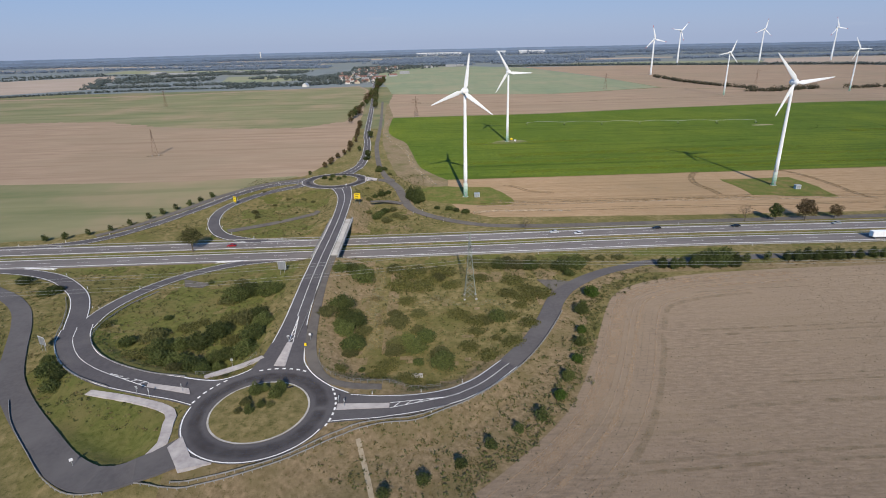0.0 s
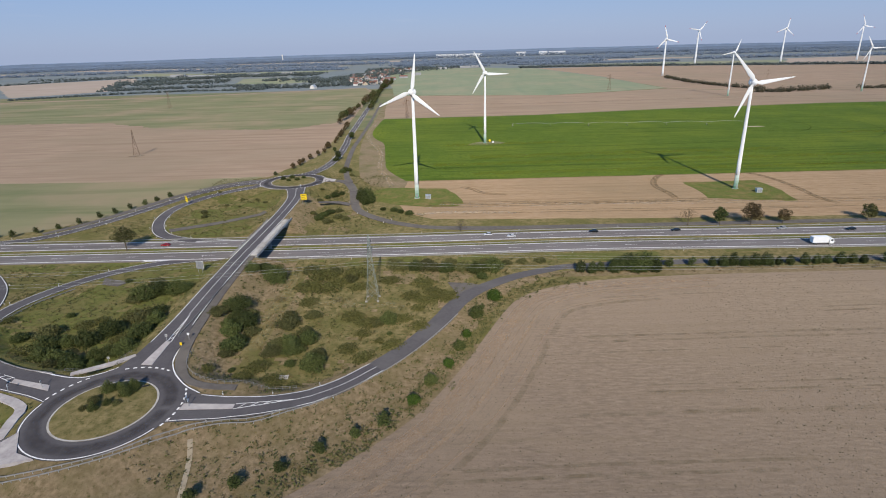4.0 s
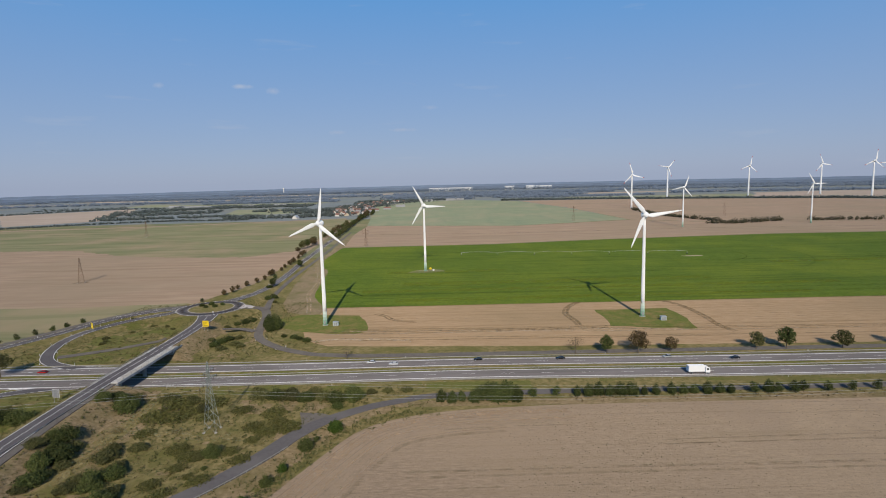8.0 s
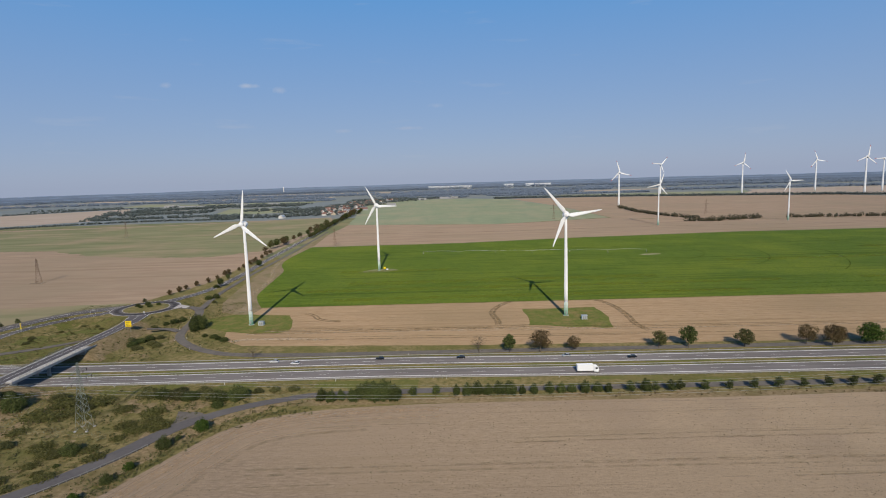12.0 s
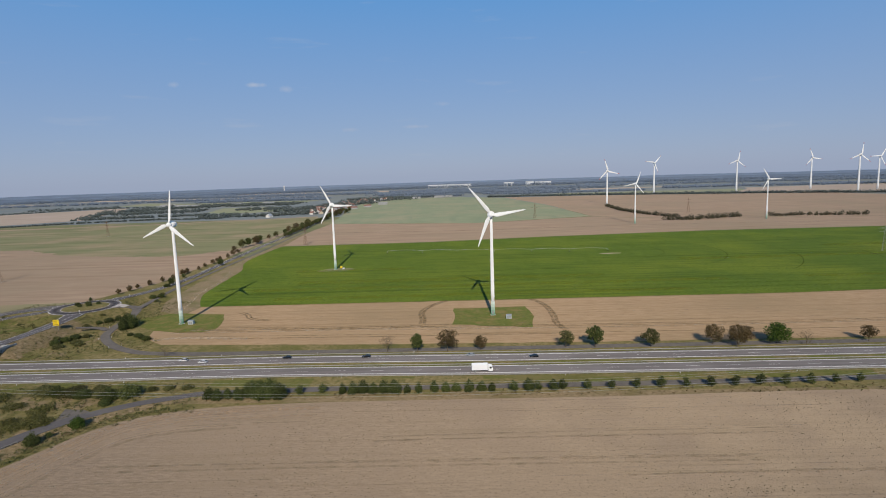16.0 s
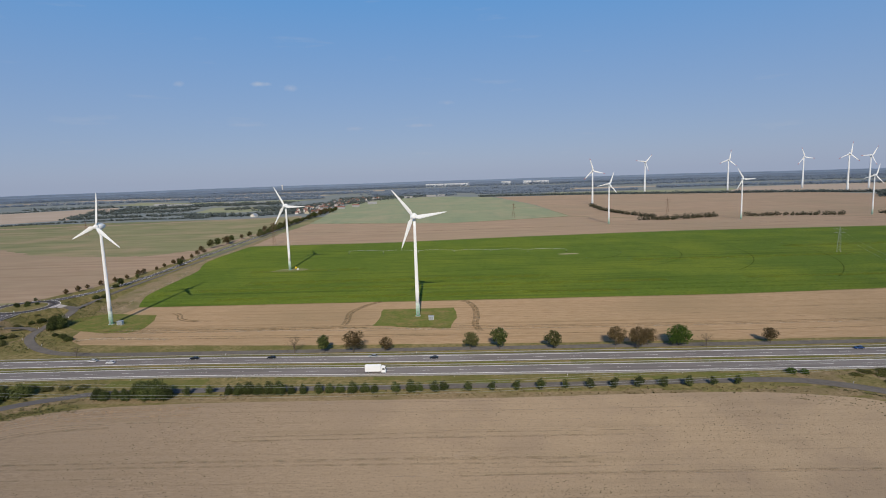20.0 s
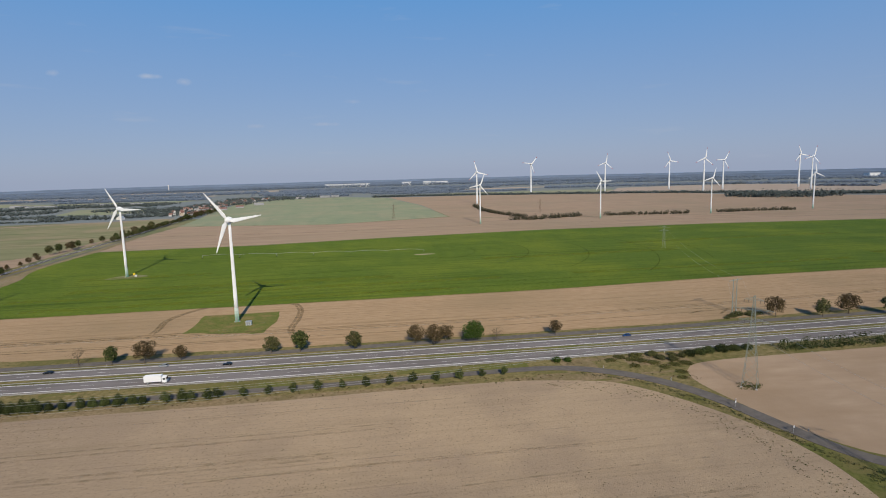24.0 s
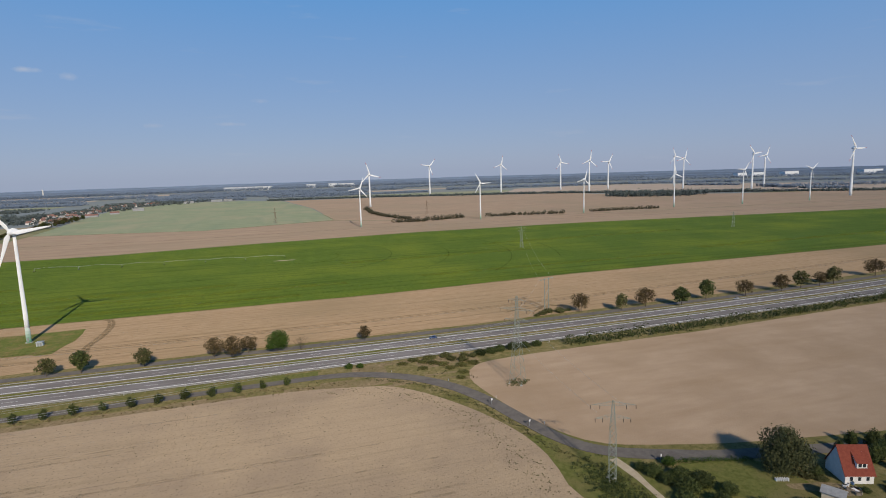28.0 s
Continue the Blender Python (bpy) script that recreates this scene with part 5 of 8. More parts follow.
WOODS_EAST = [
    ([(300, 2500), (420, 2420), (700, 2400), (1000, 2400)], 30, 6, 8, 8),
    ([(310, 2150), (500, 2120), (692, 2070), (912, 1960), (1238, 1800), (1437, 1640), (1650, 1400), (1990, 1110)], 22, 3, 7, 7),
    ([(1310, 1440), (1375, 1380), (1450, 1325), (1545, 1345)], 60, 1.6, 9, 15),
    ([(1560, 1430), (1640, 1390), (1700, 1360), (1770, 1325)], 24, 3, 8, 9),
    ([(2000, 1930), (2060, 1850), (2110, 1750)], 20, 5, 8, 9),
    ([(2070, 1620), (2045, 1530), (2010, 1420)], 26, 4, 9, 11),
    ([(2005, 1390), (2030, 1330), (2065, 1270)], 26, 4, 8, 9),
]
FIELD_HEDGES = [
    ([(572, 1395), (564, 1300), (560, 1225), (566, 1150), (580, 1080), (600, 1010)], 8, 4, 5, 5.5),
    ([(566, 975), (600, 957), (650, 975), (700, 985)], 16, 2.6, 5.5, 7),
    ([(750, 984), (830, 972), (905, 958)], 8, 3.4, 4, 6),
    ([(968, 960), (1040, 962), (1120, 954)], 8, 3.4, 4, 5.5),
]
WOODS_FAR = [
    ([(1150, 2600), (1700, 2500), (2300, 2200), (3000, 1700)], 110, 4, 12, 11),
    ([(900, 3300), (1700, 3300), (2600, 2900), (3600, 2200)], 220, 3.5, 15, 14),
    ([(2100, 1500), (2600, 1350), (3400, 1000)], 70, 6, 11, 11),
    ([(-3400, 3700), (-1800, 3900), (-700, 4050), (0, 4110), (700, 4080), (1500, 3980), (2800, 3300)], 90, 4.5, 15, 19),
]
spots = []
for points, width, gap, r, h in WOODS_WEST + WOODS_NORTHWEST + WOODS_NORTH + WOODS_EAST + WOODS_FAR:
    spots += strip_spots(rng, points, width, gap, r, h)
# leaf colours with still more haze painted in, for the farthest woods
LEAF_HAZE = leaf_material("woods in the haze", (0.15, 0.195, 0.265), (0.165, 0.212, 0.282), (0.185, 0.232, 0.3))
foliage_stuff("hazy_woods", [s for s in spots if s[1] > 2350 or s[0] > 2000], LEAF_HAZE, "distant woods tinted blue-grey with haze", "woods", per=14, leaf=3.6, sunward=1.6)
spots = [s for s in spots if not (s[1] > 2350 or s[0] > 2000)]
LEAF_HEDGE = leaf_material("dull brown-green hedge leaves", (0.042, 0.046, 0.028), (0.07, 0.066, 0.038), (0.105, 0.088, 0.052))
hedge_spots = []
for points, width, gap, r, h in FIELD_HEDGES:
    hedge_spots += strip_spots(rng, points, width * 0.8, gap * 0.8, r * 0.75, h)
foliage_stuff("field_hedges", hedge_spots, LEAF_HEDGE, "brown-green hedges between the stubble fields", "hedge", per=34, leaf=1.1, sunward=0.6)
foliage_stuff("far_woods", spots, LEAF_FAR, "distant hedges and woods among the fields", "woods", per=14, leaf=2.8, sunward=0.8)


def horizon_forest():
    """Low ridges of forest round the edge of the land; haze is put into their colours, the farther the bluer."""
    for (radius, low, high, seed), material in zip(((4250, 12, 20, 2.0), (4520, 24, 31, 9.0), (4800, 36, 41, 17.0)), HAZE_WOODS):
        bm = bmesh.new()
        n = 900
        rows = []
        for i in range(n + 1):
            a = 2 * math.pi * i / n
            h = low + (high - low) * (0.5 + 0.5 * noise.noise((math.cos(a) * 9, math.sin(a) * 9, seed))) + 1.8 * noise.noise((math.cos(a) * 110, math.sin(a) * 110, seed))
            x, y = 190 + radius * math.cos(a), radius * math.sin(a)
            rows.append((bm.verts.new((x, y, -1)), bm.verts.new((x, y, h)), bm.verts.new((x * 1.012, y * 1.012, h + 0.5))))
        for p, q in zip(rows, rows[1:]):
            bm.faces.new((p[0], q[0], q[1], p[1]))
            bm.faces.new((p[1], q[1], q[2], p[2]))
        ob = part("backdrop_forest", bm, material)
        tagged(ob, "forest ridge along the horizon with blue haze in its colour", "forest", kind="structure")


horizon_forest()


# ---- the bridge ----
GREY_CONCRETE = surface("weathered concrete", ((0.33, 0.32, 0.3), (0.43, 0.42, 0.39)), 1.8, 0.9, 0.2, 0.3, patches=(0.27, 0.26, 0.24), patch_size=6, local=True)


RAIL_GREY = surface("dull galvanised steel", ((0.2, 0.195, 0.19), (0.3, 0.29, 0.28)), 1.2, 0.75, metal=0.1, local=True)


def rail_run(name, line, label, height=1.0, gap=2.0, bars=(1.0, 0.55), posts_joined=False, material=None, thick=0.05, category="railing"):
    """Posts and bars along a line of x, y, z."""
    material = material or RAIL_GREY
    line = np.array(line, float)
    along = np.r_[0, np.cumsum(np.linalg.norm(np.diff(line[:, :2], axis=0), axis=1))]
    at = np.arange(0, along[-1] + 0.01, gap)
    pts = np.stack([np.interp(at, along, line[:, i]) for i in range(3)], 1)
    t = thing(name, label, category)
    for share in bars:
        bm = bmesh.new()
        flat = np.c_[pts, np.zeros(len(pts))]
        ribbon(bm, flat, -thick / 2, thick / 2, height * share, thick)
        part("rail", bm, material, t)
    shared = None
    if posts_joined:
        bm = bmesh.new()
        for p in pts:
            box(bm, (p[0] - 0.05, p[1] - 0.05, p[2] - 0.3), (p[0] + 0.05, p[1] + 0.05, p[2] + height))
        tagged(part("posts", bm, material, t), kind="stuff")
    else:
        bm = bmesh.new()
        box(bm, (-0.045, -0.045, -0.3), (0.045, 0.045, height))
        first = part("post", bm, material, t)
        first.location = pts[0]
        for p in pts[1:]:
            ob = new("post", first.data)
            ob.parent = t
            ob.location = p
    return t


RAIL_PALE = surface("pale galvanised steel", ((0.36, 0.35, 0.32), (0.46, 0.45, 0.41)), 1.2, 0.6, metal=0.1, local=True)


def guardrail(name, line, label, gap=2.0, joined=False, material=None):
    """A steel guard rail: a broad folded band on posts."""
    line = np.array(line, float)
    along = np.r_[0, np.cumsum(np.linalg.norm(np.diff(line[:, :2], axis=0), axis=1))]
    at = np.arange(0, along[-1] + 0.01, gap)
    pts = np.stack([np.interp(at, along, line[:, i]) for i in range(3)], 1)
    t = thing(name, label, "guard rail")
    for low, high, out in ((0.44, 0.57, 0.06), (0.61, 0.75, 0.06), (0.55, 0.63, 0.02)):
        bm = bmesh.new()
        ribbon(bm, np.c_[pts, np.zeros(len(pts))], -out, out, high, high - low)
        part("band", bm, material or RAIL_GREY, t, "galvanised steel band")
    if joined:
        bm = bmesh.new()
        for p in pts:
            box(bm, (p[0] - 0.05, p[1] - 0.05, p[2] - 0.3), (p[0] + 0.05, p[1] + 0.05, p[2] + 0.6))
        tagged(part("posts", bm, STEEL, t), kind="stuff")
    else:
        bm = bmesh.new()
        box(bm, (-0.05, -0.05, -0.3), (0.05, 0.05, 0.6))
        first = part("post", bm, STEEL, t)
        first.location = pts[0]
        for p in pts[1:]:
            ob = new("post", first.data)
            ob.parent = t
            ob.location = p
    return t


def bridge():
    t = thing("road_bridge", "grey concrete road bridge over the motorway with a pale footway", "bridge")
    x0, x1, y0, y1 = -50.75, -39.3, 222.0, 273.5
    bm = bmesh.new()
    box(bm, (x0 + 1.0, y0, 4.75), (x1 - 1.0, y1, 5.9))
    box(bm, (x0, y0, 5.55), (x1, y1, 6.02))
    part("deck", bm, GREY_CONCRETE, t)
    bm = bmesh.new()
    box(bm, (-42.35, y0, 6.0), (x1 - 0.12, y1, 6.42))
    part("footway", bm, CONCRETE, t, "pale concrete footway")
    bm = bmesh.new()
    box(bm, (x0 + 0.1, y0, 6.0), (-50.05, y1, 6.35))
    part("kerb", bm, GREY_CONCRETE, t, "concrete edge beam")
    for name, x in (("fascia", x0 - 0.1), ("fascia", x1 - 0.06)):
        bm = bmesh.new()
        box(bm, (x, y0 - 0.5, 5.35), (x + 0.16, y1 + 0.5, 6.5))
        part(name, bm, CONCRETE if x > -45 else GREY_CONCRETE, t, "concrete fascia")
    for y in (224.0, 270.8):
        bm = bmesh.new()
        box(bm, (x0 + 0.6, y - 1.4, -0.4), (x1 - 0.6, y + 1.4, 5.0))
        part("abutment", bm, GREY_CONCRETE, t)
    for x in (x0 + 0.3, x1 - 0.6):
        for y, s in ((223.0, -1), (271.8, 1)):
            bm = bmesh.new()
            vs = [bm.verts.new(p) for p in ((x, y, 0), (x + 0.35, y, 0), (x + 0.35, y, 5.7), (x, y, 5.7), (x, y + s * 7, 4.2), (x + 0.35, y + s * 7, 4.2), (x + 0.35, y + s * 7, 5.7), (x, y + s * 7, 5.7))]
            for f in ((0, 1, 2, 3), (4, 5, 6, 7), (0, 4, 7, 3), (1, 5, 6, 2), (3, 2, 6, 7), (0, 1, 5, 4)):
                bm.faces.new([vs[i] for i in f])
            bmesh.ops.recalc_face_normals(bm, faces=bm.faces)
            part("wing_wall", bm, GREY_CONCRETE, t)
    for x in (-48.4, -42.2):
        bm = bmesh.new()
        tube(bm, [((x, 246.9, -0.3), X, Y, 1.0, 0.55), ((x, 246.9, 4.8), X, Y, 1.0, 0.55)], 18)
        part("pier", bm, CONCRETE, t, "pale concrete pier", smooth=False)
    for x in (x0 + 0.25, x1 - 0.3):
        for share in (1.0, 0.55):
            bm = bmesh.new()
            box(bm, (x - 0.04, y0, 6.42 + share - 0.06), (x + 0.04, y1, 6.42 + share))
            part("rail", bm, RAIL_GREY, t, "steel railing bar")
        for y in np.arange(y0 + 0.5, y1, 2.0):
            bm = bmesh.new()
            box(bm, (x - 0.04, y - 0.04, 6.3), (x + 0.04, y + 0.04, 7.42))
            part("rail_post", bm, RAIL_GREY, t, "steel railing post")


bridge()


def lifted(points, dz=0.0):
    """Adds the ground's height to x, y points along a smooth line."""
    line = spline([(*p, 0) for p in points], 2.0)
    z = bank_height(line[:, 0], line[:, 1])
    return np.c_[line[:, :2], z + dz]


guardrail("guard_rail", lifted([(-66, 95.4), (-58, 94.4), (-46, 95.2), (-36, 98.4), (-29, 102.8), (-22, 108.6), (-13, 111.4), (-4, 113), (5, 118), (11, 122.2), (20.6, 131.6), (29.2, 142.2), (36.8, 154.2), (44.2, 168.0), (47.6, 175)]), "steel guard rail curving round the roundabout")
guardrail("guard_rail", lifted([(-58, 95.5), (-46, 96.3), (-36.5, 99.4), (-29.6, 103.7), (-22.6, 109.6), (-13.3, 112.4), (-4.4, 114.0), (4.6, 118.8)]), "second steel guard rail beside the roundabout")
guardrail("guard_rail", lifted([(-42.4, 154), (-42.2, 170), (-42.15, 195), (-42.0, 220)]), "steel guard rail between road and footway")
guardrail("guard_rail", lifted([(-118, 131.5), (-110, 121), (-98, 109), (-88, 99.5), (-79, 94), (-70, 93.6)]), "steel guard rail along the curving lane")
guardrail("guard_rail", lifted([(-90, 131.5), (-103, 138.6), (-114.5, 148.5), (-124, 162), (-130, 176), (-136, 188), (-143, 199)]), "steel guard rail outside the slip road bend")
guardrail("guard_rail", lifted([(-70, 134.6), (-82, 138), (-96, 145.4), (-106, 154), (-113.2, 164), (-115.2, 176), (-113.8, 190), (-108, 204)]), "steel guard rail inside the slip road bend")
rail_run("path_railing", lifted([(2, 128.6), (-9, 129.2), (-20, 129.2), (-27, 132), (-32.5, 138), (-34.2, 146)]), "low steel railing along the footway", 1.1)
rail_run("path_railing", lifted([(-53.5, 146.5), (-58, 141.2), (-63, 138.2), (-68, 136.8)]), "low steel railing beside the roundabout", 1.1)
for y, name in ((245.2, "median"), (262.4, "north"), (231.2, "south")):
    run = [(x, y + bend(x), 0.0) for x in np.arange(-420, 900, 12.0)]
    if y < 240:
        run = [p for p in run if p[0] > -35]
    guardrail("guard_rail", run, "long steel guard rail beside the motorway", 4.0, True, RAIL_PALE)


# ---- pylons and wires ----
PALE_STEEL = surface("pale green-grey lattice steel", ((0.24, 0.28, 0.24), (0.34, 0.37, 0.33)), 2.0, 0.6, metal=0.1, local=True)
RUST_STEEL = surface("rust-brown lattice steel", ((0.16, 0.1, 0.07), (0.24, 0.16, 0.11)), 2.0, 0.8, local=True)
GLASSY = surface("dark insulator", ((0.05, 0.035, 0.03), (0.09, 0.06, 0.05)), 0.3, 0.35, local=True)
WIRE = surface("bare aluminium wire", ((0.38, 0.4, 0.38), (0.48, 0.5, 0.47)), 2.0, 0.5, metal=0.3)


def pylon(x, y, height, foot, arms, turn, label, material, waist=0.35, bar=0.075, group="pylons", insulators=True):
    """A lattice mast: four legs, crossed bracing and arms (height, half length) along its own y."""
    t = thing("power_pylon", label, "pylon", group)
    width = lambda z: foot * (1 - (1 - waist) * min(1.0, z / (height * 0.62))) * (1.0 if z < height * 0.62 else 1 - 0.75 * (z / height - 0.62) / 0.38)  # noqa: E731
    levels = [0.0]
    while levels[-1] < height * 0.97:
        levels.append(levels[-1] + max(0.9, width(levels[-1]) * 0.95))
    levels[-1] = height
    for sx, sy in ((-1, -1), (1, -1), (1, 1), (-1, 1)):
        bm = bmesh.new()
        for a, b in zip(levels, levels[1:]):
            beam(bm, (sx * width(a) / 2, sy * width(a) / 2, a - (0.3 if a == 0 else 0)), (sx * width(b) / 2, sy * width(b) / 2, b), bar * 1.3)
        part("leg", bm, material, t)
        bm = bmesh.new()
        box(bm, (sx * foot / 2 - 0.4, sy * foot / 2 - 0.4, -0.2), (sx * foot / 2 + 0.4, sy * foot / 2 + 0.4, 0.35))
        part("footing", bm, CONCRETE, t, "concrete footing block")
    for side in range(4):
        bm = bmesh.new()
        corner = [(-1, -1), (1, -1), (1, 1), (-1, 1)]
        (ax, ay), (bx, by) = corner[side], corner[(side + 1) % 4]
        for a, b in zip(levels, levels[1:]):
            beam(bm, (ax * width(a) / 2, ay * width(a) / 2, a), (bx * width(b) / 2, by * width(b) / 2, b), bar)
            beam(bm, (bx * width(a) / 2, by * width(a) / 2, a), (ax * width(b) / 2, ay * width(b) / 2, b), bar)
        part("bracing", bm, material, t)
    for z, half in arms:
        bm = bmesh.new()
        w = width(z)
        for s in (-1, 1):
            tip = (0, s * half, z + 0.1)
            for k in (-1, 1):
                beam(bm, (k * w / 2, s * w / 2, z), tip, bar)
                beam(bm, (k * w / 2, s * w / 2, z + 1.1), tip, bar)
                for u in (0.25, 0.5, 0.75):
                    p = Vector((k * w / 2, s * w / 2, z)).lerp(Vector(tip), u)
                    q = Vector((k * w / 2, s * w / 2, z + 1.1)).lerp(Vector(tip), u)
                    beam(bm, p, q, bar * 0.8)
        part("cross_arm", bm, material, t)
        for s in (-1, 1) if insulators else ():
            for u in (1.0, 0.58):
                bm = bmesh.new()
                tube(bm, [((0, s * half * u, z - k * 0.16), X, Y, 0.12 if k % 2 else 0.07, 0.12 if k % 2 else 0.07) for k in range(8)], 8)
                part("insulator", bm, GLASSY, t, "dark hanging insulator")
    t.matrix_basis = pose(x, y, 0, 0, 0, turn)
    return t


pylon(15.2, 188.4, 26.0, 4.4, [(19.0, 7.0), (22.4, 4.6)], 0, "pale green-grey lattice power pylon in the meadow", PALE_STEEL, bar=0.06)
pylon(461.8, 185.0, 38.0, 5.6, [(27.5, 5.5), (32.0, 7.5), (36.0, 3.6)], 45, "tall pale lattice power pylon at the field corner", PALE_STEEL, bar=0.066)
pylon(457.5, 107.8, 24.5, 2.0, [(19.0, 5.0), (23.0, 6.4)], 70, "slim pale lattice power pylon beside the lane", PALE_STEEL, waist=0.82, bar=0.05)
pylon(-330.0, 188.4, 26.0, 4.4, [(19.0, 7.0), (22.4, 4.6)], 0, "pale green-grey lattice power pylon in the meadow", PALE_STEEL)
pylon(-247.0, 506.0, 24.0, 5.2, [(17.5, 5.5), (21.5, 4.0)], 25, "rust-brown lattice power pylon in the stubble field", RUST_STEEL)
pylon(632.0, 559.0, 25.0, 3.4, [(19.0, 5.0), (22.5, 6.0)], 60, "pale lattice power pylon in the green crop", PALE_STEEL, waist=0.6)
pylon(976.0, 603.0, 22.0, 3.4, [(17.0, 5.0), (20.0, 6.0)], 60, "pale lattice power pylon in the green crop", PALE_STEEL, waist=0.6)
pylon(-11.0, 738.0, 26.0, 4.4, [(18.0, 7.0), (22.0, 5.0)], 60, "rust-brown lattice power pylon beyond the green crop", RUST_STEEL)
pylon(350.0, 1085.0, 30.0, 5.0, [(21.0, 7.0), (26.0, 5.0)], 60, "rust-brown lattice power pylon in the far fields", RUST_STEEL, insulators=False)
pylon(660.0, 1110.0, 30.0, 5.0, [(21.0, 7.0), (26.0, 5.0)], 60, "rust-brown lattice power pylon in the far fields", RUST_STEEL, insulators=False)
pylon(-430.0, 950.0, 28.0, 5.0, [(20.0, 7.0), (25.0, 5.0)], 60, "rust-brown lattice power pylon in the far fields", RUST_STEEL, insulators=False)


def portal_mast():
    t = thing("power_mast", "twin-pole pale steel power mast beside the motorway", "pylon")
    for x in (-2.0, 2.0):
        bm = bmesh.new()
        tube(bm, [((x, 0, -0.3), X, Y, 0.3, 0.3), ((x, 0, 21), X, Y, 0.2, 0.2)], 10)
        part("pole", bm, PALE_STEEL, t)
    bm = bmesh.new()
    beam(bm, (-6.5, 0, 20.2), (6.5, 0, 20.2), 0.3)
    part("cross_arm", bm, PALE_STEEL, t)
    bm = bmesh.new()
    for a, b in ((2, 8), (8, 14), (14, 20)):
        beam(bm, (-2, 0, a), (2, 0, b), 0.12)
    part("bracing", bm, PALE_STEEL, t)
    t.matrix_basis = pose(529, 291, 0, 0, 0, 25)


portal_mast()


def wires(name, a, b, sag, label):
    """One conductor that hangs between two points."""
    a, b = Vector(a), Vector(b)
    bm = bmesh.new()
    n = 24
    pts = []
    for i in range(n + 1):
        u = i / n
        p = a.lerp(b, u)
        p.z -= 4 * sag * u * (1 - u)
        pts.append(p)
    tube(bm, [(tuple(p), Y if abs(b.x - a.x) > abs(b.y - a.y) else X, Z, 0.032, 0.032) for p in pts], 4, cap=False)
    tagged(part(name, bm, WIRE), label, "power line", "power lines")


for dy, z in ((-7.0, 17.2), (-4.06, 17.2), (4.06, 17.2), (7.0, 17.2)):
    wires("power_line", (15.2, 188.4 + dy, z), (461.8, 185.0 + dy * 0.6, z + 9.0), 9.0, "thin aluminium power line above the service road")
    wires("power_line", (15.2, 188.4 + dy, z), (-330, 188.4 + dy, z), 7.0, "thin aluminium power line above the meadow")
for dx in (-5.0, 5.0):
    wires("power_line", (461.8 + dx, 185.0, 26.0), (457.5 + dx, 107.8, 21.5), 1.5, "thin aluminium power line at the field corner")
    wires("power_line", (461.8 + dx, 185.0, 28.5), (529 + dx, 291, 20.0), 2.5, "thin aluminium power line crossing the motorway")
    wires("power_line", (529 + dx, 291, 20.0), (632 + dx * 0.6, 559, 20.0), 5.0, "thin aluminium power line above the fields")


# ---- small built things ----
GLASS_DARK = surface("dark tinted glass", ((0.02, 0.025, 0.03), (0.03, 0.035, 0.04)), 1.0, 0.08, local=True)
KIOSK_WALL = surface("pale green kiosk wall", ((0.52, 0.58, 0.54), (0.6, 0.65, 0.61)), 1.0, 0.7, local=True)
TIN = surface("light grey tin roof", ((0.5, 0.52, 0.52), (0.6, 0.62, 0.62)), 0.6, 0.5, metal=0.2, local=True)
YELLOW = surface("yellow sign sheet", ((0.8, 0.6, 0.012), (0.84, 0.65, 0.016)), 1.0, 0.45, local=True)
BLACK = surface("black plastic", ((0.02, 0.02, 0.02), (0.03, 0.03, 0.03)), 0.5, 0.5, local=True)
SIGN_WHITE = surface("white sign sheet", ((0.72, 0.72, 0.72), (0.78, 0.78, 0.78)), 0.5, 0.45, local=True)
SIGN_BACK = surface("grey aluminium sign back", ((0.3, 0.31, 0.32), (0.38, 0.39, 0.4)), 0.8, 0.5, metal=0.4, local=True)
TYRE = surface("black tyre rubber", ((0.015, 0.015, 0.015), (0.025, 0.025, 0.025)), 0.3, 0.85, local=True)


def on_ground(x, y):
    return float(bank_height(np.array([x]), np.array([y]))[0])


def kiosk(x, y):
    t = thing("transformer_kiosk", "small pale green transformer kiosk with tin roof on the grass", "kiosk", "transformer kiosks")
    bm = bmesh.new()
    box(bm, (-1.6, -1.2, -0.1), (1.6, 1.2, 2.2))
    part("wall", bm, KIOSK_WALL, t)
    bm = bmesh.new()
    box(bm, (-1.8, -1.4, 2.2), (1.8, 1.4, 2.45))
    part("roof", bm, TIN, t)
    for x0 in (-1.2, 0.1):
        bm = bmesh.new()
        box(bm, (x0, -1.26, 0.15), (x0 + 1.1, -1.19, 2.0))
        part("door", bm, SIGN_BACK, t, "grey steel door")
    t.location = (x, y, 0.12)


kiosk(31.2, 331.5)
kiosk(233.5, 328.0)


def crop_box(x, y):
    t = thing("switch_box", "small white switch box beside the turbine in the crop", "box")
    bm = bmesh.new()
    box(bm, (-0.9, -0.7, 0), (0.9, 0.7, 1.5))
    part("case", bm, SIGN_WHITE, t)
    bm = bmesh.new()
    box(bm, (-0.95, -0.75, 1.5), (0.95, 0.75, 1.62))
    part("lid", bm, TIN, t)
    t.location = (x, y, 0.09)


crop_box(86.8, 529.5)


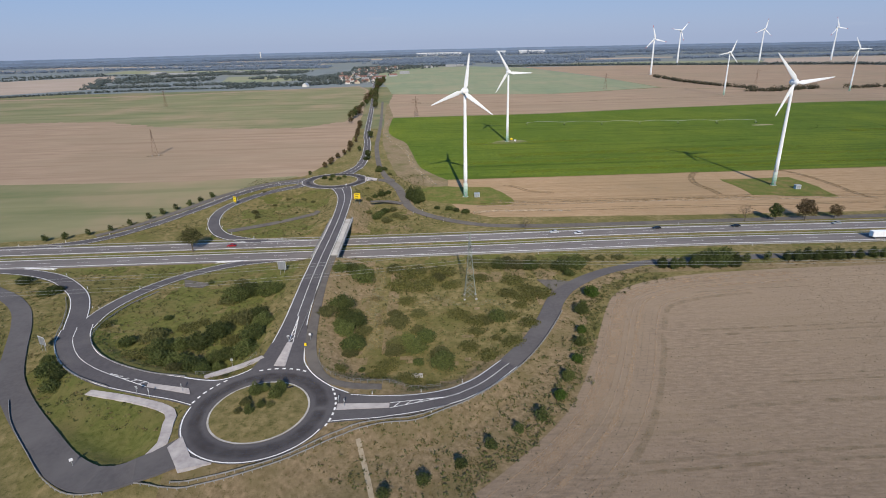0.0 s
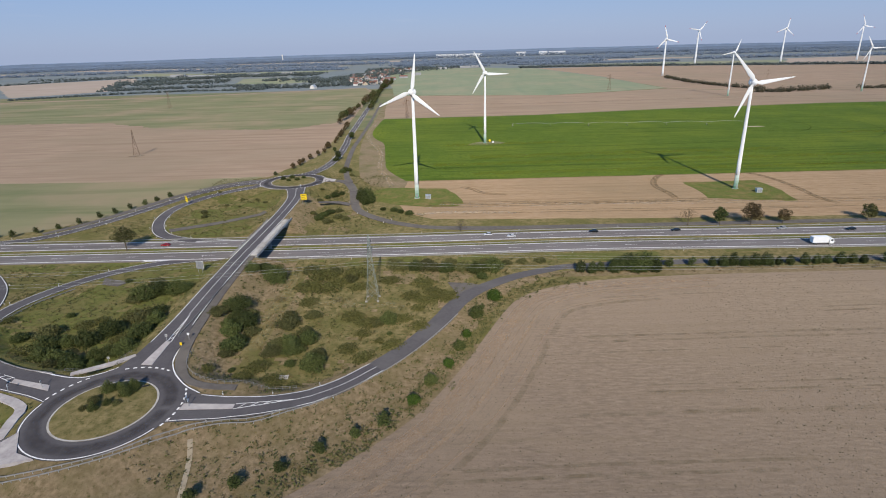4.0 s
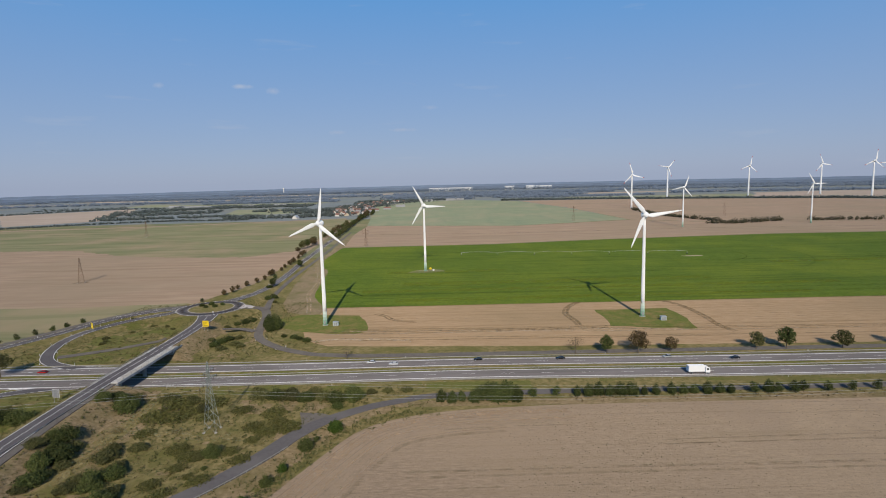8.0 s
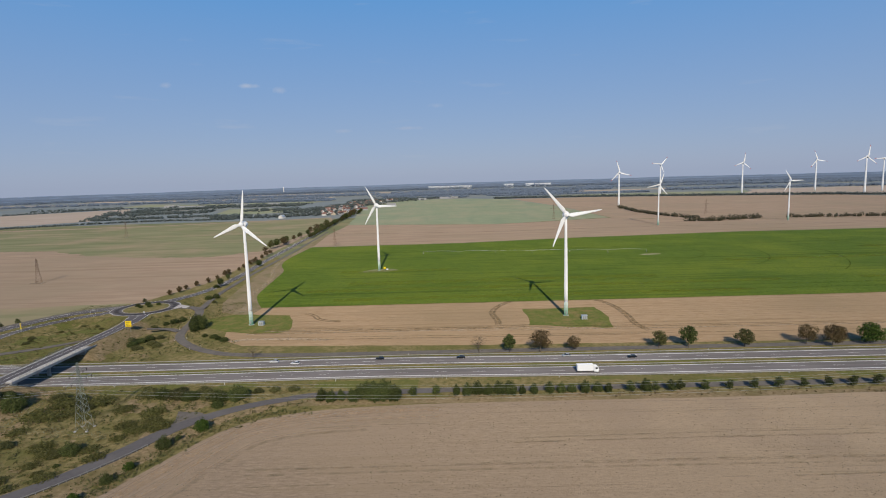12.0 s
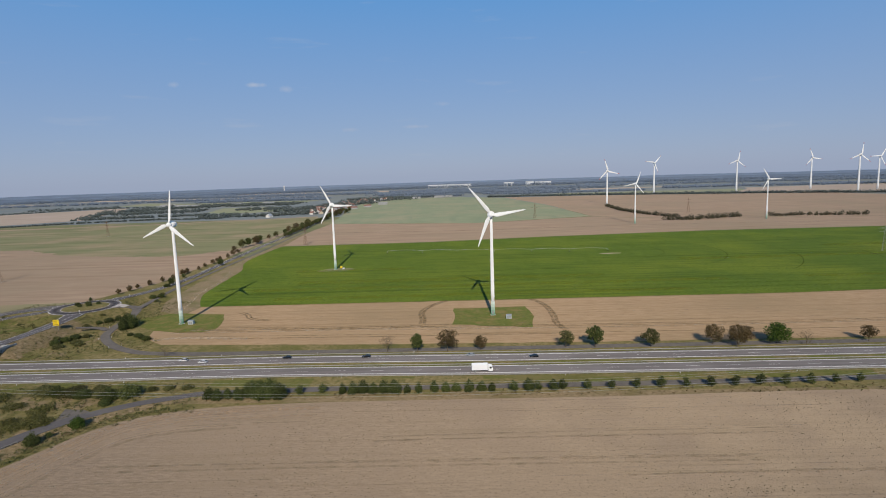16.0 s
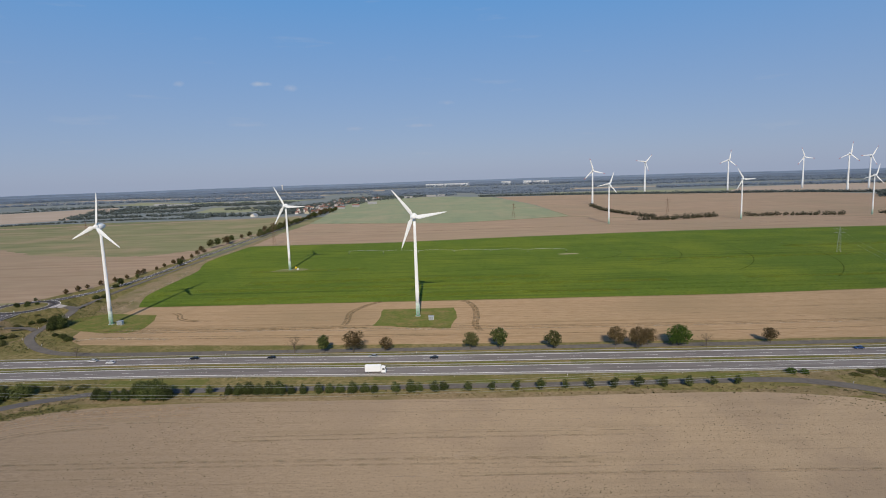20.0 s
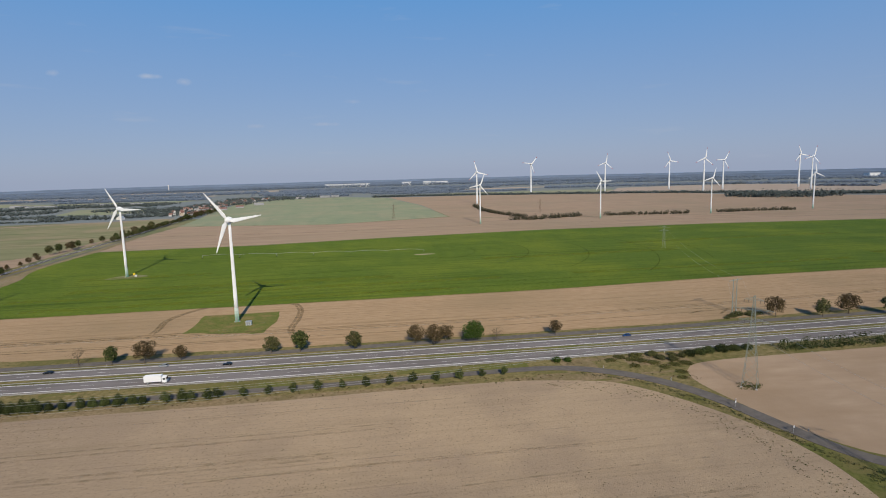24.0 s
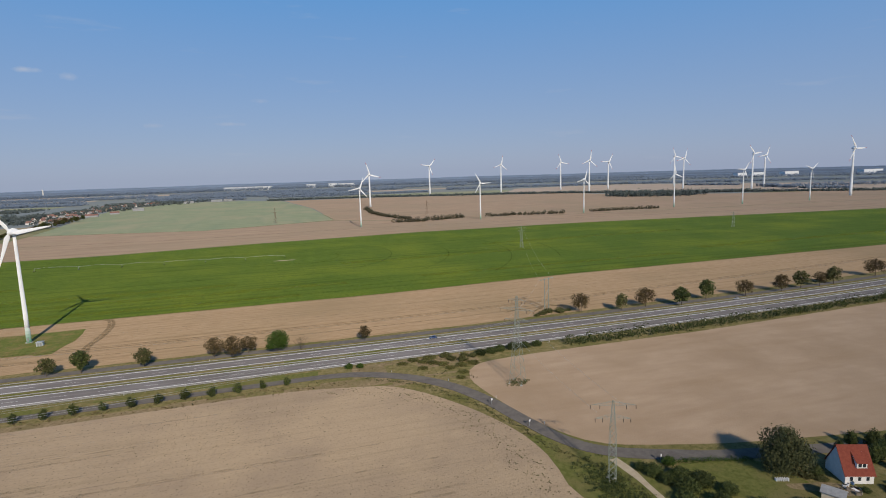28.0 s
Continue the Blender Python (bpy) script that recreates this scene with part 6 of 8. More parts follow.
def fuel_tank(x, y):
    t = thing("tank", "small yellow tank standing beside the turbine", "tank")
    bm = bmesh.new()
    tube(bm, [((0, 0, z), X, Y, r, r) for z, r in ((0.5, 0.5), (0.7, 1.0), (1.4, 1.15), (2.3, 1.0), (2.6, 0.5))], 16)
    part("drum", bm, YELLOW, t, smooth=True)
    for k in range(4):
        bm = bmesh.new()
        beam(bm, (0.75 * math.cos(1.57 * k), 0.75 * math.sin(1.57 * k), -0.1), (0.75 * math.cos(1.57 * k), 0.75 * math.sin(1.57 * k), 0.9), 0.12)
        part("leg", bm, STEEL, t)
    t.location = (x, y, 0.09)


fuel_tank(83.8, 533.0)
SLAB_Z = float(bank_height(np.array([-4.7]), np.array([136.9]))[0])
bm = bmesh.new()
box(bm, (-1.8, -0.9, -0.2), (1.8, 0.9, 0.35))
bmesh.ops.bevel(bm, geom=bm.edges[:], offset=0.05, segments=1, affect="EDGES")
cover = tagged(part("concrete_cover", bm, CONCRETE), "pale concrete shaft cover lying in the meadow", "shaft cover")
cover.matrix_basis = pose(-4.7, 136.9, SLAB_Z, 0, 0, 4)


def board(name, x, y, turn, wide, high, bottom, label, front, posts=2, bars=0, group=""):
    """A road sign board on posts, its front to the south before turning; bars stand for unreadable lines."""
    t = thing(name, label, "road sign", group)
    z = on_ground(x, y)
    bm = bmesh.new()
    box(bm, (-wide / 2, -0.04, bottom), (wide / 2, 0.04, bottom + high))
    bmesh.ops.bevel(bm, geom=bm.edges[:], offset=0.03, segments=1, affect="EDGES")
    part("panel", bm, front, t)
    bm = bmesh.new()
    box(bm, (-wide / 2 + 0.1, 0.042, bottom + 0.1), (wide / 2 - 0.1, 0.07, bottom + high - 0.1))
    part("back_sheet", bm, SIGN_BACK, t, "grey aluminium back")
    for k in range(posts):
        px = (k - (posts - 1) / 2) * wide * 0.55
        bm = bmesh.new()
        tube(bm, [((px, 0.12, -0.4), X, Y, 0.07, 0.07), ((px, 0.12, bottom + high), X, Y, 0.07, 0.07)], 8)
        part("post", bm, STEEL, t)
    for k in range(bars):
        bm = bmesh.new()
        zb = bottom + high * (0.78 - 0.62 * k / max(1, bars - 1))
        box(bm, (-wide * 0.36, -0.06, zb - high * 0.04), (wide * (0.34 - 0.18 * (k % 2)), -0.043, zb + high * 0.04))
        part("text_bar", bm, BLACK, t, "dark bar of lettering")
    t.matrix_basis = pose(x, y, z, 0, 0, turn)
    return t


board("direction_sign", -40.7, 310.0, 6, 3.5, 3.5, 2.8, "large yellow direction sign on steel posts beside the road", YELLOW, 2, 3, "yellow signs")
board("direction_sign", -115.4, 321.0, -38, 2.6, 3.6, 2.0, "tall yellow direction sign between two slip roads", YELLOW, 2, 3, "yellow signs")
board("direction_sign", -62.5, 216.5, 168, 3.6, 3.6, 2.2, "grey back of a large direction sign beside the embankment", SIGN_WHITE, 2, 0)
board("direction_sign", -124.5, 157.5, 150, 3.8, 3.0, 2.0, "grey back of a large direction sign beside the slip road", SIGN_WHITE, 2, 0)
board("chevron_sign", -38.6, 126.6, 20, 1.6, 0.5, 0.6, "small dark direction board on the roundabout island", BLACK, 2, 0)
for x, y, turn in ((-22.8, 118.0, 95), (-68.0, 127.6, -70), (-44.6, 151.2, 180), (-80.0, 127.6, 160), (-76.0, 126.0, 120), (-61.0, 146.0, 180), (-38.0, 152.0, 0), (443.5, 168.0, 20), (449.5, 146.5, 20), (477.0, 111.5, 30), (-52.0, 346.0, 0), (-83.3, 103.0, 40)):
    board("traffic_sign", x, y, turn, 0.75, 0.75, 1.9, "small white traffic sign on a steel post", SIGN_WHITE, 1, 0, "traffic signs")
board("keep_right_sign", -38.8, 148.2, 0, 0.7, 1.0, 0.5, "small yellow marker board at the road edge", YELLOW, 1, 0)
board("keep_right_sign", -24.6, 120.4, 90, 1.5, 0.5, 1.2, "white give-way board beside the roundabout", SIGN_WHITE, 2, 0)


def delineator():
    t = thing("delineator_post", "white plastic roadside marker post with black band", "marker post", "marker posts")
    bm = bmesh.new()
    box(bm, (-0.07, -0.09, -0.1), (0.07, 0.09, 0.75))
    part("post", bm, SIGN_WHITE, t)
    bm = bmesh.new()
    box(bm, (-0.072, -0.092, 0.75), (0.072, 0.092, 0.95))
    part("band", bm, BLACK, t, "black band")
    bm = bmesh.new()
    box(bm, (-0.07, -0.09, 0.95), (0.07, 0.09, 1.05))
    part("cap", bm, SIGN_WHITE, t)
    return t


POST = delineator()
first_post = True
for points, gap, sides in ((EAST_ROAD, 14, (-1, 1)), (RAMP_WEST, 22, (1,)), (RAMP_EAST, 18, (-1,)), (LOOP_RAMP, 16, (-1, 1)), (NORTHWEST_RAMP, 22, (-1, 1)), (SERVICE_ROAD[4:12], 26, (-1,)), (SIDE_ROAD[2:8], 22, (-1, 1)), (NORTH_ROAD[:6], 30, (-1, 1))):
    line = spline(points, 1.0)
    s = sideways(line)
    for i in range(gap, len(line) - 4, gap):
        for side in sides:
            p = line[i, :2] + s[i] * side * (line[i, 3] / 2 + 0.7)
            m = pose(p[0], p[1], on_ground(p[0], p[1]))
            if first_post:
                POST.matrix_basis = m
                first_post = False
            else:
                copy_thing(POST, m)
for x in np.arange(-20, 700, 50.0):
    copy_thing(POST, pose(x, 263.6 + bend(x), 0))
    copy_thing(POST, pose(x + 20, 230.2 + bend(x), 0))


# ---- vehicles ----
def wheel(parent, x, y, r, w):
    bm = bmesh.new()
    tube(bm, [((x, y - w / 2, r), X, Z, r * 0.86, r * 0.86), ((x, y - w / 2 + 0.04, r), X, Z, r, r), ((x, y + w / 2 - 0.04, r), X, Z, r, r), ((x, y + w / 2, r), X, Z, r * 0.86, r * 0.86)], 16)
    tyre = part("wheel", bm, TYRE, parent, "black tyre")
    bm = bmesh.new()
    tube(bm, [((x, y - w / 2 - 0.01, r), X, Z, r * 0.55, r * 0.55), ((x, y + w / 2 + 0.01, r), X, Z, r * 0.55, r * 0.55)], 12)
    part("rim", bm, TIN, tyre, "light metal rim")


def truck(x, y, turn):
    t = thing("box_truck", "white box truck driving on the motorway", "truck")
    bm = bmesh.new()
    box(bm, (-5.2, -1.25, 1.05), (2.1, 1.25, 3.75))
    bmesh.ops.bevel(bm, geom=bm.edges[:], offset=0.06, segments=1, affect="EDGES")
    part("cargo_box", bm, WHITE, t)
    bm = bmesh.new()
    box(bm, (-5.1, -0.5, 0.65), (4.1, 0.5, 1.0))
    part("chassis", bm, BLACK, t)
    bm = bmesh.new()
    outline = ((2.35, 0.6), (4.35, 0.6), (4.4, 1.7), (4.05, 2.75), (3.5, 3.05), (2.35, 3.1))
    rows = [[bm.verts.new((px, yy, pz)) for px, pz in outline] for yy in (-1.2, 1.2)]
    bm.faces.new(rows[0]), bm.faces.new(rows[1][::-1])
    for i in range(len(outline)):
        j = (i + 1) % len(outline)
        bm.faces.new((rows[0][i], rows[1][i], rows[1][j], rows[0][j]))
    bmesh.ops.recalc_face_normals(bm, faces=bm.faces)
    cab = part("cab", bm, WHITE, t)
    bm = bmesh.new()
    bm.faces.new([bm.verts.new(p) for p in ((4.42, -1.08, 1.75), (4.42, 1.08, 1.75), (4.1, 1.05, 2.68), (4.1, -1.05, 2.68))])
    part("windscreen", bm, GLASS_DARK, cab, "dark windscreen")
    for s in (-1, 1):
        bm = bmesh.new()
        box(bm, (2.9, s * 1.215 - 0.01, 1.8), (3.9, s * 1.215 + 0.01, 2.6))
        part("side_window", bm, GLASS_DARK, cab, "dark side window")
        for px in (-3.6, 3.5):
            wheel(t, px, s * 1.02, 0.48, 0.34)
    bm = bmesh.new()
    box(bm, (4.3, -1.2, 0.45), (4.48, 1.2, 0.85))
    part("bumper", bm, SIGN_BACK, t)
    t.matrix_basis = pose(x, y, 0.2, 0, 0, turn)


def car(x, y, turn, paint, label):
    t = thing("car", label, "car", "cars on the motorway")
    bm = bmesh.new()
    outline = ((-2.1, 0.35), (2.1, 0.35), (2.15, 0.62), (1.95, 0.82), (0.95, 0.95), (-1.75, 0.98), (-2.15, 0.8))
    rows = [[bm.verts.new((px, yy, pz)) for px, pz in outline] for yy in (-0.86, 0.86)]
    bm.faces.new(rows[0]), bm.faces.new(rows[1][::-1])
    for i in range(len(outline)):
        j = (i + 1) % len(outline)
        bm.faces.new((rows[0][i], rows[1][i], rows[1][j], rows[0][j]))
    bmesh.ops.recalc_face_normals(bm, faces=bm.faces)
    bmesh.ops.bevel(bm, geom=bm.edges[:], offset=0.05, segments=1, affect="EDGES")
    part("body", bm, paint, t)
    for name, inset, material in (("cabin", 0.0, GLASS_DARK), ("roof", 0.04, paint)):
        bm = bmesh.new()
        low, high = (0.94, 1.36) if name == "cabin" else (1.36, 1.44)
        base = ((-1.9, 1.0) if name == "cabin" else (-1.35, 0.3))
        top = ((-1.4, 0.35) if name == "cabin" else (-1.25, 0.2))
        wl, wh = (0.8, 0.66) if name == "cabin" else (0.67, 0.6)
        a = [bm.verts.new(p) for p in ((base[0], -wl, low), (base[1], -wl, low), (base[1], wl, low), (base[0], wl, low))]
        b = [bm.verts.new(p) for p in ((top[0], -wh, high), (top[1], -wh, high), (top[1], wh, high), (top[0], wh, high))]
        bm.faces.new(a[::-1]), bm.faces.new(b)
        for i in range(4):
            j = (i + 1) % 4
            bm.faces.new((a[i], a[j], b[j], b[i]))
        part(name, bm, material, t)
    for s in (-1, 1):
        for px in (-1.3, 1.3):
            wheel(t, px, s * 0.78, 0.31, 0.2)
    t.matrix_basis = pose(x, y, 0.2, 0, 0, turn)


def paint(name, c):
    return surface(name, (c, tuple(v * 0.93 for v in c)), 1.5, 0.25, local=True)


CAR_BLACK, CAR_WHITE, CAR_SILVER, CAR_BLUE, CAR_RED = (paint(n, c) for n, c in (("black car paint", (0.015, 0.016, 0.018)), ("white car paint", (0.75, 0.75, 0.75)), ("silver car paint", (0.42, 0.44, 0.45)), ("blue car paint", (0.03, 0.07, 0.2)), ("red car paint", (0.42, 0.02, 0.02))))
truck(214.0, 236.4, 0)
for x, y, material, label in ((63.5, 257.2, CAR_WHITE, "white car on the motorway"), (116.2, 257.4, CAR_BLACK, "black car on the motorway"), (156.6, 257.3, CAR_BLACK, "black car on the motorway"), (208.6, 258.0, CAR_SILVER, "silver car on the motorway"),
                              (239.4, 254.6, CAR_BLACK, "black car overtaking on the motorway"), (444.3, 258.4, CAR_BLUE, "dark blue car on the motorway"), (-96.1, 253.6, CAR_RED, "red car on the motorway"), (74.9, 253.8, CAR_WHITE, "white car overtaking on the motorway"), (655.0, 261.5, CAR_SILVER, "silver car on the motorway")):
    car(x, y + bend(x), 180, material, label)


# ---- trees and shrubs, by kind ----
TREE_GREEN = tree_kind(1, 10.5, 8.6, LEAF, "dark green roadside tree with a rounded crown", count=1500, leaf=0.4)
TREE_BROWN = tree_kind(2, 10.5, 9.8, LEAF_BROWN, "browning roadside tree with thin crown", count=2000, leaf=0.29, limbs=11)
TREE_BIG = tree_kind(3, 11.0, 14.0, LEAF_FRESH, "broad fresh green roadside tree", count=2600, leaf=0.42, lobes=14)
TREE_BARE = tree_kind(4, 9.0, 10.5, LEAF_BROWN, "nearly bare brown tree beside the motorway", count=240, leaf=0.16, limbs=13, stem=0.2)
TREE_OLIVE = tree_kind(5, 10.5, 9.6, LEAF_DULL, "olive green roadside tree with full crown", count=1300, leaf=0.4)
TREE_FAN = tree_kind(9, 12.5, 10.5, LEAF_DULL, "wide olive green tree on a bare trunk", count=2200, leaf=0.3, stem=0.42, trunk=0.25)
SAPLING = tree_kind(6, 5.0, 3.7, LEAF, "young dark green roadside tree", "young tree", count=700, leaf=0.24, trunk=0.07, stem=0.2, lobes=8, dense=True)
SAPLING_BROWN = tree_kind(7, 4.4, 3.2, LEAF_BROWN, "young reddish-brown roadside tree", "young tree", count=620, leaf=0.25, trunk=0.07, stem=0.2, lobes=7, dense=True)
WILLOW = tree_kind(8, 12.6, 14.0, LEAF_WILLOW, "large olive green willow beside the lane", "tree", count=12000, leaf=0.32, trunk=0.45, stem=0.08, lobes=20, dense=True)
SHRUB = shrub_kind(21, 6.4, 3.9, LEAF, "dense dark green shrub on rough ground", 2400, 0.22)
SHRUB_DULL = shrub_kind(22, 6.0, 2.5, LEAF_DULL, "low olive green shrub on rough ground", 1700, 0.21)
SHRUB_FRESH = shrub_kind(23, 4.6, 3.6, LEAF_FRESH, "fresh green shrub on rough ground", 1500, 0.2)
SHRUB_TALL = shrub_kind(24, 5.4, 6.2, LEAF, "tall dark green shrub beside the road", 2500, 0.24)
SHRUB_MID = shrub_kind(25, 6.0, 4.4, LEAF_MID, "rounded mid green shrub on rough ground", 2300, 0.21, lobes=9)
SHRUB_SOFT = shrub_kind(26, 6.2, 1.3, LEAF_PALE, "low yellow-olive scrub in dry grass", 1000, 0.2, lobes=11)
rng = np.random.default_rng(5)


def scatter(kind, places, low=0.85, high=1.15, group="", label=""):
    for x, y, *more in places:
        s = more[0] if more else 1.0
        plant(kind, x, y, s * (low + (high - low) * rng.random()), rng.random() * 360, wide=0.9 + 0.25 * rng.random(), group=group, label=label)


# along the motorway's north side
scatter(TREE_BARE, [(166, 267.5), (374.5, 263.8)], group="motorway trees")
plant(TREE_BARE, 50.2, 265.4, 0.8, 80, group="motorway trees")
scatter(TREE_GREEN, [(181.6, 266.8), (272.2, 268.4), (611.5, 265.5, 1.3), (638, 274.2, 1.25)], group="motorway trees")
scatter(TREE_BROWN, [(197, 266.2, 1.1), (213.7, 267.4, 0.85), (331.7, 269.6), (341, 264.0, 1.05), (348, 270.6, 0.85), (408.5, 269.4, 0.85), (545.4, 276.4, 1.15), (590, 273, 1.2), (668, 271.5, 1.25), (700, 272.5, 1.25), (738, 275.5, 1.25), (805, 285, 1.25)], group="motorway trees")
scatter(TREE_OLIVE, [(257.6, 269.2, 0.95), (299.8, 267.4, 1.05), (571, 270.8, 1.05), (720, 275, 1.25), (753, 277, 1.25), (850, 290, 1.25), (900, 296, 1.25)], group="motorway trees")
plant(TREE_BIG, 362.6, 268.6, 1.0, 30, group="motorway trees")
scatter(SHRUB_DULL, [(521, 281, 0.9), (527, 284, 1.1), (534, 282, 1.2), (516, 279, 0.7), (540, 283, 0.8)], group="shrubs by the mast")
# young trees and hedge clumps along the service road
scatter(SAPLING, [(225.7 + 10.1 * k, 213.2 + 0.22 * k) for k in range(15)], 0.9, 1.1, group="young trees by the service road")
scatter(SAPLING, [(136.3, 213.7), (146, 214.3), (242, 213.3), (217, 214, 0.8)], group="young trees by the service road")
scatter(SHRUB_TALL, [(99, 211, 0.8), (103, 209.5, 0.9), (107, 211, 0.85), (112, 209.5, 1.1), (117, 211.2, 1.2), (121.5, 209.5, 1.45), (125.5, 211, 1.5), (129.5, 209.8, 1.1), (120, 213, 1.1), (114, 213, 0.9)], group="tall hedge by the lane")
scatter(SHRUB_TALL, [(154.5, 214, 0.8), (159, 213.6, 1.05), (163, 214.2, 1.15), (167.5, 213.5, 0.95), (172, 214, 1.0), (176.5, 213.6, 1.1), (181.5, 213.8, 0.75), (186.5, 214, 0.85)], group="hedge by the service road")
scatter(SHRUB_TALL, [(193, 214.6, 0.75), (197.5, 214.2, 0.9), (202, 214.6, 0.7), (207.5, 214, 0.8), (212.5, 214.4, 0.65), (216.5, 213.8, 0.7), (232.2, 213.9, 0.95)], group="hedge by the service road")
scatter(SHRUB_FRESH, [(395.1, 227.9, 0.9), (400.3, 227.4, 0.85)], group="round bushes by the motorway")
# the tall bushes on the bank below the east road
for k, (x, y) in enumerate(((61.1, 185.4), (53.6, 172.5), (50.0, 158.8), (47.3, 151.0), (43.8, 141.4), (39.0, 132.6), (34.3, 123.6), (27.5, 114.9), (20.9, 110.4), (13.3, 104.9), (5.7, 98.9), (-2.7, 94.3), (-11.2, 91.0), (56, 178))):
    plant(SAPLING if k > 6 else SHRUB_MID if k % 2 else SHRUB_FRESH, x, y, (1.6, 1.2, 1.0, 0.9, 1.0, 0.9, 1.05, 0.8, 0.62, 0.72, 0.68, 0.75, 0.7, 0.5)[k], 40 * k, wide=1.25 if k > 6 else 0.8, group="bushes on the bank")
# the loop's and the slip roads' young trees
scatter(SAPLING, [(-187.1, 272.4), (-178.9, 278.4), (-169.6, 283.0), (-164.0, 292.2), (-157.8, 301.5), (-154.4, 311.0), (-151.4, 321.8), (-146.4, 330.0), (-142.4, 337.0), (-138.8, 347.2), (-87.5, 408, 0.9), (-196, 270)], 0.75, 0.95, group="young trees by the slip road")
plant(TREE_FAN, -112.8, 248.6, 1.0, 10, label="wide olive green tree beside the motorway")
scatter(SAPLING_BROWN, [(-80.3, 432), (-77.6, 443), (-78, 455), (-75.5, 469), (-72, 484), (-69.5, 498), (-71, 519), (-73, 532), (-69, 548), (-71, 566), (-72, 587), (-74, 610), (-75, 634)], 1.0, 1.45, group="avenue of young trees")
scatter(TREE_BROWN, [(-70.5, 525, 0.55), (-73, 600, 0.6), (-76, 650, 0.7), (-78.5, 672, 0.7)], group="avenue trees")
scatter(TREE_GREEN, [(-48.4, 456, 0.9), (-60.5, 500, 0.55), (-56.5, 572, 0.7)], group="avenue trees")
scatter(SHRUB, [(-49.0, 450, 0.9), (-35.5, 405, 0.9), (-32, 410, 0.8)], group="shrubs by the avenue")
avenue = [(-95.9 + 6 * rng.random() + (y - 748) * -0.012, y + 6 * rng.random(), 0.65 + 0.75 * rng.random()) for y in np.arange(690, 1500, 17.0)]
avenue = [a for a in avenue if rng.random() < 0.78]
scatter(TREE_BROWN, avenue[::3], group="avenue trees")
scatter(TREE_OLIVE, avenue[1::3], group="avenue trees")
scatter(TREE_GREEN, avenue[2::3], group="avenue trees")
east_side = [(-66 - (y - 727) * 0.072 + 2 * rng.random(), y, 0.7 + 0.4 * rng.random()) for y in np.arange(850, 1520, 16.0)]
scatter(TREE_OLIVE, east_side[::2], group="avenue trees")
scatter(TREE_GREEN, east_side[1::2], group="avenue trees")
# meadow shrubs, south-west
scatter(SHRUB, [(-100.2, 161.5, 0.87), (-72.1, 165.6, 1.53), (-72.9, 144.8, 1.23), (-68.6, 141.8, 0.93), (-61.9, 178.5, 1.13), (-58.8, 161.5, 1.47), (-71.4, 197.9, 1.6), (-59.7, 197.3, 1.13), (-94.4, 178.6, 0.57), (-151.7, 204.4, 1.03), (-170.4, 216.0, 1.0), (-113.7, 142.7, 1.1), (-109.1, 139.8, 0.77)], 0.92, 1.12, group="meadow shrubs")
scatter(SHRUB_MID, [(-81.7, 158.2, 1.03), (-78.2, 147.2, 1.23), (-84.1, 148.9, 1.27), (-58.6, 151.7, 1.2), (-57.5, 169.5, 1.23), (-75.2, 193.3, 1.57), (-64.0, 197.5, 1.6), (-90.3, 209.5, 0.43), (-154.7, 203.3, 0.67), (-149.9, 205.6, 0.83), (-117.4, 148.6, 0.73), (-109.2, 135.9, 0.93)], 0.92, 1.12, group="meadow shrubs")
scatter(SHRUB_DULL, [(-92.3, 164.6, 1.45), (-89.8, 153.7, 0.9), (-66.0, 174.7, 1.66), (-77.4, 191.1, 1.07), (-78.0, 208.9, 0.97), (-76.7, 141.4, 0.97)], 0.92, 1.12, group="meadow shrubs")
scatter(SHRUB_MID, [(-86.9, 155.2, 1.25), (-75.5, 158.0, 1.43), (-67.3, 149.0, 1.04), (-63.8, 151.2, 0.96), (-64.8, 143.8, 0.71)], 0.92, 1.12, group="meadow shrubs")
scatter(SHRUB_SOFT, [(-94.5, 152.3, 1.35), (-84.6, 170.7, 1.42), (-80.9, 174.4, 1.12), (-72.1, 178.0, 1.12), (-114.5, 173.9, 1.12), (-65.6, 161.0, 1.19), (-166.2, 215.8, 0.88)], 0.92, 1.12, group="meadow shrubs")
# meadow shrubs, south-east
scatter(SHRUB_MID, [(-27.2, 207.2, 1.93), (-5.1, 150.9, 1.21), (23.2, 169.6, 1.04)], 0.92, 1.12, group="meadow shrubs")
scatter(SHRUB, [(-33.8, 212.4, 0.93), (-27.0, 168.6, 1.37), (-25.2, 153.2, 1.37), (-1.8, 157.1, 1.13), (-4.2, 143.0, 0.6), (-21.0, 140.6, 0.4), (43.0, 214.2, 1.27), (57.6, 205.8, 0.77)], 0.92, 1.12, group="meadow shrubs")
scatter(SHRUB_MID, [(-31.7, 178.5, 1.43), (-28.6, 161.5, 1.23), (-7.4, 154.9, 1.13), (3.4, 141.8, 1.37), (24.3, 161.1, 0.33), (29.8, 216.4, 1.3), (55.9, 212.1, 1.43), (62.9, 214.5, 1.43)], 0.92, 1.12, group="meadow shrubs")
scatter(SHRUB_DULL, [(-11.1, 167.9, 1.41), (-11.5, 154.2, 1.31), (19.5, 167.5, 0.93), (23.1, 218.2, 1.38), (36.5, 216.0, 1.52), (49.7, 215.3, 1.34)], 0.92, 1.12, group="meadow shrubs")
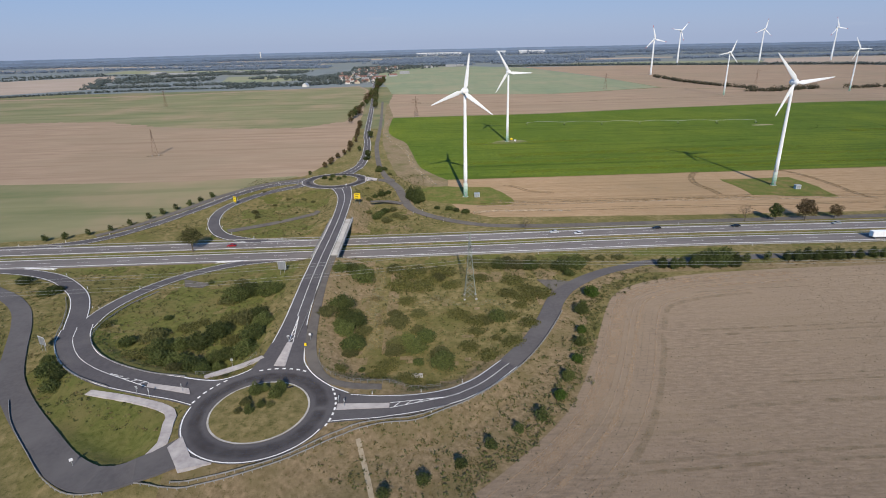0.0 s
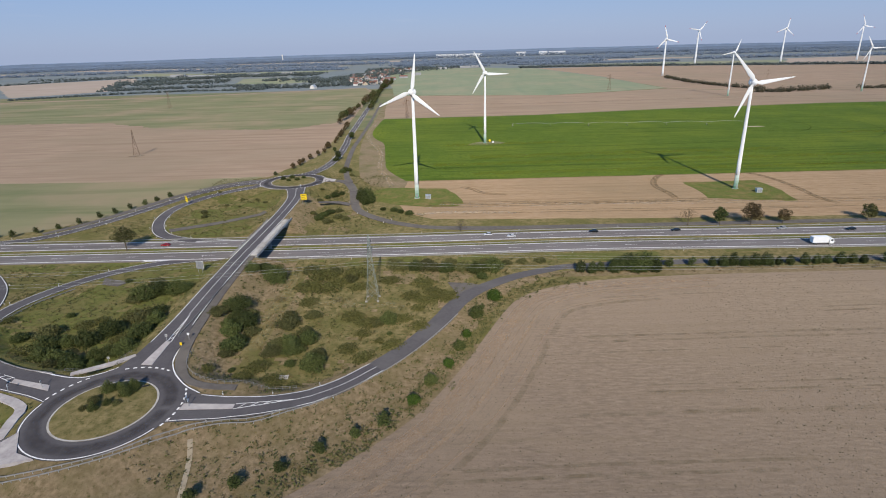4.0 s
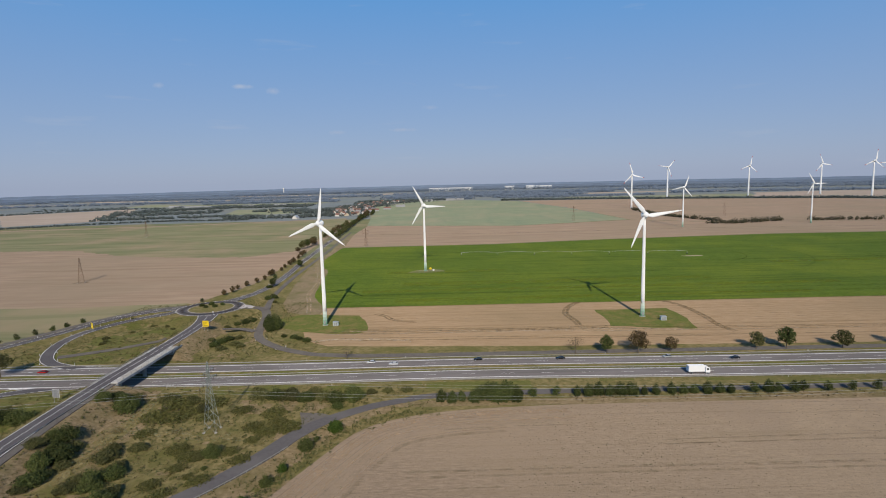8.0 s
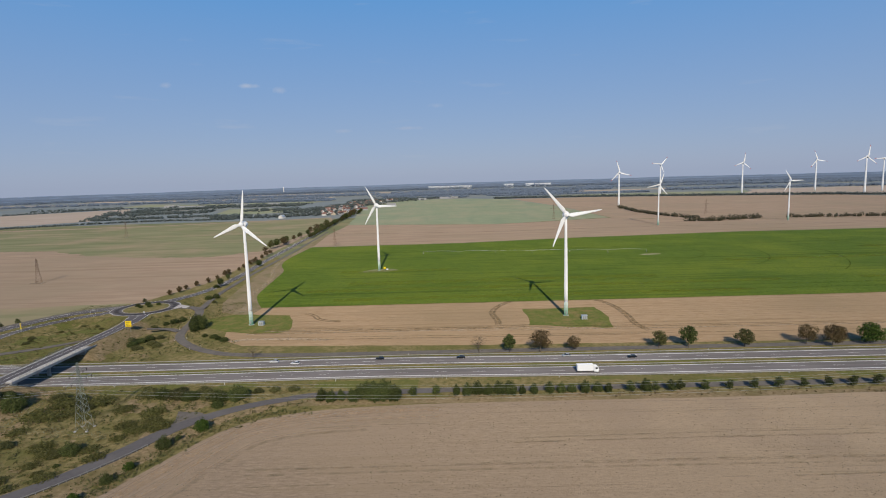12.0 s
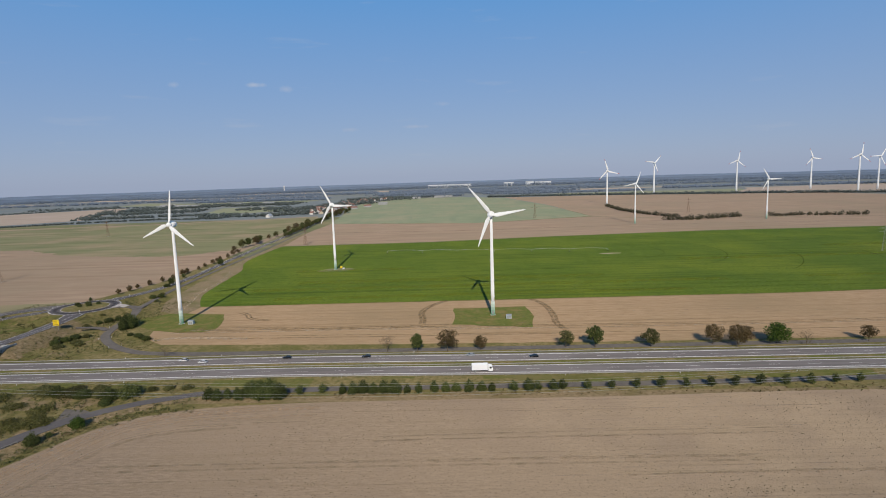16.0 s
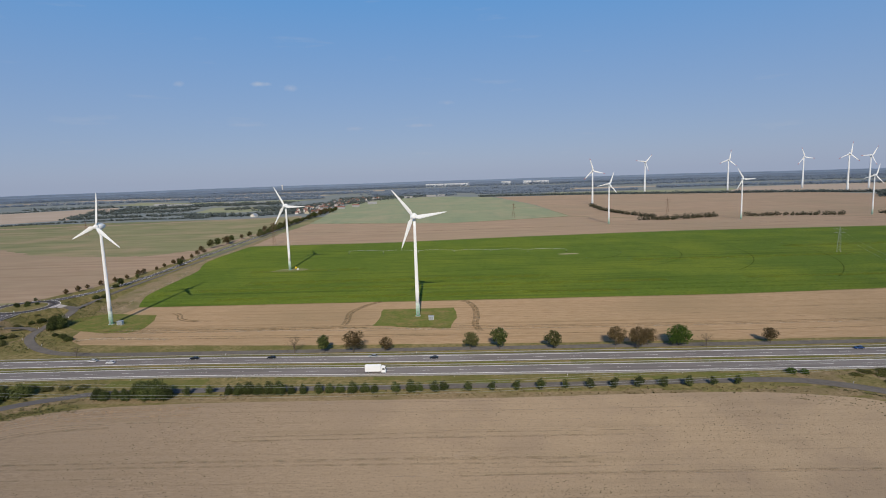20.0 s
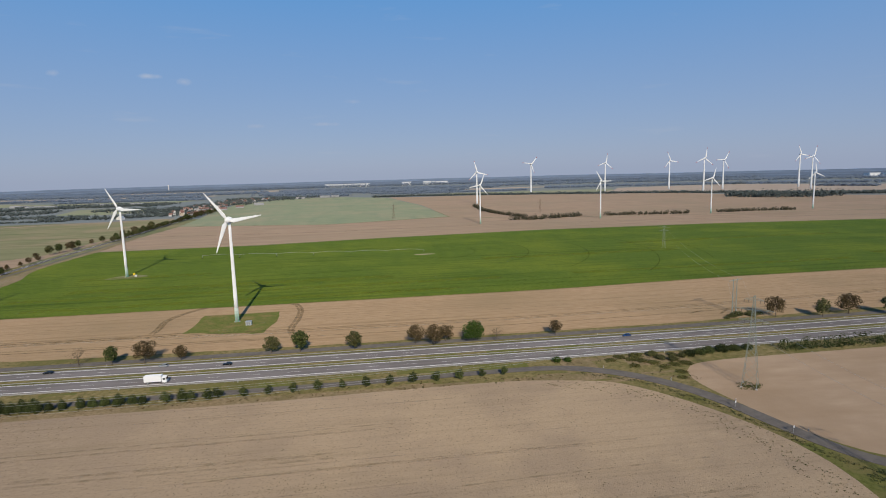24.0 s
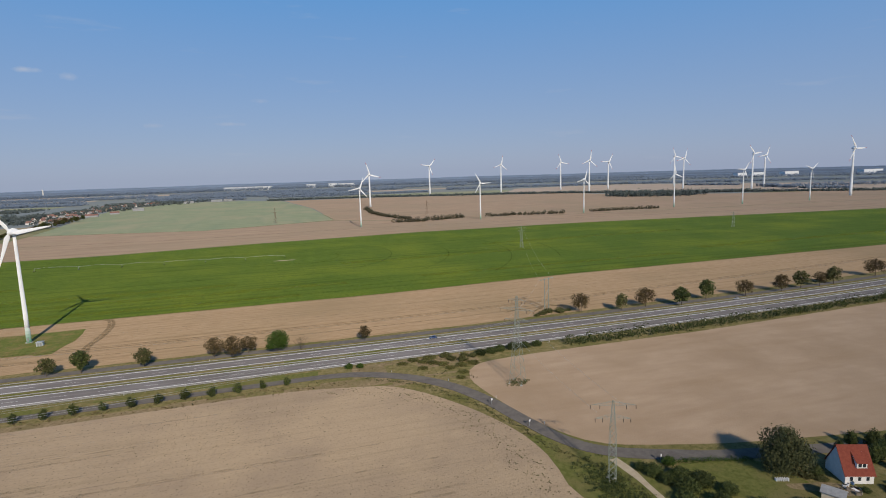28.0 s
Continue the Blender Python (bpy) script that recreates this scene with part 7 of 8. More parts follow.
scatter(SHRUB_SOFT, [(-11.7, 200.0, 2.04), (-4.2, 198.4, 2.0), (8.2, 199.0, 1.62), (-7.7, 211.5, 2.35), (5.4, 212.1, 2.12), (0.5, 204.4, 1.65), (16.4, 168.6, 1.73), (15.2, 161.5, 1.0), (21.2, 156.7, 0.65), (35.3, 185.9, 1.31), (42.4, 189.0, 1.54), (-27.3, 138.1, 0.88), (-16.2, 136.4, 1.15), (-6.8, 134.2, 1.15), (-0.5, 132.1, 0.69)], 0.92, 1.12, group="meadow shrubs")
scatter(SHRUB_DULL, [(69, 221), (45, 222.5), (34, 223.5), (76, 222), (20, 223.5), (60, 223), (84, 222)], 0.8, 1.2, group="shrubs below the motorway")
scatter(SHRUB_MID, [(-36.5, 207.5, 1.1), (-31, 210.5, 1.2), (-33.5, 175.5, 1.2), (-30, 171.5, 1.1), (-24.5, 157.5, 0.9), (-31, 165, 0.9)], 0.92, 1.12, group="meadow shrubs")
scatter(SHRUB_DULL, [(-36, 170, 1.2), (-27, 176, 1.1), (-26, 149, 1.0), (-22.5, 164, 1.0), (-14.5, 216.5, 1.3), (-5, 214, 1.4), (4, 206, 1.2), (-12.6, 175, 1.1), (-4.5, 174.4, 1.2), (-4.4, 162.5, 1.1), (-11.7, 149.6, 1.2), (2.6, 147.3, 1.3)], 0.92, 1.12, group="meadow shrubs")
scatter(SHRUB_SOFT, [(43, 187.5, 1.0), (33, 180, 1.1), (28, 172, 1.0), (38, 194, 1.1), (-9, 186, 1.3), (10, 174, 1.4), (30, 190, 1.5), (18, 146, 1.4), (26, 153, 1.3), (-14, 142, 1.3), (20, 205, 1.6), (34, 202, 1.5), (-30, 218, 1.1), (12, 152, 1.2), (34, 166, 1.2)], 0.92, 1.12, group="meadow shrubs")
# north of the motorway
scatter(SHRUB_TALL, [(-8.4, 325.5, 1.4), (-5.6, 328.5, 1.45), (-10, 330, 1.25), (-6.5, 321.5, 1.15), (-3.8, 325, 1.1)], group="bushes by the side road")
scatter(SHRUB, [(-29.2, 341), (-33, 337, 0.8), (-25, 345, 0.8), (-28.6, 292), (-27, 298), (-24.5, 303, 0.9), (12.5, 305, 0.7), (16.5, 301.5, 0.8), (21.5, 298, 0.8), (5.5, 308, 0.6)], group="bushes by the side road")
scatter(SHRUB_DULL, [(-22.2, 286), (-13.4, 290), (-17.8, 294), (-36, 329, 0.8), (-20, 306), (-39, 350, 0.6), (-30, 352, 0.7), (-34, 300, 0.7), (-27, 395, 0.6), (-36.5, 420, 0.8)], group="bushes by the side road")
scatter(SHRUB_DULL, [(-105, 346, 0.5), (-101, 311, 0.7), (-97, 301, 0.6), (-98, 306, 0.6), (-82, 293, 0.4), (-76, 308, 0.4), (-88, 338, 0.6), (-78, 337, 0.6), (-93, 325, 0.5), (-84, 322, 0.4), (-71, 330, 0.6)], group="shrubs in the loop")
# on the roundabouts
for k, (x, y, s) in enumerate(((-48.6, 121.0, 0.72), (-47.2, 125.4, 0.8), (-41.4, 123.6, 0.8), (-42.0, 119.8, 0.55), (-46.6, 117.4, 0.6), (-44.2, 119.6, 0.5), (-49.4, 117.8, 0.5), (-40.8, 126.6, 0.75), (-45.0, 126.8, 0.5))):
    plant(SHRUB_MID if k % 3 else SHRUB_DULL, x, y - 1.2, s * 1.2, 90 * k, ZS + 0.4, 0.66, "shrubs on the roundabout island")
for x, y, k in ((-69.6, 369, 0.7), (-64.5, 373, 0.75), (-59.3, 366, 0.7), (-64.7, 364, 0.6), (-56.5, 372, 0.6)):
    plant(SHRUB, x, y, k, 90 * k * 7, ZN + 0.5, 0.9, "shrubs on the roundabout island")
# south-east corner
scatter(SHRUB_DULL, [(442, 227.6), (448.4, 220), (444, 223, 0.9), (455, 223), (451, 226, 0.8)], group="corner shrubs")
scatter(SHRUB_SOFT, [(434, 228, 1.2), (452, 214.5, 1.0), (430, 224, 1.0), (438, 218, 1.1), (426, 228, 0.9), (440, 212, 1.0), (446, 214, 1.1), (434, 221, 1.1), (444, 205, 0.8), (441, 199, 0.8), (420, 225, 0.9), (428, 216, 0.9)], group="corner scrub")
scatter(SHRUB, [(459.3, 224), (465, 225), (470, 226, 1.1), (478, 226.4, 1.15), (484, 226.5), (491, 226.8)], 0.85, 1.0, group="corner shrubs")
hedge = strip_spots(rng, [(506, 222), (560, 222), (640, 225), (735, 231), (900, 250), (1100, 284)], 3.4, 1.4, 2.4, 4.6)
foliage_stuff("motorway_hedge", hedge, LEAF, "long dark green hedge between field and motorway", "hedge", per=46, leaf=0.42)
hedge = strip_spots(rng, [(481.5, 109.6), (492, 106.8), (503, 103.6)], 0.8, 0.5, 0.8, 1.3)
foliage_stuff("garden_hedge", hedge, LEAF_FRESH, "clipped green garden hedge along the lane", "hedge", per=40, leaf=0.16)
plant(WILLOW, 507.3, 95.8, 1.06, 0, wide=0.9)
plant(SHRUB_FRESH, 478.4, 109.4, 1.0, 10, label="round fresh green bush beside the lane")
scatter(SHRUB, [(470.8, 106.5), (472, 101.5), (476.3, 102, 1.2), (474, 96.5, 1.2), (480.2, 98), (469, 110, 0.7), (484, 92), (470, 92)], group="garden shrubs")
scatter(SHRUB_TALL, [(540, 101, 0.8), (545.5, 98, 0.9), (551, 96, 1.0), (536.5, 91, 0.95), (538, 85.5, 0.9), (541.5, 92.5, 1.0), (533, 99, 0.7), (547, 90, 1.0)], group="trees behind the house")
scatter(SHRUB, [(514.2, 91.0, 0.6), (516.8, 92.5, 0.55), (499, 79, 0.8), (503, 77.5, 0.7), (529, 80, 0.5), (526, 78.5, 0.5), (519, 80.5, 0.4), (488, 84, 0.8), (478, 88, 1.0), (482, 82, 0.9)], group="garden shrubs")
scatter(SHRUB_DULL, [(513, 88.5, 0.6), (515, 92, 0.6), (525, 78, 0.5), (511, 91, 0.6)], group="garden shrubs")


# ---- grasses ----
def tufts(name, count, inside, material, label, size=0.5, tall=0.7, per=7, leaf=0.24, seed=1):
    """Uncountable tufts over the part of the land where inside(x, y) holds."""
    r = np.random.default_rng(seed)
    xs, ys = r.uniform(-170, 470, count * 9), r.uniform(60, 400, count * 9)
    keep = inside(xs, ys)
    xs, ys = xs[keep][:count], ys[keep][:count]
    zs = bank_height(xs, ys)
    spots = [(x, y, z, size * (0.5 + r.random()), tall * (0.4 + r.random())) for x, y, z in zip(xs, ys, zs)]
    return foliage_stuff(name, spots, material, label, "grass", per=per, leaf=leaf, seed=seed)


PAVED = np.vstack([spline(p, 2.0) for p in RAISED + [SERVICE_ROAD, LOOP_PATH, CROSS_PATH]])


def clear_of_roads(x, y, margin=0.8):
    ok = (np.hypot(x - SOUTH_ROUND[0], y - SOUTH_ROUND[1]) > 20.5) & (np.hypot(x - NORTH_ROUND[0], y - NORTH_ROUND[1]) > 24)
    ok &= ~((y > 229) & (y < 264.5)) & ~((x > 40) & (y > 264) & (y < 276))
    near = np.zeros(x.shape, bool)
    for cx, cy, cz, cw in PAVED[PAVED[:, 0] > -200]:
        near |= (x - cx) ** 2 + (y - cy) ** 2 < (cw / 2 + margin) ** 2
    return ok & ~near


fringe = [(p[0] - 3.4 if k < 22 else p[0], p[1] + (1.5 if k < 22 else 3.2)) for k, p in enumerate(SOUTH_EDGE[:26:2])]
foliage_stuff("field_fringe", strip_spots(rng, fringe, 5.5, 0.45, 1.0, 0.8), LEAF_DULL, "olive green weeds fringing the ploughed field", "grass", per=9, leaf=0.3)
edge_x, edge_y = np.array(SOUTH_EDGE)[:, 0], np.array(SOUTH_EDGE)[:, 1]


def in_verges(x, y):
    """The rough ground of the junction, outside the ploughed fields."""
    south = (x < 8) | (y > np.interp(x, edge_x[:60], np.maximum.accumulate(edge_y[:60])) + 1.2)
    low = (x > 0) | (y > 88 - 0.35 * x)
    return clear_of_roads(x, y) & south & low & (x < 92) & ((y < 229) | ((x < 0) & (y < 400) & (x > -125)) | ((y < 300) & (y > 276) & (x < 30)))


def verge_strip(x, y):
    """The unmown strip between service road and ploughed field."""
    return (x > 92) & (x < 392) & (y > 207.8) & (y < 215.8)


tufts("dry_grass", 4200, in_verges, STRAW, "dry straw-coloured grass tufts on banks and meadow", 0.8, 0.35, seed=31)
tufts("green_grass", 5200, in_verges, TUFT, "olive green grass tufts in the meadow", 0.7, 0.6, seed=32)
tufts("tall_weeds", 1000, in_verges, LEAF_DULL, "taller dull green weeds in the meadow", 0.8, 1.0, 9, 0.26, seed=33)
tufts("verge_grass", 3600, verge_strip, DRY_BROWN, "dry brown grass strip along the ploughed field", 0.55, 0.55, seed=34)
tufts("verge_weeds", 450, verge_strip, LEAF_DULL, "green weeds along the ploughed field", 0.6, 0.7, seed=35)


def in_south_field(x, y):
    """Patchy: weeds gather in some parts of the field."""
    near = np.array([noise.noise((a * 0.016, b * 0.016, 5.0)) for a, b in zip(x, y)])
    south = y < np.interp(x, edge_x, edge_y) - 2.0
    dice = np.random.default_rng(77).random(len(x))
    return south & (x > 15) & (x < 436) & (dice < 0.34 + 0.9 * near)


foliage_stuff("pylon_weeds", [(461.8 + 4.0 * a, 185.0 + 3.2 * b, 0, 0.7, 0.7) for a, b in np.random.default_rng(8).normal(size=(60, 2)) * 0.55], LEAF_DULL, "dark weeds round the pylon foot", "grass", per=10, leaf=0.25)
foliage_stuff("lane_weeds", strip_spots(rng, [(400, 212), (416, 202.5), (429, 187), (438, 170), (445, 147), (451, 129), (460, 112), (463, 95)], 2.4, 0.7, 0.7, 0.6), LEAF_DULL, "green weeds along the lane", "grass", per=9, leaf=0.24)
foliage_stuff("lane_scrub", [(456 + 4.5 * a, 104 + 9 * b, 0, 0.9, 0.9) for a, b in np.random.default_rng(9).normal(size=(260, 2)) * 0.7], LEAF, "dark green scrub between lane and dirt track", "grass", per=12, leaf=0.25)
foliage_stuff("field_end_weeds", strip_spots(rng, [(380, 204), (405, 197), (422, 180), (434, 155), (438, 130), (438, 108), (442, 80)], 9, 0.35, 0.35, 0.3), LEAF_DULL, "low olive weeds at the end of the ploughed field", "grass", per=6, leaf=0.16)
tufts("corner_grass", 900, lambda x, y: (x > 398) & (x < 456) & (y > 196) & (y < 230.5) & clear_of_roads(x, y) & (y > 219 - (x - 404) * 0.75) & (x < 447 + 0.6 * np.maximum(0, y - 212)), DRY_BROWN, "dry brown grass in the field corner", 0.9, 0.7, seed=37)
tufts("corner_weeds", 420, lambda x, y: (x > 398) & (x < 456) & (y > 196) & (y < 230.5) & clear_of_roads(x, y) & (y > 219 - (x - 404) * 0.75) & (x < 447 + 0.6 * np.maximum(0, y - 212)), LEAF_DULL, "olive weeds in the field corner", 0.8, 0.8, seed=38)
tufts("field_weeds", 9000, in_south_field, WEED, "small dark weeds scattered over the ploughed soil", 0.16, 0.2, 5, 0.12, seed=36)


# ---- field marks and the watering arm ----
soft_band("track_strip", [(36, 316.5), (98, 314.5), (200, 307), (420, 305.5), (600, 314), (900, 341)], 1.6, RUT_PALE, "pale trodden line along the stubble strip", 0.14)
soft_band("track_strip", [(36, 320), (98, 317.5), (170, 313), (262, 311), (420, 309), (600, 318), (900, 345)], 1.8, RUT_SOIL, "dark wheel ruts along the stubble strip", 0.145, (-1.4, 1.4))
soft_band("track_strip", [(36, 303), (98, 301), (250, 296), (420, 294), (600, 301)], 1.4, RUT_SOIL, "thin dark rut along the stubble strip", 0.15)
soft_band("track_strip", [(60, 345), (150, 341), (300, 340), (450, 342), (700, 352)], 1.5, DAMP_SOIL, "faint dark line along the stubble", 0.15, (0.0, 9.0, 22.0))
soft_band("track_curve", [(196, 379.5), (191.3, 378.2), (182.4, 363.7), (178.1, 348.5), (180.1, 329.8), (180.2, 317)], 3.4, RUT_SOIL, "curving wheel ruts in the stubble", 0.155, (-1.1, 1.1))
soft_band("track_curve", [(250, 377.5), (256.0, 375.2), (261.0, 356.3), (261.8, 333.8), (260.8, 314.0), (264.5, 298.0)], 3.4, RUT_SOIL, "curving wheel ruts in the stubble", 0.155, (-1.1, 1.1))
soft_band("track_curve", [(50, 361), (60, 352), (64, 344), (72, 338), (84, 336)], 2.4, RUT_SOIL, "curving wheel ruts in the stubble", 0.155, (-1.2, 1.2))
soft_band("track_strip", [(27, 314), (68, 313), (116, 313), (163, 314.5), (200, 315.5)], 2.4, RUT_SOIL, "broad dark wheel ruts at the foot of the stubble", 0.162, (-1.6, 1.6))
soft_band("track_strip", [(27, 310.5), (68, 309.8), (116, 309.8), (163, 311), (200, 311), (250, 306)], 1.6, RUT_PALE, "pale trodden line beside the ruts", 0.165)
soft_band("track_strip", [(50, 297.5), (116, 296.1), (176, 294.9), (260, 294)], 1.8, RUT_SOIL, "dark rut along the stubble strip", 0.162)
for k, (x, y, a) in enumerate(((508, 296, 20), (516, 303, -15), (524, 293, 40), (533, 300, 10), (541, 296, -30))):
    c, d = 9 * math.cos(radians(a)), 9 * math.sin(radians(a))
    soft_band("track_mast", [(x - c, y - d), (x, y + 0.6), (x + c, y + d)], 2.6, RUT_SOIL, "dark churned soil near the power mast", 0.155 + 0.003 * k)
soft_band("track_sandy", [(6, 362), (-2, 396), (-10.5, 428), (-14.5, 474), (-24, 520), (-33, 545), (-40, 580), (-46, 620), (-47, 720)], 1.4, RUT_PALE, "pale sandy track along the green crop", 0.155, (-1.2, 1.2))
soft_band("track_far", [(-40, 905), (200, 880), (480, 890), (800, 865), (1400, 790)], 4.0, RUT_SOIL, "thin dark line across the far stubble", 0.15)
soft_band("track_far", [(-256, 502), (-247, 505), (-238, 508)], 7.0, RUT_SOIL, "dark weedy mark at the pylon foot", 0.15)
soft_band("track_bare", [(24, 296), (36, 300), (60, 299), (84, 296)], 6.0, RUT_PALE, "pale bare patch beside the side road", 0.16)
bm = bmesh.new()
line = spline(DRY_PATH, 1.0)
line[:, 2] = bank_height(line[:, 0], line[:, 1]) + 0.12
ribbon(bm, line, -0.6, 0.6)
tagged(part("path_dry", bm, SAND), "narrow sandy footpath down the bank", "path", kind="structure")
bm = bmesh.new()
line = spline([(464.5, 118, 0, 3), (465.4, 110, 0, 3), (465.4, 103, 0, 2), (465, 90, 0, 2)], 2.0)
ribbon(bm, line, -line[:, 3] / 2, line[:, 3] / 2, 0.08)
tagged(part("path_sandy", bm, SAND), "pale dirt track leaving the lane", "path", kind="structure")
field("lawn", edge([(482, 109), (502, 104.5), (508, 96), (508, 86), (500, 78), (470, 80), (468, 100), (482, 109)], 3), MEADOW_GREEN, "shaded green garden lawn", 0.06)


def watering_arm():
    t = thing("irrigation_pivot", "long pale irrigation arm on wheeled towers in the green crop", "irrigation arm")
    a, b = Vector((116.8, 632, 0)), Vector((366.9, 604, 0))
    n = 6
    for k in range(n + 1):
        p = a.lerp(b, k / n)
        bm = bmesh.new()
        for s in (-1.6, 1.6):
            beam(bm, p + Vector((0, s, 0.2)), p + Vector((0, 0, 3.4)), 0.14)
        beam(bm, p + Vector((0, -1.6, 0.5)), p + Vector((0, 1.6, 0.5)), 0.12)
        part("tower", bm, STEEL, t)
        for s in (-1.6, 1.6):
            bm = bmesh.new()
            tube(bm, [((p.x - 0.15, p.y + s, 0.6), Y, Z, 0.6, 0.6), ((p.x + 0.15, p.y + s, 0.6), Y, Z, 0.6, 0.6)], 14)
            part("wheel", bm, TYRE, t, "black rubber tyre")
    for k in range(n):
        p, q = a.lerp(b, k / n), a.lerp(b, (k + 1) / n)
        bm = bmesh.new()
        prev = p + Vector((0, 0, 3.4))
        for i in range(1, 9):
            u = i / 8
            cur = p.lerp(q, u) + Vector((0, 0, 3.4 + 0.9 * math.sin(math.pi * u)))
            beam(bm, prev, cur, 0.13)
            prev = cur
        part("pipe", bm, TIN, t, "pale galvanised pipe")


watering_arm()
field("patch_pivot", edge([(354, 590), (364, 592), (374, 591), (378, 588), (368, 586), (357, 587), (354, 590)], 3), SAND, "bare sandy patch at the end of the irrigation arm", 0.12)
field("patch_turbine", edge([(62, 522), (72, 534), (90, 536), (98, 526), (84, 518), (66, 518), (62, 522)], 3), FALLOW, "bare patch round the turbine in the crop", 0.12)


# ---- houses ----
ROOF_RED = surface("red roof tiles", ((0.24, 0.05, 0.03), (0.32, 0.08, 0.045)), 0.7, 0.8, 0.3, 0.25, local=True)
ROOF_BROWN = surface("brown roof tiles", ((0.2, 0.09, 0.06), (0.28, 0.14, 0.1)), 0.7, 0.8, local=True)
ROOF_GREY = surface("grey roof", ((0.28, 0.28, 0.28), (0.38, 0.38, 0.38)), 0.9, 0.7, local=True)
PLASTER = surface("white plaster", ((0.68, 0.66, 0.62), (0.78, 0.76, 0.72)), 1.5, 0.85, 0.1, 0.2, local=True)
PLASTER_CREAM = surface("cream plaster", ((0.55, 0.48, 0.36), (0.64, 0.57, 0.45)), 1.5, 0.85, local=True)


def house(x, y, turn, wide, deep, eave, ridge, roof, wall, label, group="", category="house", windows=0):
    """Walls with gables, a roof of two slopes along its own x, and windows in the long walls."""
    t = thing("house", label, category, group)
    bm = bmesh.new()
    w, d = wide / 2, deep / 2
    base = [bm.verts.new(p) for p in ((-w, -d, -0.2), (w, -d, -0.2), (w, d, -0.2), (-w, d, -0.2))]
    top = [bm.verts.new(p) for p in ((-w, -d, eave), (w, -d, eave), (w, d, eave), (-w, d, eave))]
    peak = [bm.verts.new(p) for p in ((-w, 0, ridge - 0.15), (w, 0, ridge - 0.15))]
    bm.faces.new((base[0], base[1], top[1], top[0]))
    bm.faces.new((base[2], base[3], top[3], top[2]))
    bm.faces.new((base[1], base[2], top[2], peak[1], top[1]))
    bm.faces.new((base[3], base[0], top[0], peak[0], top[3]))
    part("wall", bm, wall, t)
    for s in (-1, 1):
        bm = bmesh.new()
        drop = 0.35 * (ridge - eave) / d
        p = [(-w - 0.4, 0, ridge), (w + 0.4, 0, ridge), (w + 0.4, s * (d + 0.35), eave - drop + 0.1), (-w - 0.4, s * (d + 0.35), eave - drop + 0.1)]
        a = [bm.verts.new(v) for v in p]
        b = [bm.verts.new((v[0], v[1], v[2] - 0.18)) for v in p]
        bm.faces.new(a), bm.faces.new(b[::-1])
        for i in range(4):
            j = (i + 1) % 4
            bm.faces.new((a[i], a[j], b[j], b[i]))
        bmesh.ops.recalc_face_normals(bm, faces=bm.faces)
        part("roof", bm, roof, t)
    for k in range(windows):
        for s in (-1, 1):
            px = (k + 0.5) / windows * wide * 0.86 - wide * 0.43
            bm = bmesh.new()
            box(bm, (px - 0.5, s * d - 0.05, 0.9), (px + 0.5, s * d + 0.05, 2.2))
            win = part("window", bm, SIGN_WHITE, t, "white window frame")
            bm = bmesh.new()
            box(bm, (px - 0.42, s * d - 0.06, 0.98), (px + 0.42, s * d + 0.06, 2.12))
            part("pane", bm, GLASS_DARK, win, "dark glass pane")
    t.matrix_basis = pose(x, y, 0, 0, 0, turn)
    return t


farm = house(522.4, 88.0, -19, 7.8, 8.6, 3.0, 9.6, ROOF_RED, PLASTER, "white plastered house with steep red tiled roof", windows=3)


def dormer(parent):
    bm = bmesh.new()
    vs = [bm.verts.new(p) for p in ((-0.6, -3.75, 4.4), (2.2, -3.75, 4.4), (2.2, -3.75, 6.0), (-0.6, -3.75, 6.0), (-0.6, -1.0, 8.2), (2.2, -1.0, 8.2), (-0.6, -3.0, 4.4), (2.2, -3.0, 4.4))]
    for f in ((0, 1, 2, 3), (0, 3, 4, 6), (1, 7, 5, 2)):
        bm.faces.new([vs[i] for i in f])
    body = part("dormer", bm, PLASTER, parent, "dormer with white front")
    bm = bmesh.new()
    a = [(-0.85, -4.0, 6.0), (2.45, -4.0, 6.0), (2.45, -0.6, 8.45), (-0.85, -0.6, 8.45)]
    up, low = [bm.verts.new(p) for p in a], [bm.verts.new((p[0], p[1], p[2] - 0.15)) for p in a]
    bm.faces.new(up), bm.faces.new(low[::-1])
    for i in range(4):
        j = (i + 1) % 4
        bm.faces.new((up[i], up[j], low[j], low[i]))
    part("dormer_roof", bm, ROOF_RED, body, "red tiled dormer roof")
    for px in (-0.1, 1.1):
        bm = bmesh.new()
        box(bm, (px - 0.1, -3.82, 4.7), (px + 0.75, -3.74, 5.7))
        part("dormer_window", bm, GLASS_DARK, body, "dark dormer pane")


dormer(farm)
house(508.0, 81.0, -60, 5.0, 4.0, 2.2, 3.2, ROOF_GREY, PLASTER_CREAM, "low garden shed with grey roof", category="shed")
BLUE_PLASTIC = surface("faded blue plastic", ((0.08, 0.14, 0.26), (0.12, 0.19, 0.32)), 0.5, 0.5, local=True)
CRATE_WOOD = surface("grey weathered wood", ((0.22, 0.18, 0.14), (0.34, 0.29, 0.23)), 0.3, 0.85, local=True)
clutter = np.random.default_rng(19)
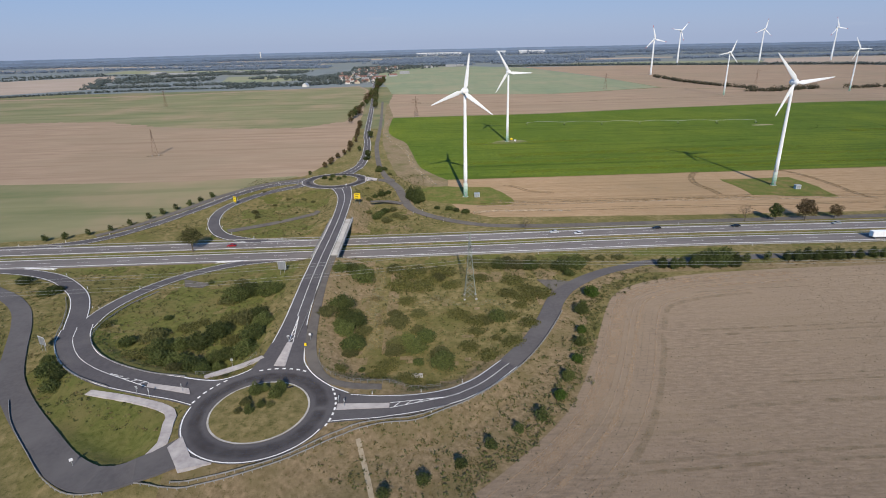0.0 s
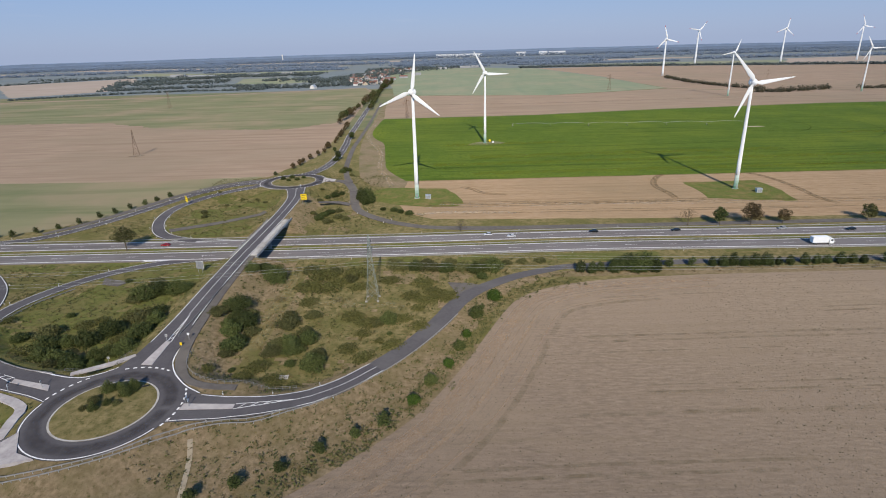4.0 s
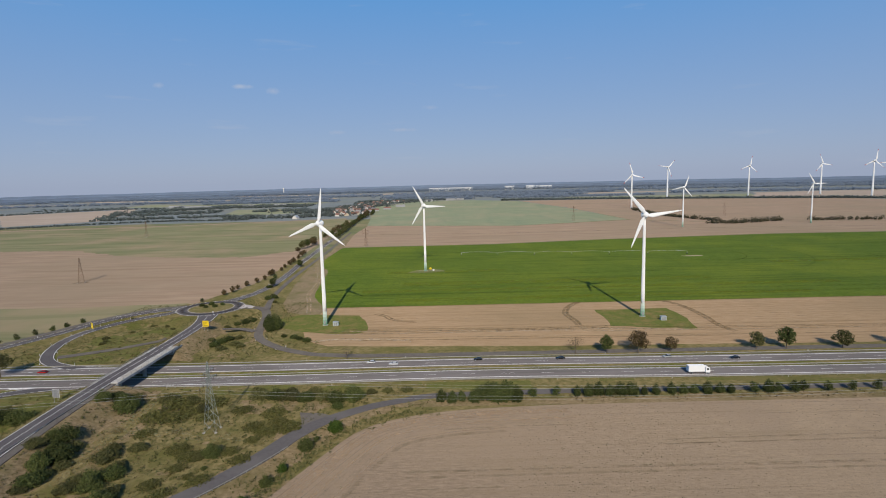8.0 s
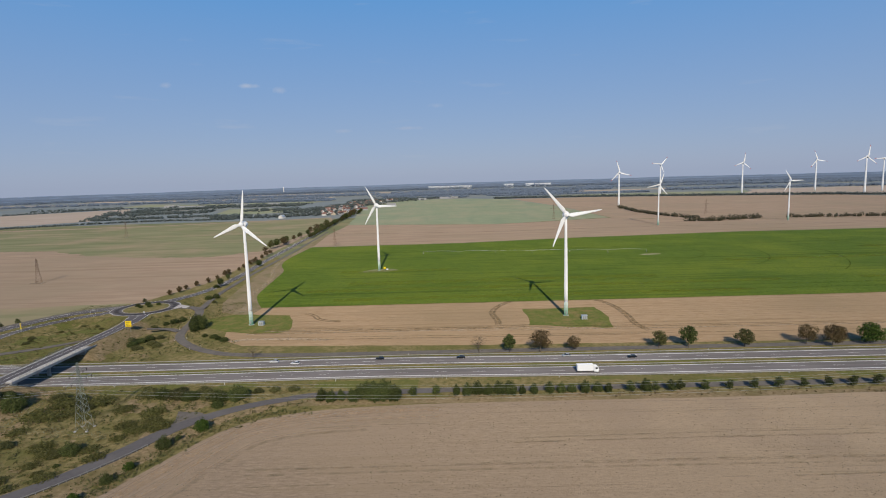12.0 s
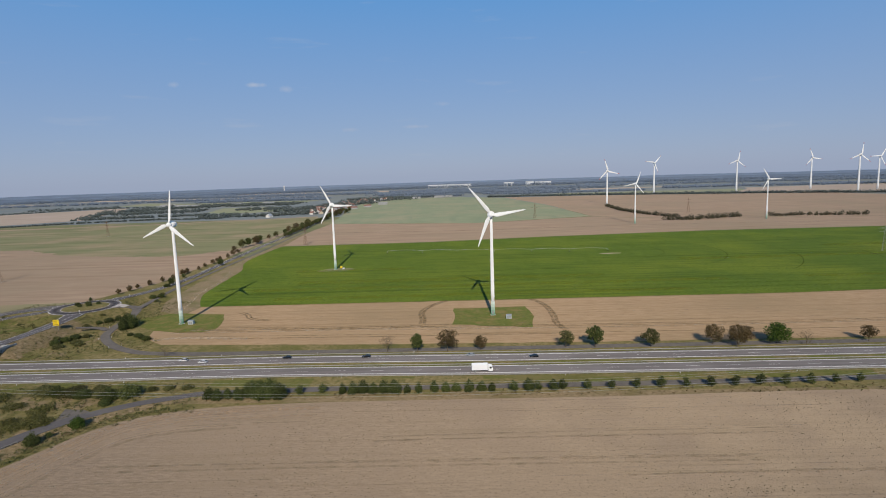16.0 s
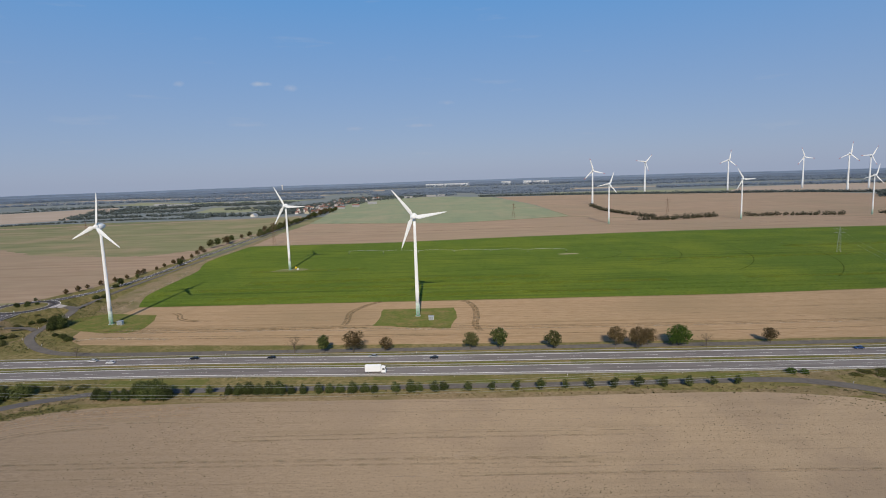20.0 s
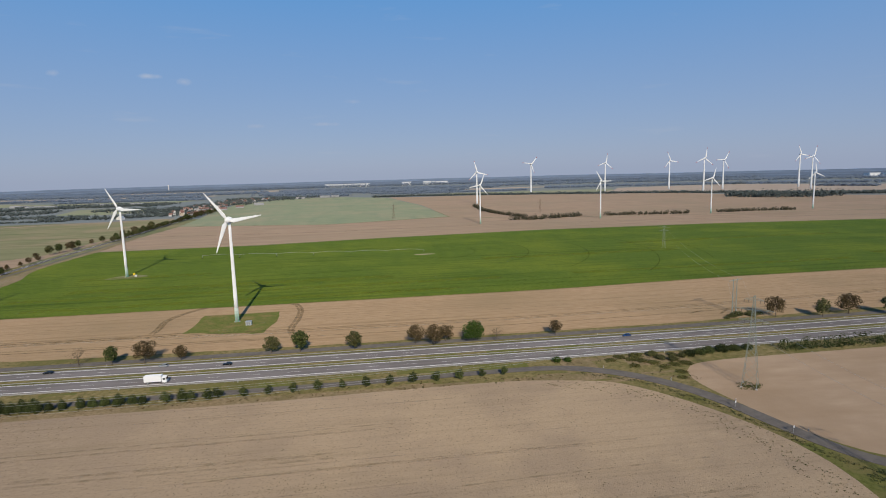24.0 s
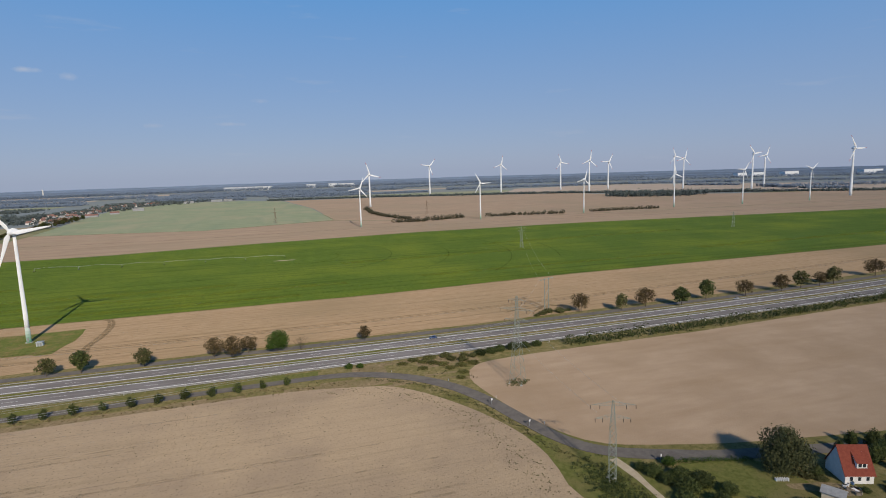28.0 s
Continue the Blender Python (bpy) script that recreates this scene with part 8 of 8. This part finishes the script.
for k in range(16):
    x, y = 512.5 + 7.0 * clutter.random(), 79.5 + 5.0 * clutter.random()
    if k % 3 == 0:
        t = thing("barrel", "faded plastic barrel in the cluttered yard", "barrel", "yard clutter")
        bm = bmesh.new()
        tube(bm, [((0, 0, z), X, Y, r, r) for z, r in ((0, 0.27), (0.15, 0.31), (0.45, 0.33), (0.75, 0.31), (0.9, 0.27))], 14)
        part("drum", bm, BLUE_PLASTIC if k % 2 else SIGN_WHITE, t)
        bm = bmesh.new()
        tube(bm, [((0, 0, 0.9), X, Y, 0.28, 0.28), ((0, 0, 0.95), X, Y, 0.28, 0.28)], 14)
        part("lid", bm, BLACK, t, "dark lid")
    elif k % 3 == 1:
        t = thing("crate", "weathered wooden crate in the cluttered yard", "crate", "yard clutter")
        for z in (0.02, 0.22, 0.42, 0.62):
            bm = bmesh.new()
            for s in (-0.4, 0.36):
                box(bm, (-0.55, s, z), (0.55, s + 0.04, z + 0.15))
                box(bm, (s * 1.3, -0.4, z), (s * 1.3 + 0.04, 0.4, z + 0.15))
            part("slat", bm, CRATE_WOOD, t)
        bm = bmesh.new()
        box(bm, (-0.55, -0.4, 0), (0.55, 0.4, 0.04))
        part("bottom", bm, CRATE_WOOD, t)
    else:
        t = thing("sheet_stack", "stack of pale boards in the cluttered yard", "boards", "yard clutter")
        for n in range(4):
            bm = bmesh.new()
            box(bm, (-0.9, -0.45, n * 0.09), (0.9, 0.45, n * 0.09 + 0.07), pose(0.05 * n, 0.03 * n, 0, 0, 0, 5 * n))
            part("board", bm, SIGN_WHITE if k % 2 else CRATE_WOOD, t)
    t.matrix_basis = pose(x, y, 0.04, 0, 0, 180 * clutter.random())
field("patch_yard", edge([(502, 90.5), (508, 88.8), (514, 87.2), (518, 83), (514, 80), (507, 85), (502, 88), (502, 90.5)], 2), BANK, "bare brown yard between lawn and house", 0.07)
for k in range(6):
    bm = bmesh.new()
    box(bm, (-0.15, -0.5, 0), (0.15, 0.5, 0.75))
    bmesh.ops.bevel(bm, geom=bm.edges[:], offset=0.03, segments=1, affect="EDGES")
    ob = tagged(part("hive", bm, SIGN_WHITE), "small white garden box in a row on the lawn", "box", "white garden boxes")
    ob.matrix_basis = pose(501.0 + 0.62 * k, 92.6 - 0.2 * k, 0.06, 0, 0, -20)

# haze put into the wall and roof colours of distant buildings
PLASTER_FAR = surface("plaster dulled with haze tint", ((0.4, 0.41, 0.42), (0.5, 0.5, 0.5)), 3.0, 0.9, local=True)
ROOF_FAR = surface("roof tiles dulled with haze tint", ((0.22, 0.12, 0.1), (0.3, 0.17, 0.14)), 3.0, 0.9, local=True)
village = np.random.default_rng(41)
ROOF_VILLAGE = surface("faded red roof tiles", ((0.25, 0.15, 0.125), (0.31, 0.19, 0.16)), 3.0, 0.9, local=True)
for k in range(62):
    y = 1400 + 880 * (k + village.random()) / 62
    field_side = float(np.interp(y, (1300, 1460, 1900, 2300), (-85, -110, -150, -30)))
    x = field_side - 12 - 105 * village.random() ** 1.5 - (40 if y > 2100 else 0) * village.random()
    roof = (ROOF_VILLAGE, ROOF_FAR, ROOF_BROWN, ROOF_GREY, ROOF_VILLAGE)[k % 5]
    wall = (PLASTER, PLASTER_CREAM, PLASTER_FAR)[k % 3]
    house(x, y, village.random() * 180, 9 + 6 * village.random(), 8 + 2 * village.random(), 4.2, 8.5, roof, wall, ("distant village house with red roof", "distant village house with red-brown roof", "distant village house with brown roof", "distant village house with grey roof", "distant village house with red roof")[k % 5], "village houses")
garden = [(float(np.interp(y, (1300, 1460, 1900, 2300), (-85, -110, -150, -30))) - 8 - 130 * village.random(), y, 0, 4 + 3 * village.random(), 5 + 3.5 * village.random()) for y in 1390 + 900 * village.random(240)]
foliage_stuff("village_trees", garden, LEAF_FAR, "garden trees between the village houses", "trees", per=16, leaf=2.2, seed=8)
for x, y, w in ((-175, 1640, 26), (-120, 1610, 30), (-90, 1700, 22), (-60, 1830, 30), (20, 2230, 34), (110, 2300, 40), (150, 2330, 30)):
    house(x, y, village.random() * 30, w, 12, 4.5, 8.0, ROOF_FAR if x < -80 else ROOF_GREY, PLASTER_FAR, "long white farm building at the village edge", "village barns", "barn")
house(-278, 1350, 80, 16, 11, 4.5, 9.0, TIN, PLASTER, "single white house before the trees")
for x, y, w in ((-1010, 2222, 60), (-870, 2110, 110), (-690, 2160, 50), (-560, 2140, 45)):
    house(x, y, -8, w, 18, 5.0, 8.0, ROOF_GREY, PLASTER_FAR, "long pale farm hall among distant fields", "farm halls", "barn")
FACTORY_WALL = surface("white factory wall", ((0.74, 0.76, 0.78), (0.82, 0.84, 0.86)), 20.0, 0.8, local=True)
for x, y, w, h in ((118, 4180, 330, 22.5), (560, 4150, 70, 26), (715, 4140, 60, 27), (815, 4140, 120, 24.5), (3235, 2900, 70, 20), (3310, 2840, 90, 22), (3420, 2700, 110, 24), (3690, 2400, 150, 26)):
    t = thing("factory_hall", "far white factory hall on the horizon", "factory", "factory halls")
    bm = bmesh.new()
    box(bm, (-w / 2, -20, 0), (w / 2, 20, h))
    part("wall", bm, FACTORY_WALL, t)
    bm = bmesh.new()
    box(bm, (-w / 2 - 1, -21, h), (w / 2 + 1, 21, h + 1.2))
    part("roof", bm, TIN, t)
    t.location = (x, y, 0)
for x, y in ((-1150, 4150),):
    t = thing("water_tower", "far slim white tower on the horizon", "tower")
    bm = bmesh.new()
    tube(bm, [((0, 0, 0), X, Y, 3.5, 3.5), ((0, 0, 44), X, Y, 3, 3), ((0, 0, 46), X, Y, 5, 5), ((0, 0, 52), X, Y, 4.5, 4.5)], 16)
    part("shaft", bm, PLASTER, t)
    t.location = (x, y, 0)
